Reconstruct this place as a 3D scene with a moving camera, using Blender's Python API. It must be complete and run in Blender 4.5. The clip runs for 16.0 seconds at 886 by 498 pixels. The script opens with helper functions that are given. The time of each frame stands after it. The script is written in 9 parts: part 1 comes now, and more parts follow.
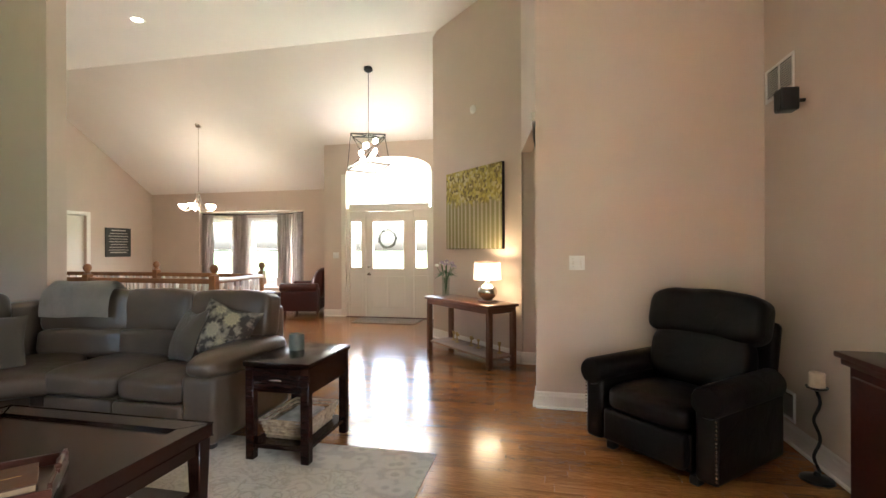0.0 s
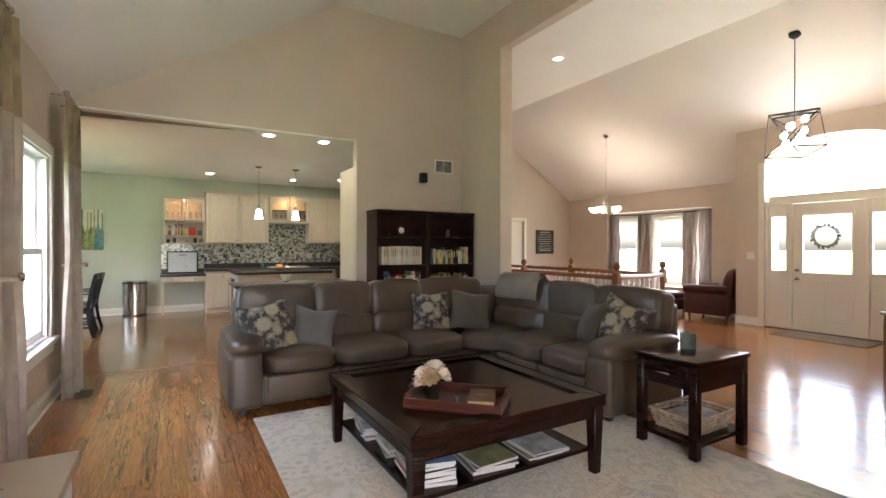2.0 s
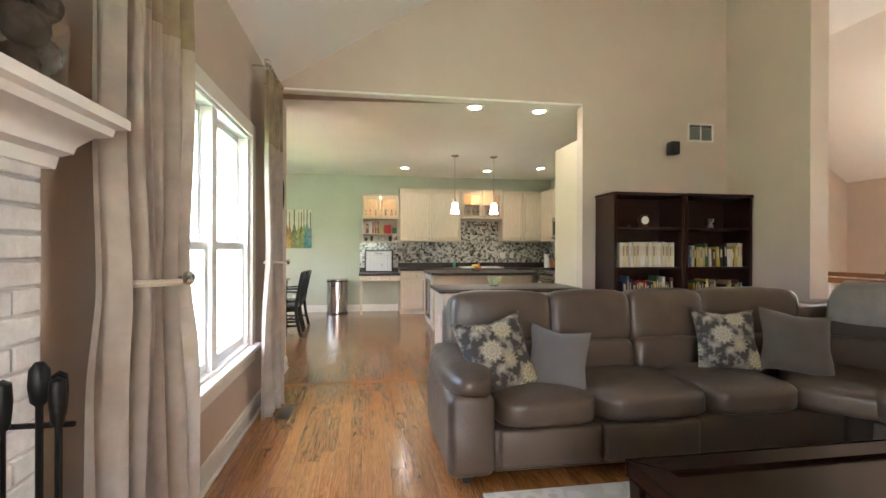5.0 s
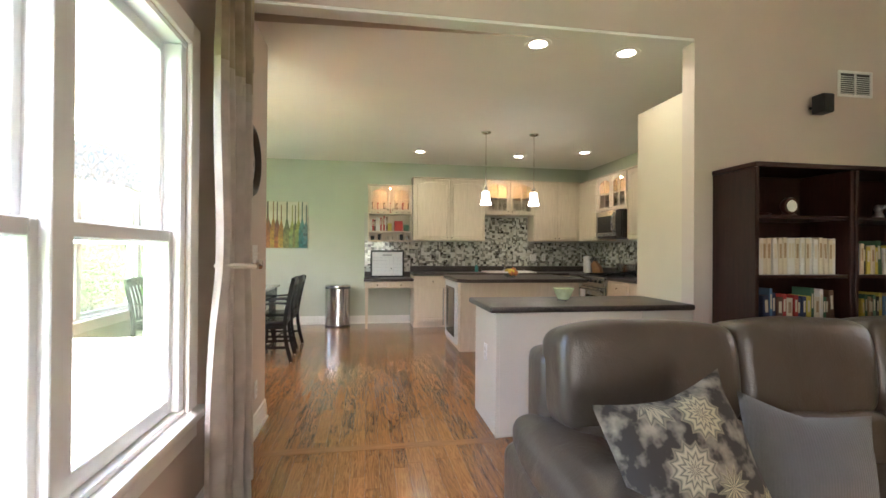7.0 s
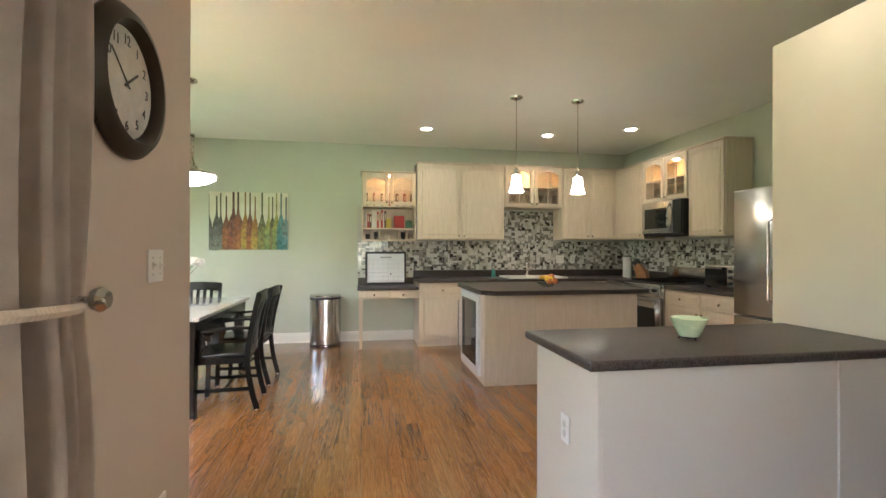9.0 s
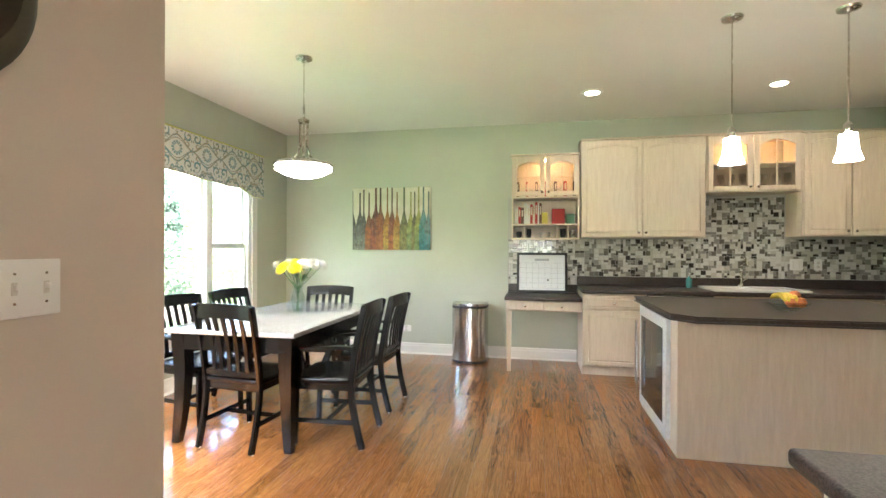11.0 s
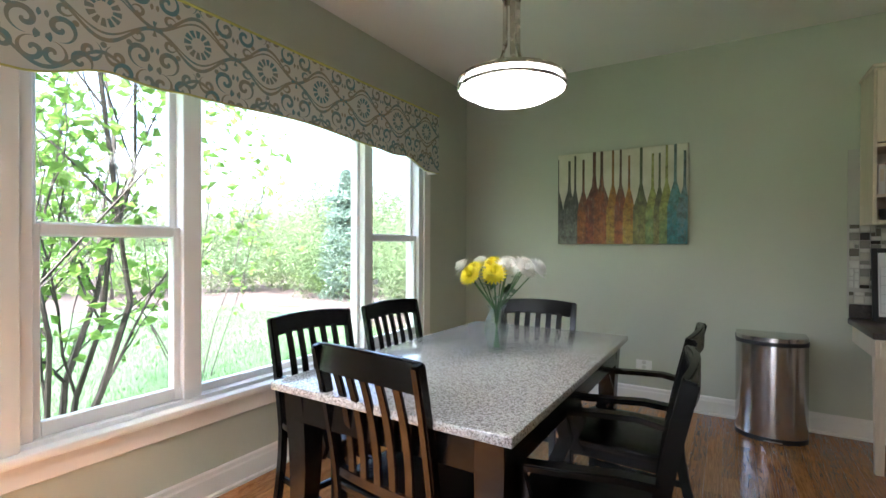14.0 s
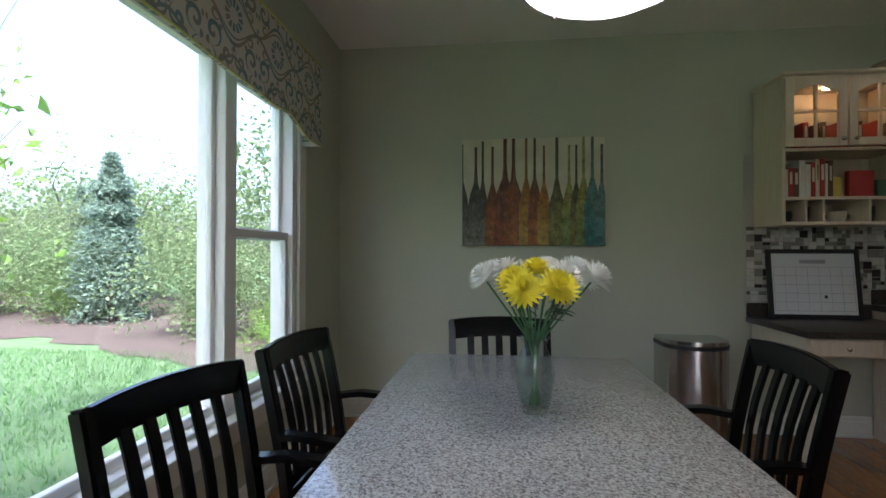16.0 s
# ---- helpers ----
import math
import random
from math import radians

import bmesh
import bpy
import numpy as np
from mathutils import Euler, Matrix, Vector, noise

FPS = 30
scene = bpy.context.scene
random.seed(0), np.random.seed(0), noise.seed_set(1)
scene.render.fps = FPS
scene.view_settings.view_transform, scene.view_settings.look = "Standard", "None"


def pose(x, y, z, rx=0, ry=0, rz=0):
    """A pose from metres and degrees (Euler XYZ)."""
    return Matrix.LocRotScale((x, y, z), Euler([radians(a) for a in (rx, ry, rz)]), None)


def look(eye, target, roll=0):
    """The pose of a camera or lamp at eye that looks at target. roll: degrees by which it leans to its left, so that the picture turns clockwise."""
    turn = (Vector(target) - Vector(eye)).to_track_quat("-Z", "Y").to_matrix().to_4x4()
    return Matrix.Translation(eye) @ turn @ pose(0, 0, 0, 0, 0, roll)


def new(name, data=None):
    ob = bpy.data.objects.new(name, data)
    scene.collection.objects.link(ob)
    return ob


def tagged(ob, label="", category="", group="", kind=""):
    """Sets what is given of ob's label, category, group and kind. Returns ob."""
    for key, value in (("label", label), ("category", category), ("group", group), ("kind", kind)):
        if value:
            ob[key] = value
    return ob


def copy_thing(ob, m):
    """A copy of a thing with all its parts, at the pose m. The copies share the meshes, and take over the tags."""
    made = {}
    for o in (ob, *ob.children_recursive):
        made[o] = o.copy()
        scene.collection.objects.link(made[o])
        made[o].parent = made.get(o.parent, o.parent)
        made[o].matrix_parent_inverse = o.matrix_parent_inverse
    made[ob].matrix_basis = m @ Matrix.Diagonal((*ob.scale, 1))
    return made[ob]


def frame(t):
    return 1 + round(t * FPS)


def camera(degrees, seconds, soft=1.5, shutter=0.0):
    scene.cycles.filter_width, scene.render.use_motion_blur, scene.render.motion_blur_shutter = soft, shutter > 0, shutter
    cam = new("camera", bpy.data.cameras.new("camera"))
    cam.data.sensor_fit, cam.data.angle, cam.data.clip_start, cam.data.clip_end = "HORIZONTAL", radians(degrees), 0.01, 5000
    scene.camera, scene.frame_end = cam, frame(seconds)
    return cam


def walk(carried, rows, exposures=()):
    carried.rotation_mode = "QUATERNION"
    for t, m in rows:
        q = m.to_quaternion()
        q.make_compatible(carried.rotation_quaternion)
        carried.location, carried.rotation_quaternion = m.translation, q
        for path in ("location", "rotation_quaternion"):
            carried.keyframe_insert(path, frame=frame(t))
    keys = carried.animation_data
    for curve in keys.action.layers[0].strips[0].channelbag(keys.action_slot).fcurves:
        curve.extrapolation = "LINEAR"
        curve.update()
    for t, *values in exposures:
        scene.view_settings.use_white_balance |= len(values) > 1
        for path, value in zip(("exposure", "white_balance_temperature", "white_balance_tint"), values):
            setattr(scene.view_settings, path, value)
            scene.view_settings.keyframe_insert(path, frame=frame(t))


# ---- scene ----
cam = camera(87.3, 16.0)
EXPOSURES = [(0.0, 4.95, 5950.0, 8.0), (1.0, 4.72, 5950.0, 11.0), (2.5, 5.0, 6050.0, 12.0), (3.5, 5.25, 6000.0, 12.0), (6.5, 5.1, 6150.0, 12.0), (8.0, 4.95, 6150.0, 11.0), (11.0, 5.42, 6050.0, 8.5), (12.5, 4.65, 5850.0, 8.5), (13.5, 4.1, 5750.0, 9.0), (14.5, 3.65, 5750.0, 13.0), (16.0, 2.9, 5650.0, 12.0)]
PATH = [
    (0, (0.708, 0.179, 1.315), (0.28, 2.133, 1.316), -0.2),
    (0.5, (0.899, 0.208, 1.319), (0.001, 1.996, 1.322), 0.1),
    (1, (1.003, 0.152, 1.327), (-0.325, 1.647, 1.329), 0.2),
    (1.5, (1.017, 0.027, 1.325), (-0.562, 1.255, 1.327), 0.3),
    (2, (0.989, -0.035, 1.329), (-0.74, 0.97, 1.324), 0.1),
    (2.5, (0.964, -0.044, 1.344), (-0.876, 0.738, 1.342), 0.1),
    (3, (0.805, -0.107, 1.33), (-1.111, 0.465, 1.322), 0.3),
    (3.5, (0.543, -0.123, 1.303), (-1.413, 0.296, 1.297), 0.2),
    (4, (0.235, -0.089, 1.294), (-1.734, 0.26, 1.285), 0.1),
    (6.5, (-1.674, -0.147, 1.251), (-3.65, 0.165, 1.252), 0.2),
    (7, (-2.029, -0.202, 1.241), (-4.003, 0.119, 1.251), 0.4),
    (7.5, (-2.396, -0.232, 1.23), (-4.365, 0.123, 1.237), 0.2),
    (8, (-2.787, -0.271, 1.238), (-4.745, 0.138, 1.244), 0.2),
    (10.5, (-4.262, 0.01, 1.311), (-6.259, -0.112, 1.311), 0.1),
    (11, (-4.54, 0.069, 1.299), (-6.501, -0.324, 1.296), 0.2),
    (11.5, (-4.832, 0.091, 1.292), (-6.731, -0.538, 1.288), 0.1),
    (12, (-5.113, 0.042, 1.296), (-6.909, -0.836, 1.285), 0.1),
    (12.5, (-5.398, -0.104, 1.284), (-7.098, -1.158, 1.278), -0.0),
    (13, (-5.646, -0.316, 1.286), (-7.306, -1.431, 1.279), -0.0),
    (13.5, (-5.844, -0.616, 1.281), (-7.516, -1.713, 1.265), 0.2),
    (14, (-6.07, -0.929, 1.259), (-7.774, -1.976, 1.245), 0.2),
    (14.5, (-6.287, -1.229, 1.255), (-8.016, -2.235, 1.241), 0.3),
    (15, (-6.487, -1.549, 1.253), (-8.273, -2.449, 1.236), 0.3),
    (15.5, (-6.635, -1.795, 1.254), (-8.503, -2.511, 1.235), 0.5),
    (16, (-6.684, -1.966, 1.222), (-8.672, -2.186, 1.24), 0.1),
]
walk(cam, [(t, look(eye, target, roll)) for t, eye, target, roll in PATH], EXPOSURES)

# ---- world and large lights ----
LAMPW = {'can': 0.085, 'bowl': 0.22, 'door': 3.8, 'bay': 18.0, 'foyer': 0.06, 'table': 0.4, 'side': 2.2}
SUN_EL, SUN_ROT = 55.0, 72.2
world = bpy.data.worlds.new("sky")
scene.world = world
world.use_nodes = True
wn = world.node_tree.nodes
sky = wn.new("ShaderNodeTexSky")
sky.sky_type = "NISHITA"
sky.sun_disc = False
sky.sun_elevation, sky.sun_rotation = radians(SUN_EL), radians(SUN_ROT)
sky.air_density, sky.dust_density, sky.ozone_density = 1.0, 6.0, 1.0
wn["Background"].inputs["Strength"].default_value = 0.15
world.node_tree.links.new(sky.outputs[0], wn["Background"].inputs["Color"])


def lamp(name, kind, m, power, color, **more):
    data = bpy.data.lights.new(name, kind)
    data.energy, data.color = power, color
    if "size" in more:
        data.size = more["size"]
    if "size_y" in more:
        data.shape, data.size_y = "RECTANGLE", more["size_y"]
    if "disk" in more:
        data.shape, data.size = "DISK", more["disk"]
    if "spread" in more:
        data.spread = radians(more["spread"])
    if "soft" in more:
        data.shadow_soft_size = more["soft"]
    if "angle" in more:
        data.angle = radians(more["angle"])
    ob = new(name, data)
    ob.matrix_world = m
    return ob


# hazy sun, high over the fireplace end of the house
lamp("sun", "SUN", look((0, 0, 0), (-0.952 * math.cos(radians(SUN_EL)), -0.306 * math.cos(radians(SUN_EL)), -math.sin(radians(SUN_EL))), 0), 3.0, (1.0, 0.96, 0.90), angle=6)

# ---- materials ----
MATS = {}


class N:
    """Short-hand for building one node material."""

    def __init__(self, name):
        self.m = bpy.data.materials.new(name)
        self.m.use_nodes = True
        self.t = self.m.node_tree
        self.b = self.t.nodes["Principled BSDF"]
        MATS[name] = self.m

    def n(self, kind, **kw):
        node = self.t.nodes.new("ShaderNode" + kind)
        for k, v in kw.items():
            if k in node.inputs.keys():
                self.set(node, k, v)
        return node

    def set(self, node, key, v):
        if hasattr(v, "is_output"):
            self.t.links.new(v, node.inputs[key])
        else:
            node.inputs[key].default_value = v

    def coord(self, scale=(1, 1, 1), kind="Object", rot=(0, 0, 0)):
        tc = self.t.nodes.new("ShaderNodeTexCoord")
        mp = self.t.nodes.new("ShaderNodeMapping")
        mp.inputs["Scale"].default_value = scale
        mp.inputs["Rotation"].default_value = [radians(a) for a in rot]
        self.t.links.new(tc.outputs[kind], mp.inputs["Vector"])
        return mp.outputs[0]

    def world(self, scale=(1, 1, 1)):
        g = self.t.nodes.new("ShaderNodeNewGeometry")
        mp = self.t.nodes.new("ShaderNodeMapping")
        mp.inputs["Scale"].default_value = scale
        self.t.links.new(g.outputs["Position"], mp.inputs["Vector"])
        return mp.outputs[0]

    def noise(self, vec, scale, detail=4, rough=0.55, distort=0.0):
        return self.n("TexNoise", Vector=vec, Scale=scale, Detail=detail, Roughness=rough, Distortion=distort).outputs["Fac"]

    def ramp(self, fac, *stops):
        r = self.t.nodes.new("ShaderNodeValToRGB")
        el = r.color_ramp.elements
        while len(el) < len(stops):
            el.new(0.5)
        for e, (p, c) in zip(el, stops):
            e.position = p
            e.color = (*c, 1) if len(c) == 3 else c
        self.t.links.new(fac, r.inputs[0])
        return r.outputs[0]

    def math(self, op, a, b=0.5, c=0.0):
        m = self.t.nodes.new("ShaderNodeMath")
        m.operation = op
        self.set(m, 0, a), self.set(m, 1, b), self.set(m, 2, c)
        return m.outputs[0]

    def mix(self, fac, a, b, blend="MIX"):
        m = self.t.nodes.new("ShaderNodeMix")
        m.data_type, m.blend_type = "RGBA", blend
        for key, v in ((0, fac), (6, a), (7, b)):
            if not hasattr(v, "is_output") and key and len(v) == 3:
                v = (*v, 1)
            self.set(m, key, v)
        return m.outputs[2]

    def bump(self, height, strength, dist=0.01):
        b = self.n("Bump", Height=height, Strength=strength, Distance=dist)
        self.t.links.new(b.outputs[0], self.b.inputs["Normal"])

    def out(self, **kw):
        for k, v in kw.items():
            k = k.replace("_", " ")
            if k == "Base Color" and not hasattr(v, "is_output") and len(v) == 3:
                v = (*v, 1)
            self.set(self.b, k, v)
        return self.m


def shade(c, k):
    return tuple(min(1.0, v * k) for v in c)


def paint(name, c, rough=0.6, bump=0.06, mottled=0.05, scale=260):
    k = N(name)
    v = k.world()
    big = k.noise(v, 1.1, 3)
    col = k.ramp(big, (0.3, shade(c, 1 - mottled)), (0.7, shade(c, 1 + mottled)))
    k.bump(k.noise(v, scale, 2), bump, 0.002)
    return k.out(Base_Color=col, Roughness=rough)


def plain(name, c, rough=0.5, metal=0.0, vary=0.08, scale=30, bump=0.0, coat=0.0):
    k = N(name)
    v = k.coord()
    col = k.ramp(k.noise(v, scale, 3), (0.3, shade(c, 1 - vary)), (0.7, shade(c, 1 + vary)))
    if bump:
        k.bump(k.noise(v, scale * 4, 3), bump, 0.002)
    return k.out(Base_Color=col, Roughness=rough, Metallic=metal, Coat_Weight=coat)


def wood(name, dark, light, rough=0.35, along="x", scale=1.0, coat=0.2, vary=0.25, spec=0.5):
    k = N(name)
    s = {"x": (1.2, 14, 14), "y": (14, 1.2, 14), "z": (14, 14, 1.2)}[along]
    v = k.coord(tuple(a * scale for a in s))
    grain = k.noise(v, 3.0, 6, 0.65, 0.6)
    fine = k.noise(v, 22.0, 3)
    f = k.math("MULTIPLY_ADD", fine, 0.35, k.math("MULTIPLY", grain, 0.75))
    rnd = k.n("ObjectInfo").outputs["Random"]
    f = k.math("ADD", f, k.math("MULTIPLY_ADD", rnd, vary * 0.5, -vary * 0.25))
    k.bump(fine, 0.06, 0.002)
    return k.out(Base_Color=k.ramp(f, (0.3, dark), (0.75, light)), Roughness=rough, Coat_Weight=coat, Coat_Roughness=0.15, Specular_IOR_Level=spec)


def leather(name, c, rough=0.38, crease=0.35, spec=0.42):
    k = N(name)
    v = k.coord()
    cells = k.n("TexVoronoi", Vector=v, Scale=170.0).outputs["Distance"]
    fold = k.noise(v, 7.0, 5, 0.6, 1.2)
    k.bump(k.math("MULTIPLY_ADD", fold, 6.0 * crease, k.math("MULTIPLY", cells, 0.18)), 0.35, 0.006)
    worn = k.noise(v, 3.0, 4)
    col = k.ramp(worn, (0.3, shade(c, 0.82)), (0.72, shade(c, 1.2)))
    r = k.math("MULTIPLY_ADD", k.noise(v, 12, 3), 0.16, rough - 0.08)
    return k.out(Base_Color=col, Roughness=r, Specular_IOR_Level=spec)


def fabric(name, c, weave=420, rough=0.9, vary=0.12, bump=0.4, sheen=0.2):
    k = N(name)
    v = k.coord()
    wv = k.n("TexWave", Vector=v, Scale=weave / 10, Distortion=1.5, Detail=2.0).outputs["Fac"]
    col = k.ramp(k.noise(v, 5, 4), (0.3, shade(c, 1 - vary)), (0.7, shade(c, 1 + vary)))
    k.bump(k.math("ADD", wv, k.noise(v, weave, 2)), bump, 0.002)
    return k.out(Base_Color=col, Roughness=rough, Sheen_Weight=sheen)


def metal(name, c, rough=0.28, brushed=None):
    k = N(name)
    v = k.coord(brushed or (1, 1, 1))
    n = k.noise(v, 60 if brushed else 20, 4)
    k.bump(n, 0.05, 0.001)
    return k.out(Base_Color=k.ramp(n, (0.3, shade(c, 0.85)), (0.7, shade(c, 1.1))), Metallic=1.0,
                 Roughness=k.math("MULTIPLY_ADD", n, 0.2, rough - 0.1))


def glow(name, c, strength):
    k = N(name)
    return k.out(Base_Color=(0.8, 0.8, 0.8), Emission_Color=(*c, 1), Emission_Strength=strength)


def glass(name, c=(1, 1, 1), rough=0.0, thin=True):
    k = N(name)
    if thin:
        tr = k.n("BsdfTransparent", Color=(*shade(c, 0.96), 1))
        gl = k.n("BsdfGlossy", Roughness=rough)
        fr = k.n("LayerWeight", Blend=0.5)
        mx = k.t.nodes.new("ShaderNodeMixShader")
        k.t.links.new(k.math("MULTIPLY_ADD", k.math("POWER", fr.outputs["Facing"], 5.0), 0.55, 0.035), mx.inputs[0])
        k.t.links.new(tr.outputs[0], mx.inputs[1])
        k.t.links.new(gl.outputs[0], mx.inputs[2])
        k.t.links.new(mx.outputs[0], k.t.nodes["Material Output"].inputs[0])
        return k.m
    return k.out(Base_Color=c, Transmission_Weight=1.0, Roughness=rough, IOR=1.45)


WALL = paint("beige_paint", (0.585, 0.485, 0.405))
GREEN = paint("sage_green_paint", (0.50, 0.515, 0.41))
CEIL = paint("ceiling_paint", (0.80, 0.77, 0.73), 0.8, 0.1, 0.02)
CEILK = paint("kitchen_ceiling_paint", (0.83, 0.815, 0.76), 0.8, 0.1, 0.02)
TRIM = paint("white_trim_paint", (0.78, 0.75, 0.69), 0.35, 0.02, 0.02)
VINYL = paint("white_window_vinyl", (0.80, 0.80, 0.79), 0.3, 0.01, 0.01)
SIDING = paint("beige_siding", (0.74, 0.70, 0.63), 0.7, 0.1, 0.05)
PANE = glass("window_glass")


def oak():
    k = N("oak_boards")
    v = k.coord((0.75, 16, 16))
    rnd = k.n("ObjectInfo").outputs["Random"]
    isl = k.n("NewGeometry").outputs["Random Per Island"]
    r = k.math("FRACT", k.math("ADD", rnd, isl))
    sh = k.n("VectorMath")
    k.set(sh, 0, v)
    cb = k.n("CombineXYZ", X=k.math("MULTIPLY", r, 37.0), Y=k.math("MULTIPLY", r, 91.0), Z=0.0)
    k.set(sh, 1, cb.outputs[0])
    v2 = sh.outputs[0]
    grain = k.noise(v2, 1.6, 5, 0.6, 1.4)
    rings = k.math("FRACT", k.math("MULTIPLY", grain, 9.0))
    pores = k.noise(k.coord((3, 120, 120)), 4.0, 3)
    f = k.math("MULTIPLY_ADD", rings, 0.52, k.math("MULTIPLY", grain, 0.30))
    f = k.math("MULTIPLY_ADD", pores, 0.22, f)
    f = k.math("MULTIPLY_ADD", r, 0.22, k.math("SUBTRACT", f, 0.06))
    col = k.ramp(f, (0.14, (0.075, 0.023, 0.006)), (0.36, (0.20, 0.072, 0.019)), (0.84, (0.44, 0.20, 0.062)))
    k.bump(k.math("ADD", pores, rings), 0.05, 0.001)
    rough = k.math("MULTIPLY_ADD", k.noise(k.world(), 2.5, 4), 0.12, 0.13)
    return k.out(Base_Color=col, Roughness=rough, Coat_Weight=0.5, Coat_Roughness=0.12)


OAK = oak()
ESPRESSO = wood("espresso_wood", (0.005, 0.0018, 0.0012), (0.018, 0.006, 0.0035), 0.2, coat=0.0, spec=0.2)
WALNUT = wood("dark_walnut_stain", (0.010, 0.0032, 0.0022), (0.034, 0.0105, 0.007), 0.3, along="z", coat=0.0, spec=0.3)
CHERRY = wood("cherry_wood", (0.05, 0.017, 0.008), (0.17, 0.065, 0.03), 0.3, coat=0.3)
MAHOG = wood("mahogany_wood", (0.024, 0.006, 0.004), (0.08, 0.02, 0.012), 0.3, coat=0.1)
RAILOAK = wood("golden_oak", (0.15, 0.055, 0.016), (0.36, 0.16, 0.05), 0.3, coat=0.3)
BLACK = wood("black_lacquer", (0.002, 0.002, 0.0022), (0.006, 0.0056, 0.0056), 0.24, coat=0.0, spec=0.3)
CREAM = wood("cream_stained_maple", (0.58, 0.47, 0.34), (0.72, 0.61, 0.47), 0.4, along="z", coat=0.1, vary=0.08)
COUNTER = N("dark_counter")
_v = COUNTER.coord()
COUNTER = COUNTER.out(Base_Color=COUNTER.ramp(COUNTER.n("TexVoronoi", Vector=_v, Scale=240.0).outputs["Color"], (0.2, (0.022, 0.016, 0.014)), (0.8, (0.085, 0.065, 0.055))), Roughness=0.38, Specular_IOR_Level=0.35)
GRANITE = N("speckled_granite")
_v = GRANITE.coord()
_a = GRANITE.ramp(GRANITE.n("TexVoronoi", Vector=_v, Scale=230.0).outputs["Color"], (0.25, (0.05, 0.045, 0.045)), (0.42, (0.36, 0.33, 0.30)), (0.7, (0.62, 0.60, 0.57)))
_b = GRANITE.ramp(GRANITE.noise(_v, 110, 4), (0.35, (0.28, 0.24, 0.21)), (0.65, (0.75, 0.73, 0.70)))
GRANITE = GRANITE.out(Base_Color=GRANITE.mix(0.45, _a, _b), Roughness=0.14, Coat_Weight=0.2)
SOFA = leather("taupe_leather", (0.075, 0.054, 0.037), 0.32, 0.3)
DARKLEATHER = leather("black_leather", (0.004, 0.0027, 0.0027), 0.38, spec=0.16)
REDLEATHER = leather("oxblood_leather", (0.055, 0.010, 0.007), 0.34)
STEEL = metal("brushed_steel", (0.58, 0.57, 0.56), 0.2, (1, 1, 40))
NICKEL = metal("satin_nickel", (0.60, 0.56, 0.50), 0.26)
IRON = plain("black_iron", (0.012, 0.012, 0.012), 0.45, 0.6)
BLACKPL = plain("black_plastic", (0.012, 0.012, 0.013), 0.45)
WHITEPL = plain("white_plastic", (0.78, 0.76, 0.72), 0.4, vary=0.02)
BRICKW = N("whitewashed_brick")
_v = BRICKW.world()
BRICKW.bump(BRICKW.noise(_v, 60, 5), 0.5, 0.004)
BRICKW = BRICKW.out(Base_Color=BRICKW.ramp(BRICKW.noise(_v, 14, 6, 0.7), (0.3, (0.60, 0.57, 0.56)), (0.62, (0.80, 0.79, 0.79))), Roughness=0.75)
MORTAR = paint("grey_mortar", (0.50, 0.48, 0.46), 0.9, 0.4)
HEARTHSTONE = paint("tan_hearth_stone", (0.50, 0.40, 0.30), 0.6, 0.2, 0.06, 90)

# ---- building tools ----
def merge(bm, tmp):
    me = bpy.data.meshes.new("tmp")
    tmp.to_mesh(me)
    tmp.free()
    bm.from_mesh(me)
    bpy.data.meshes.remove(me)
    return bm


def box(x0, y0, z0, x1, y1, z1, r=0.0, seg=2, bm=None):
    """A box from corner to corner, its edges rounded by r."""
    tmp = bmesh.new()
    bmesh.ops.create_cube(tmp, size=1)
    for v in tmp.verts:
        v.co = Vector(((x0 + x1) / 2 + v.co.x * (x1 - x0), (y0 + y1) / 2 + v.co.y * (y1 - y0), (z0 + z1) / 2 + v.co.z * (z1 - z0)))
    if r > 0:
        bmesh.ops.bevel(tmp, geom=tmp.edges[:], offset=r, segments=seg, profile=0.5, affect="EDGES", clamp_overlap=True)
    return merge(bm, tmp) if bm else tmp


def lathe(profile, seg=24, bm=None, centre=(0, 0, 0)):
    """A turned shape from (radius, height) pairs, bottom to top."""
    tmp = bmesh.new()
    rings = []
    for r, z in profile:
        if r < 1e-5:
            rings.append([tmp.verts.new((centre[0], centre[1], centre[2] + z))])
        else:
            rings.append([tmp.verts.new((centre[0] + r * math.cos(2 * math.pi * i / seg), centre[1] + r * math.sin(2 * math.pi * i / seg), centre[2] + z)) for i in range(seg)])
    for a, b in zip(rings, rings[1:]):
        for i in range(seg):
            j = (i + 1) % seg
            if len(a) == 1 and len(b) == 1:
                continue
            if len(a) == 1:
                tmp.faces.new((a[0], b[j], b[i])[::-1])
            elif len(b) == 1:
                tmp.faces.new((a[i], a[j], b[0]))
            else:
                tmp.faces.new((a[i], a[j], b[j], b[i]))
    hollow = min(profile[0][0], profile[-1][0]) > 1e-5 and abs(profile[0][1] - profile[-1][1]) < 0.021 and abs(profile[0][0] - profile[-1][0]) < 0.02 and len(profile) > 3
    if hollow:
        for i in range(seg):
            j = (i + 1) % seg
            tmp.faces.new((rings[-1][i], rings[-1][j], rings[0][j], rings[0][i]))
    for ring, flip in ((rings[0], True), (rings[-1], False)):
        if len(ring) > 1 and not hollow:
            tmp.faces.new(ring[::-1] if flip else ring)
    return merge(bm, tmp) if bm else tmp


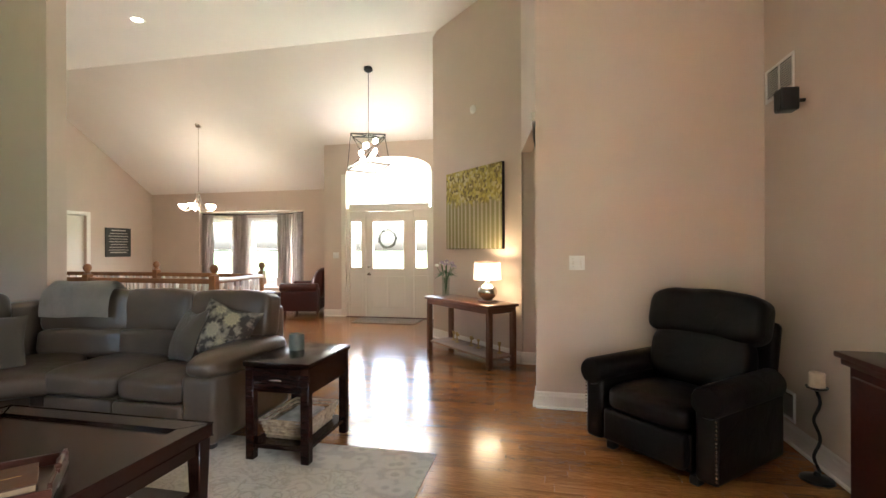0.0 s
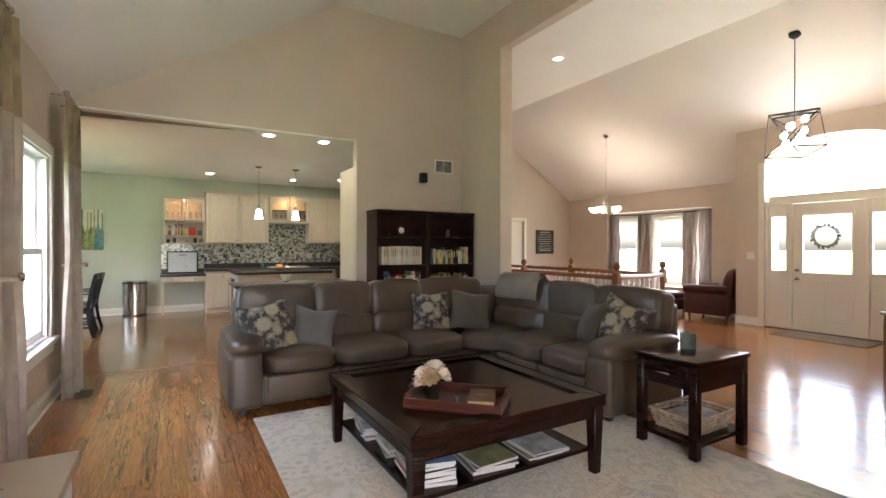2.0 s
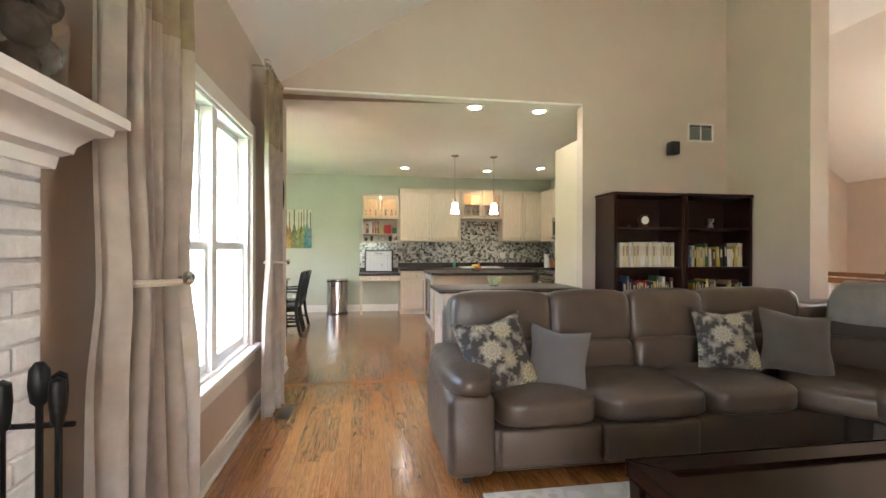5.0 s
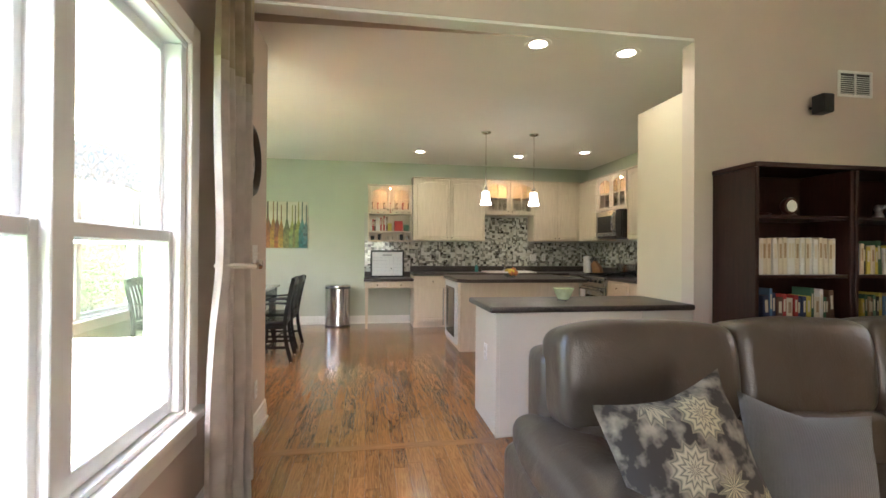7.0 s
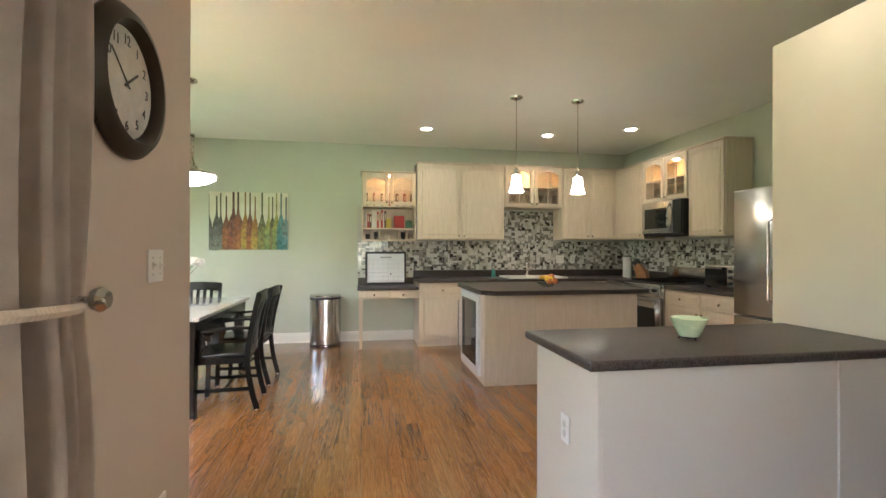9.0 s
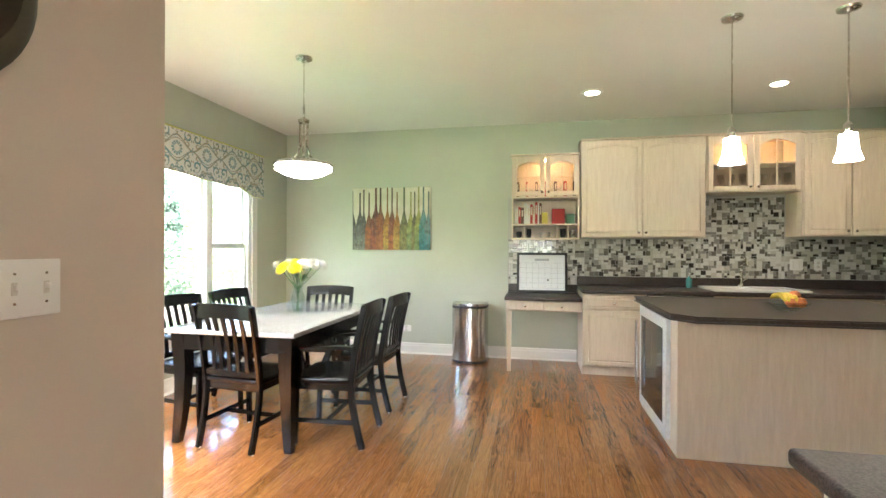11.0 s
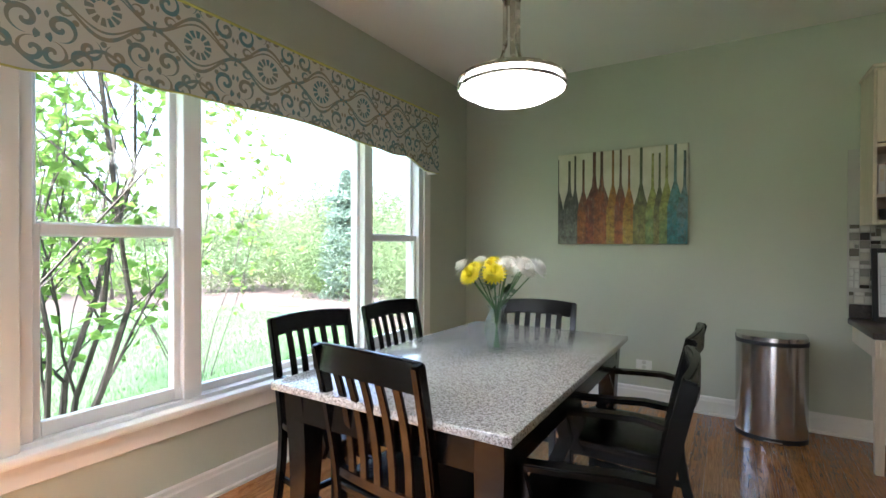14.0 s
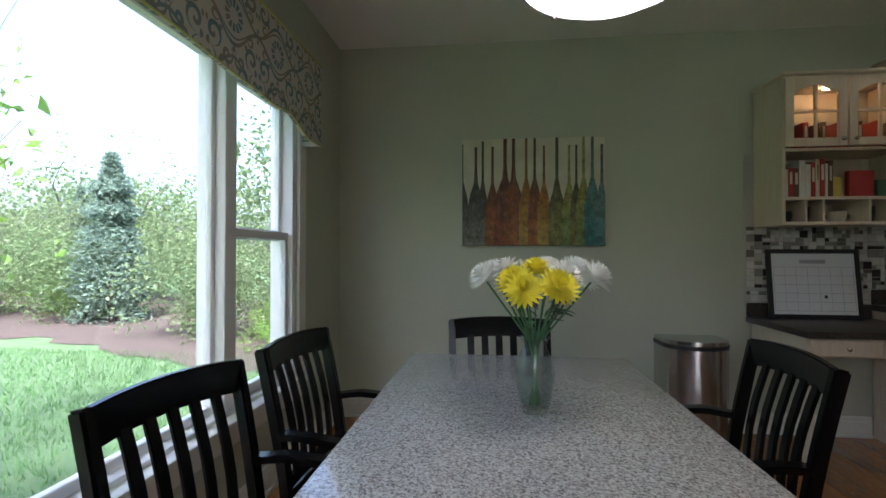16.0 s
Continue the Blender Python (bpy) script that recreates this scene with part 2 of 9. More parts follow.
def tube(points, radius, seg=8, bm=None, close=False):
    """A round bar along points; radius is a number or one per point."""
    tmp = bmesh.new()
    pts = [Vector(p) for p in points]
    rad = radius if hasattr(radius, "__len__") else [radius] * len(pts)
    rings = []
    up = Vector((0.013, 0.021, 1))
    for i, p in enumerate(pts):
        a = pts[i - 1] if i or close else p
        b = pts[(i + 1) % len(pts)] if i + 1 < len(pts) or close else p
        d = (b - a).normalized()
        s = d.cross(up)
        if s.length < 0.1:
            s = d.cross(Vector((1, 0.1, 0)))
        s.normalize()
        u = s.cross(d)
        rings.append([tmp.verts.new(p + (s * math.cos(2 * math.pi * k / seg) + u * math.sin(2 * math.pi * k / seg)) * rad[i]) for k in range(seg)])
    for a, b in zip(rings, rings[1:] + ([rings[0]] if close else [])):
        for k in range(seg):
            tmp.faces.new((a[k], b[k], b[(k + 1) % seg], a[(k + 1) % seg]))
    if not close:
        tmp.faces.new(rings[0])
        tmp.faces.new(rings[-1][::-1])
    bmesh.ops.recalc_face_normals(tmp, faces=tmp.faces[:])
    return merge(bm, tmp) if bm else tmp


def prism(outline, depth, bm=None, m=None, r=0.0):
    """An outline in x, z pulled along y by depth; m places it."""
    tmp = bmesh.new()
    a = [tmp.verts.new((x, 0, z)) for x, z in outline]
    b = [tmp.verts.new((x, depth, z)) for x, z in outline]
    k = len(a)
    tmp.faces.new(a)
    tmp.faces.new(b[::-1])
    for i in range(k):
        tmp.faces.new((a[i], b[i], b[(i + 1) % k], a[(i + 1) % k]))
    bmesh.ops.recalc_face_normals(tmp, faces=tmp.faces[:])
    if r:
        bmesh.ops.bevel(tmp, geom=[e for e in tmp.edges if e.calc_face_angle(0) > 0.6], offset=r, segments=2, profile=0.5, affect="EDGES", clamp_overlap=True)
    if m is not None:
        tmp.transform(m)
    return merge(bm, tmp) if bm else tmp


def soft(w, d, h, puff=0.35, seg=10, wrinkle=0.0, seed=0, bm=None, m=None, power=4.0):
    """A stuffed cushion w by d by h, centred on its base's middle, with bulging faces and rounded edges."""
    tmp = bmesh.new()
    bmesh.ops.create_cube(tmp, size=2)
    bmesh.ops.subdivide_edges(tmp, edges=tmp.edges[:], cuts=seg, use_grid_fill=True)
    for v in tmp.verts:
        c = v.co.copy()
        n = (abs(c.x) ** power + abs(c.y) ** power + abs(c.z) ** power) ** (1 / power)
        q = c / n
        mid = (1 - min(1, abs(q.x)) ** 2) * (1 - min(1, abs(q.y)) ** 2)
        q.z *= 1 + puff * (mid - 0.5) * 0.5
        p = Vector((q.x * w / 2, q.y * d / 2, q.z * h / 2 + h / 2))
        if wrinkle:
            p += noise.noise_vector(p * 6 + Vector((seed, seed * 3, 0))) * wrinkle
        v.co = p
    if m is not None:
        tmp.transform(m)
    return merge(bm, tmp) if bm else tmp


def pillow(w, h, t, seed=0, m=None):
    """A throw pillow standing on its edge: w wide, h high, t thick, with drawn-out corners."""
    tmp = bmesh.new()
    bmesh.ops.create_grid(tmp, x_segments=14, y_segments=14, size=1)
    front = [v.co.copy() for v in tmp.verts]
    tmp2 = bmesh.new()
    merge(tmp2, tmp.copy())
    for b, sgn in ((tmp, 1), (tmp2, -1)):
        for v in b.verts:
            x, y = v.co.x, v.co.y
            e = max(0.0, (1 - abs(x) ** 2.2)) ** 0.55 * max(0.0, (1 - abs(y) ** 2.2)) ** 0.55
            pinch = 1 - 0.07 * (1 - abs(x)) * abs(y) - 0.07 * (1 - abs(y)) * abs(x)
            p = Vector((x * w / 2 * (1 - 0.06 * (1 - y * y) * abs(x) ** 3), sgn * e * t / 2, h / 2 + y * h / 2 * (1 - 0.06 * (1 - x * x) * abs(y) ** 3)))
            p += noise.noise_vector(p * 7 + Vector((seed * 5, 0, seed))) * 0.008
            v.co = p * pinch
    merge(tmp, tmp2)
    bmesh.ops.remove_doubles(tmp, verts=tmp.verts[:], dist=0.0015)
    bmesh.ops.recalc_face_normals(tmp, faces=tmp.faces[:])
    if m is not None:
        tmp.transform(m)
    return tmp


def mesh_of(bm, mat, smooth=True, sharp=42):
    me = bpy.data.meshes.new("mesh")
    bm.to_mesh(me)
    bm.free()
    for one in mat if isinstance(mat, (list, tuple)) else [mat]:
        me.materials.append(one)
    if smooth:
        me.shade_smooth()
        me.set_sharp_from_angle(angle=radians(sharp))
    return me


def part(name, bm, mat, parent=None, label="", smooth=True, sharp=42, at=None):
    """One mesh object under its thing or part."""
    ob = new(name, mesh_of(bm, mat, smooth, sharp))
    if parent is not None:
        ob.parent = parent
    if at is not None:
        ob.matrix_basis = at
    if label:
        ob["label"] = label
    return ob


def thing(name, label, category, m=None, group="", kind=""):
    """An empty at the thing's base, which parents its parts."""
    ob = new(name)
    ob.empty_display_size = 0.1
    if m is not None:
        ob.matrix_world = m
    return tagged(ob, label, category, group, kind)


def solid(name, bm, mat, label, category, m=None, group="", kind="", smooth=True, sharp=42):
    """A thing of a single mesh."""
    ob = part(name, bm, mat, None, "", smooth, sharp, m)
    return tagged(ob, label, category, group, kind)


def panel(axis, a, b, u0, u1, z0, z1, holes=()):
    """A wall from a to b across its axis ('x' or 'y'), u0..u1 along, with rectangular holes (u0, u1, z0, z1)."""
    us = sorted({u0, u1, *[h[0] for h in holes], *[h[1] for h in holes]})
    zs = sorted({z0, z1, *[h[2] for h in holes], *[h[3] for h in holes]})
    bm = bmesh.new()
    for ua, ub in zip(us, us[1:]):
        for za, zb in zip(zs, zs[1:]):
            um, zm = (ua + ub) / 2, (za + zb) / 2
            if any(h[0] < um < h[1] and h[2] < zm < h[3] for h in holes):
                continue
            if axis == "y":
                box(ua, a, za, ub, b, zb, bm=bm)
            else:
                box(a, ua, za, b, ub, zb, bm=bm)
    bmesh.ops.remove_doubles(bm, verts=bm.verts[:], dist=0.0005)
    twice = [f for f in bm.faces if any(g is not f and set(g.verts) == set(f.verts) for g in f.verts[0].link_faces)]
    bmesh.ops.delete(bm, geom=twice, context="FACES")
    return bm


def structure(name, bm, mat, label, category="wall", smooth=False):
    return solid(name, bm, mat, label, category, kind="structure", smooth=smooth)

# ---- the large structure ----
XW, XG, XE = -10.09, -5.03, 2.33          # kitchen's far wall, gable wall, recliner side
YS, YD, YN, YF = -0.95, -3.13, 3.79, 8.69  # fireplace wall, dining window wall, beam, front door wall
HC, HK = 4.54, 2.765                       # great room and kitchen ceilings
YR0, YC, SL = 1.85, 6.85, 0.621
T = 0.15
LRX, LRY = -8.75, 9.83                    # sitting room corner


def zs_(y):
    return HC - SL * (YR0 - y) if y < YR0 else (HC if y < YC else HC - 0.625 * (y - YC))


structure("wall_south", panel("y", YS - T, YS, -5.66, XE, 0, 3.0, [(-4.11, -2.55, 0.56, 2.10), (-1.49, -0.29, 0.33, 1.24)]), WALL, "beige painted wall with fireplace and tall windows")
structure("wall_dining_south", panel("y", YD - T, YD, XW, -5.53, 0, HK, [(-9.32, -6.70, 0.50, 2.12)]), GREEN, "sage green wall with a wide triple window")
structure("wall_dining_east", panel("x", -5.66, -5.53, YD, YS - 0.02, 0, HK, [(-2.60, -1.55, 0.55, 2.05)]), GREEN, "sage green wall between dining corner and garden")
structure("siding_dining_east", panel("x", -5.528, -5.50, YD - T, YS - T, -0.3, 3.1, [(-2.60, -1.55, 0.55, 2.05)]), SIDING, "pale beige exterior siding of the dining corner")
structure("wall_west", panel("x", XW - T, XW, YD - T, 3.83 + T, 0, HK), GREEN, "sage green kitchen wall")
structure("wall_kitchen_north", panel("y", 3.83, 3.93, XW, XG - 0.13, 0, HK), GREEN, "sage green kitchen wall behind the range")
structure("wall_sitting_south", panel("y", 3.932, 3.99, LRX, -4.06, 0, HC), WALL, "beige painted wall")


def gable():
    bm = bmesh.new()
    y0 = YS - T
    outline = [(y0, HK + 0.022), (2.11, HK + 0.022), (2.11, 0), (YN + 0.14, 0), (YN + 0.14, HC), (YR0, HC), (y0, zs_(y0))]
    prism(outline, 0.13, bm, Matrix.Translation((XG, 0, 0)) @ Matrix.Rotation(radians(90), 4, "Z"))
    return bm


structure("wall_gable", gable(), WALL, "beige gable wall over the wide kitchen opening")
structure("wall_pier", panel("y", YN, YN + 0.138, XG + 0.002, -4.05, 0, HC), WALL, "beige pier beside the foyer opening")
structure("beam_foyer", panel("y", YN, YN + 0.138, -4.05, XE, 4.03, HC), WALL, "beige painted header beam over the foyer opening", "beam")
structure("wall_recliner", panel("y", 4.12, 4.27, 0.635, XE, 0, HC), WALL, "beige wall behind the leather recliner")
structure("wall_east", panel("x", XE, XE + T, YS - T, 6.2, 0, HC, [(-0.80, 0.76, 0.56, 2.10)]), WALL, "beige side wall")
DR, DL = Vector((0.45, 5.57)), Vector((-0.92, 6.94))


def diagonal():
    bm = box(0, 0, 0, (DR - DL).length, 0.15, HC)
    bm.transform(Matrix.Translation((DL.x, DL.y, 0)) @ Matrix.Rotation(radians(-45), 4, "Z"))
    return bm


structure("wall_diagonal", diagonal(), WALL, "beige angled wall behind the console table")
structure("wall_foyer_east", panel("x", DL.x, DL.x + 0.12, DL.y + 0.02, YF, 0, HC), WALL, "beige wall beside the front door")
structure("wall_hall", panel("y", DR.y, DR.y + 0.12, DR.x + 0.02, XE, 0, 2.7), WALL, "beige hallway wall")
hd = bmesh.new()
prism([(0, 2.42), (1.36, 2.42), (1.36, HC), (0, HC)], 0.12, hd, Matrix.Translation((DR.x, DR.y - 0.01, 0)) @ Matrix.Rotation(radians(-82), 4, "Z"))
structure("header_hall", hd, WALL, "beige header over the hallway opening", "wall")
structure("ceiling_hall", panel("y", 4.27, 5.6, 0.6, XE, 2.42, 2.50), CEIL, "white hallway ceiling", "ceiling")
structure("wall_sitting_west", panel("x", LRX - T, LRX, 3.93, LRY + T, 0, HC, [(7.35, 8.15, 0, 2.05)]), WALL, "beige sitting room wall with a framed verse")
structure("wall_partition", panel("x", -3.569, -3.47, YF + T, LRY, 0, 3.6), WALL, "beige return wall by the entry")
structure("wall_sitting_north", panel("y", LRY, LRY + T, LRX, -3.47, 0, 3.0, [(-7.40, -4.66, 0.45, 2.22)]), WALL, "beige sitting room wall with a bay window")


def front_wall():
    """The entry wall with the hole of the door unit and its arched transom."""
    bm = panel("y", YF, YF + T, -3.57, DL.x + 0.12, 0, 3.95, [(-3.10, -1.38, 0, 3.11)])
    # spandrels that round the hole into an arch
    cx, half, spring, top = -2.24, 0.86, 2.79, 3.105
    for side in (-1, 1):
        pts = [(cx + side * half, 3.112), (cx + side * half, spring)]
        for i in range(1, 13):
            a = i / 12
            u = half * math.cos(a * math.pi / 2)
            pts.append((cx + side * u, spring + (top - spring) * math.sqrt(max(0, 1 - (u / half) ** 2)) ** 0.8))
        pts.append((cx, 3.112))
        prism(pts, T - 0.002, bm, Matrix.Translation((0, YF + 0.001, 0)))
    return bm


structure("wall_front", front_wall(), WALL, "beige entry wall around the arched front door")

# ceilings
cg = bmesh.new()
prism([(YS - T, zs_(YS - T)), (YR0, HC), (YN + 0.02, HC), (YN + 0.02, HC + 0.12), (YR0 - 0.05, HC + 0.12), (YS - T, zs_(YS - T) + 0.12)], XG - XE - 0.2, cg,
      Matrix.Translation((XE + 0.1, 0, 0)) @ Matrix.Rotation(radians(90), 4, "Z") @ Matrix.Scale(-1, 4, (0, 1, 0)))
structure("ceiling_great_room", cg, CEIL, "white vaulted ceiling of the great room", "ceiling")
cf = bmesh.new()
prism([(YN + 0.02, HC), (YC, HC), (LRY + T, zs_(LRY + T)), (LRY + T, zs_(LRY + T) + 0.12), (YC + 0.05, HC + 0.12), (YN + 0.02, HC + 0.12)], LRX - 0.1 - XE, cf,
      Matrix.Translation((XE + 0.1, 0, 0)) @ Matrix.Rotation(radians(90), 4, "Z") @ Matrix.Scale(-1, 4, (0, 1, 0)))
structure("ceiling_foyer", cf, CEIL, "white ceiling sloping down to the front of the house", "ceiling")
ck = panel("y", YD - T, 3.93, XW - T, -5.66, HK, HK + 0.12)
merge(ck, panel("y", YS - T, 2.108, -5.66, XG - 0.002, HK, HK + 0.02))
merge(ck, panel("y", 2.108, 3.93, -5.66, XG - 0.132, HK, HK + 0.02))
structure("ceiling_kitchen", ck, CEILK, "off-white kitchen ceiling", "ceiling")
bs = bmesh.new()
box(XW - 0.1, YS, -0.2, XE + 0.1, 10.6, -0.012, bm=bs)
box(XW - 0.1, YD - 0.1, -0.2, -5.53, YS, -0.012, bm=bs)
structure("floor", bs, MORTAR, "floor of narrow red-oak strip boards", "floor")


def skirting(x0, y0, x1, y1, h=0.135, t=0.016):
    """A baseboard along a wall from one point to another; the room is on its left."""
    d = Vector((x1 - x0, y1 - y0))
    bm = prism([(0, 0), (t, 0), (t, h * 0.72), (t * 0.75, h * 0.8), (t * 0.7, h * 0.93), (t * 0.3, h), (0, h)], d.length, None,
               Matrix.Translation((x0, y0, 0)) @ Matrix.Rotation(math.atan2(d.y, d.x) - math.pi / 2, 4, "Z") @ Matrix.Scale(-1, 4, (1, 0, 0)))
    bmesh.ops.recalc_face_normals(bm, faces=bm.faces[:])
    prism([(0, 0), (t + 0.014, 0), (t + 0.012, 0.012), (t, 0.018), (0, 0.018)], d.length, bm,
          Matrix.Translation((x0, y0, 0)) @ Matrix.Rotation(math.atan2(d.y, d.x) - math.pi / 2, 4, "Z") @ Matrix.Scale(-1, 4, (1, 0, 0)))
    bmesh.ops.recalc_face_normals(bm, faces=bm.faces[:])
    return structure("baseboard", bm, TRIM, "white painted baseboard", "baseboard")


for run in ((-5.66, YS, -1.9, YS), (-5.66, YD, -5.66, YS), (XW, YD, -5.66, YD), (XW, -0.3, XW, YD), (XW, 0.53, XW, -0.3), (2.39, 4.12, 0.635, 4.12), (XE, YS, XE, 4.12),
            (0.635, 4.12, 0.635, 4.27), (DR.x, DR.y, DL.x, DL.y), (XE, DR.y, DR.x, DR.y), (-1.36, YF, DL.x + 0.3, YF), (-3.57, YF, -3.12, YF),
            (LRX, LRY, LRX, 4.0), (-3.67, LRY, LRX, LRY), (-4.05, YN, XG, YN), (XG, YN, XG, 2.12)):
    x0, y0, x1, y1 = run
    skirting(*((x1, y1, x0, y0) if run[1] == YF else run))

# ---- windows ----
def sash(bm, u0, u1, z0, z1, y, t=0.035, w=0.045):
    """A sash frame in the plane y, between u0..u1 and z0..z1."""
    for a, b, c, d in ((u0, u0 + w, z0, z1), (u1 - w, u1, z0, z1), (u0 + w, u1 - w, z0, z0 + w * 1.3), (u0 + w, u1 - w, z1 - w, z1)):
        box(a, y - t / 2, c, b, y + t / 2, d, 0.004, 1, bm)
    return bm


def pane(parent, u0, u1, z0, z1, y):
    ob = part("pane", box(u0, y - 0.003, z0, u1, y + 0.003, z1), PANE, parent, smooth=False)
    ob.visible_shadow = False
    return ob


def house_window(name, units, z0, z1, face, m, label, stool=True, casing=0.095, meet=0.5, mat=None):
    """A window with white casing. units: (u0, u1, double-hung?) side by side. face: the wall's inner face; the room is towards +y."""
    mat = mat or VINYL
    w = thing(name, label, "window", m, kind="structure")
    a, b = units[0][0], units[-1][1]
    bm = bmesh.new()
    for x0, x1 in ((a - casing, a), (b, b + casing)):
        box(x0, face, z0 - (0.0 if stool else casing), x1, face + 0.02, z1 + casing, 0.004, 1, bm)
    box(a, face, z1, b, face + 0.022, z1 + casing, 0.004, 1, bm)
    part("casing", bm, TRIM, w)
    if stool:
        bm = box(a - casing - 0.03, face - 0.01, z0 - 0.035, b + casing + 0.03, face + 0.06, z0, 0.008, 2)
        part("window_sill", bm, TRIM, w)
        bm = box(a - casing, face, z0 - 0.13, b + casing, face + 0.02, z0 - 0.036, 0.005, 1)
        part("apron", bm, TRIM, w)
    bm = bmesh.new()
    box(a, face - 0.14, z0, b, face, z0 + 0.02, bm=bm)
    box(a, face - 0.14, z1 - 0.02, b, face, z1, bm=bm)
    for x in sorted({u for one in units for u in one[:2]}):
        box(x - (0.02 if x in (a,) else 0.045), face - 0.14, z0 + 0.02, x + (0.02 if x in (b,) else 0.045), face - 0.004, z1 - 0.02, 0.004, 1, bm)
    part("window_frame", bm, mat, w)
    for u0, u1, hung in units:
        u0, u1 = u0 + 0.03, u1 - 0.03
        if hung:
            zm = z0 + (z1 - z0) * meet
            low = part("lower_sash", sash(bmesh.new(), u0, u1, z0 + 0.02, zm + 0.025, face - 0.05), mat, w)
            pane(low, u0 + 0.04, u1 - 0.04, z0 + 0.07, zm - 0.015, face - 0.05)
            up = part("upper_sash", sash(bmesh.new(), u0, u1, zm - 0.025, z1 - 0.02, face - 0.09), mat, w)
            pane(up, u0 + 0.04, u1 - 0.04, zm + 0.03, z1 - 0.06, face - 0.09)
        else:
            one = part("fixed_sash", sash(bmesh.new(), u0 + 0.01, u1 - 0.01, z0 + 0.02, z1 - 0.02, face - 0.07, w=0.03), mat, w)
            pane(one, u0 + 0.04, u1 - 0.04, z0 + 0.05, z1 - 0.05, face - 0.07)
    return w


house_window("window_1", [(-4.11, -3.33, True), (-3.33, -2.55, True)], 0.56, 2.10, YS, Matrix.Identity(4), "pair of white double-hung windows with white casing", meet=0.475)
# added window, never in view; its area lamp fills the mantel and sofa side
house_window("window_5", [(-0.80, -0.02, True), (-0.02, 0.76, True)], 0.56, 2.10, 0, Matrix.Translation((XE, 0, 0)) @ Matrix.Rotation(radians(90), 4, "Z"), "pair of white double-hung windows with white casing", meet=0.475)
lamp("side_daylight", "AREA", pose(XE + 0.17, -0.02, 1.33, 90, 0, 90), LAMPW["side"], (1.0, 0.97, 0.93), size=1.46, size_y=1.5)
house_window("window_2", [(-9.32, -8.64, True), (-8.64, -7.35, False), (-7.35, -6.70, True)], 0.50, 2.12, YD, Matrix.Identity(4), "wide triple window with a fixed middle pane and white casing", meet=0.503)
house_window("window_3", [(1.57, 2.58, True)], 0.55, 2.05, 0, Matrix.Translation((-5.50, 0, 0)) @ Matrix.Rotation(radians(-90), 4, "Z"), "white double-hung window in the dining corner's outer wall", stool=False, casing=0.07)

# ---- fireplace ----
BRICK0 = len(bpy.data.objects)
FX0, FX1, FY = -1.745, 0.0, -0.857          # breast's ends and its face
OX0, OX1, OZ = -1.49, -0.29, 1.24         # firebox opening
fire = thing("fireplace", "white-washed brick fireplace with a black metal firebox and white mantel", "fireplace", pose(-0.92, FY, 0))


def fp(name, bm, mat, parent=None, label=""):
    """Links a part that is drawn in world coordinates under the fireplace."""
    bm.transform(Matrix.Translation((0.92, -FY, 0)))
    return part(name, bm, mat, parent or fire, label)


core = bmesh.new()
for x0, x1, z0, z1 in ((FX0 + 0.006, OX0 - 0.006, 0, 1.52), (OX1 + 0.006, FX1 - 0.006, 0, 1.52), (OX0 - 0.006, OX1 + 0.006, OZ + 0.006, 1.52)):
    box(x0, YS, z0, x1, FY - 0.012, z1, bm=core)
fp("backing", core, paint("limewashed_mortar", (0.64, 0.62, 0.61), 0.9, 0.4))
# stretchers up the jambs, soldiers over the opening
bsize = (0.155, 0.062)
course = bmesh.new()
jamb_w = OX0 - FX0
for row in range(24):
    z = 0.004 + row * 0.0625
    if z + 0.058 > 1.50:
        break
    for base, wid in ((FX0, jamb_w), (OX1, FX1 - OX1)):
        full = z + 0.06 > OZ + 0.004
        cuts = (0, wid * (0.62 if row % 2 else 0.36), wid)
        if full:
            cuts = (0, wid)
        for c0, c1 in zip(cuts, cuts[1:]):
            d = random.uniform(-0.003, 0.002)
            fp("brick", box(base + c0 + 0.004, FY - 0.1, z, base + c1 - 0.004, FY + d, z + 0.055, 0.004, 1), BRICKW)
n = 15
for i in range(n):
    x = OX0 + (OX1 - OX0) * i / n
    fp("brick", box(x + 0.004, FY - 0.1, OZ + 0.004, x + (OX1 - OX0) / n - 0.004, FY + random.uniform(-0.003, 0.002), 1.50, 0.004, 1), BRICKW)
# mantel: a shelf over stacked mouldings
mant = bmesh.new()
prof = [(0, 1.47), (0.02, 1.47), (0.026, 1.50), (0.05, 1.512), (0.055, 1.53), (0.085, 1.56), (0.12, 1.572), (0.125, 1.592), (0.155, 1.598), (0.155, 1.622), (0.15, 1.627), (0, 1.627)]


def mantel(off, x0, x1):
    rows = []
    for d, z in prof:
        rows.append([(x0 - d * 0.95, FY + d * 0.8, z), (x1 + d * 0.95, FY + d * 0.8, z), (x1 + d * 0.95, YS, z), (x0 - d * 0.95, YS, z)])
    vs = [[mant.verts.new(p) for p in r] for r in rows]
    for a, b in zip(vs, vs[1:]):
        for i in range(3):
            j = (i + 1) % 4
            mant.faces.new((a[i], a[j], b[j], b[i]))
        mant.faces.new((a[3], a[0], b[0], b[3]))
    mant.faces.new(vs[-1])


mantel(0, FX0, FX1)
bmesh.ops.recalc_face_normals(mant, faces=mant.faces[:])
MANTELW = paint("white_mantel_paint", (0.80, 0.79, 0.78), 0.3, 0.02, 0.02)
fp("mantel_shelf", mant, MANTELW, None, "white painted moulded mantel shelf")
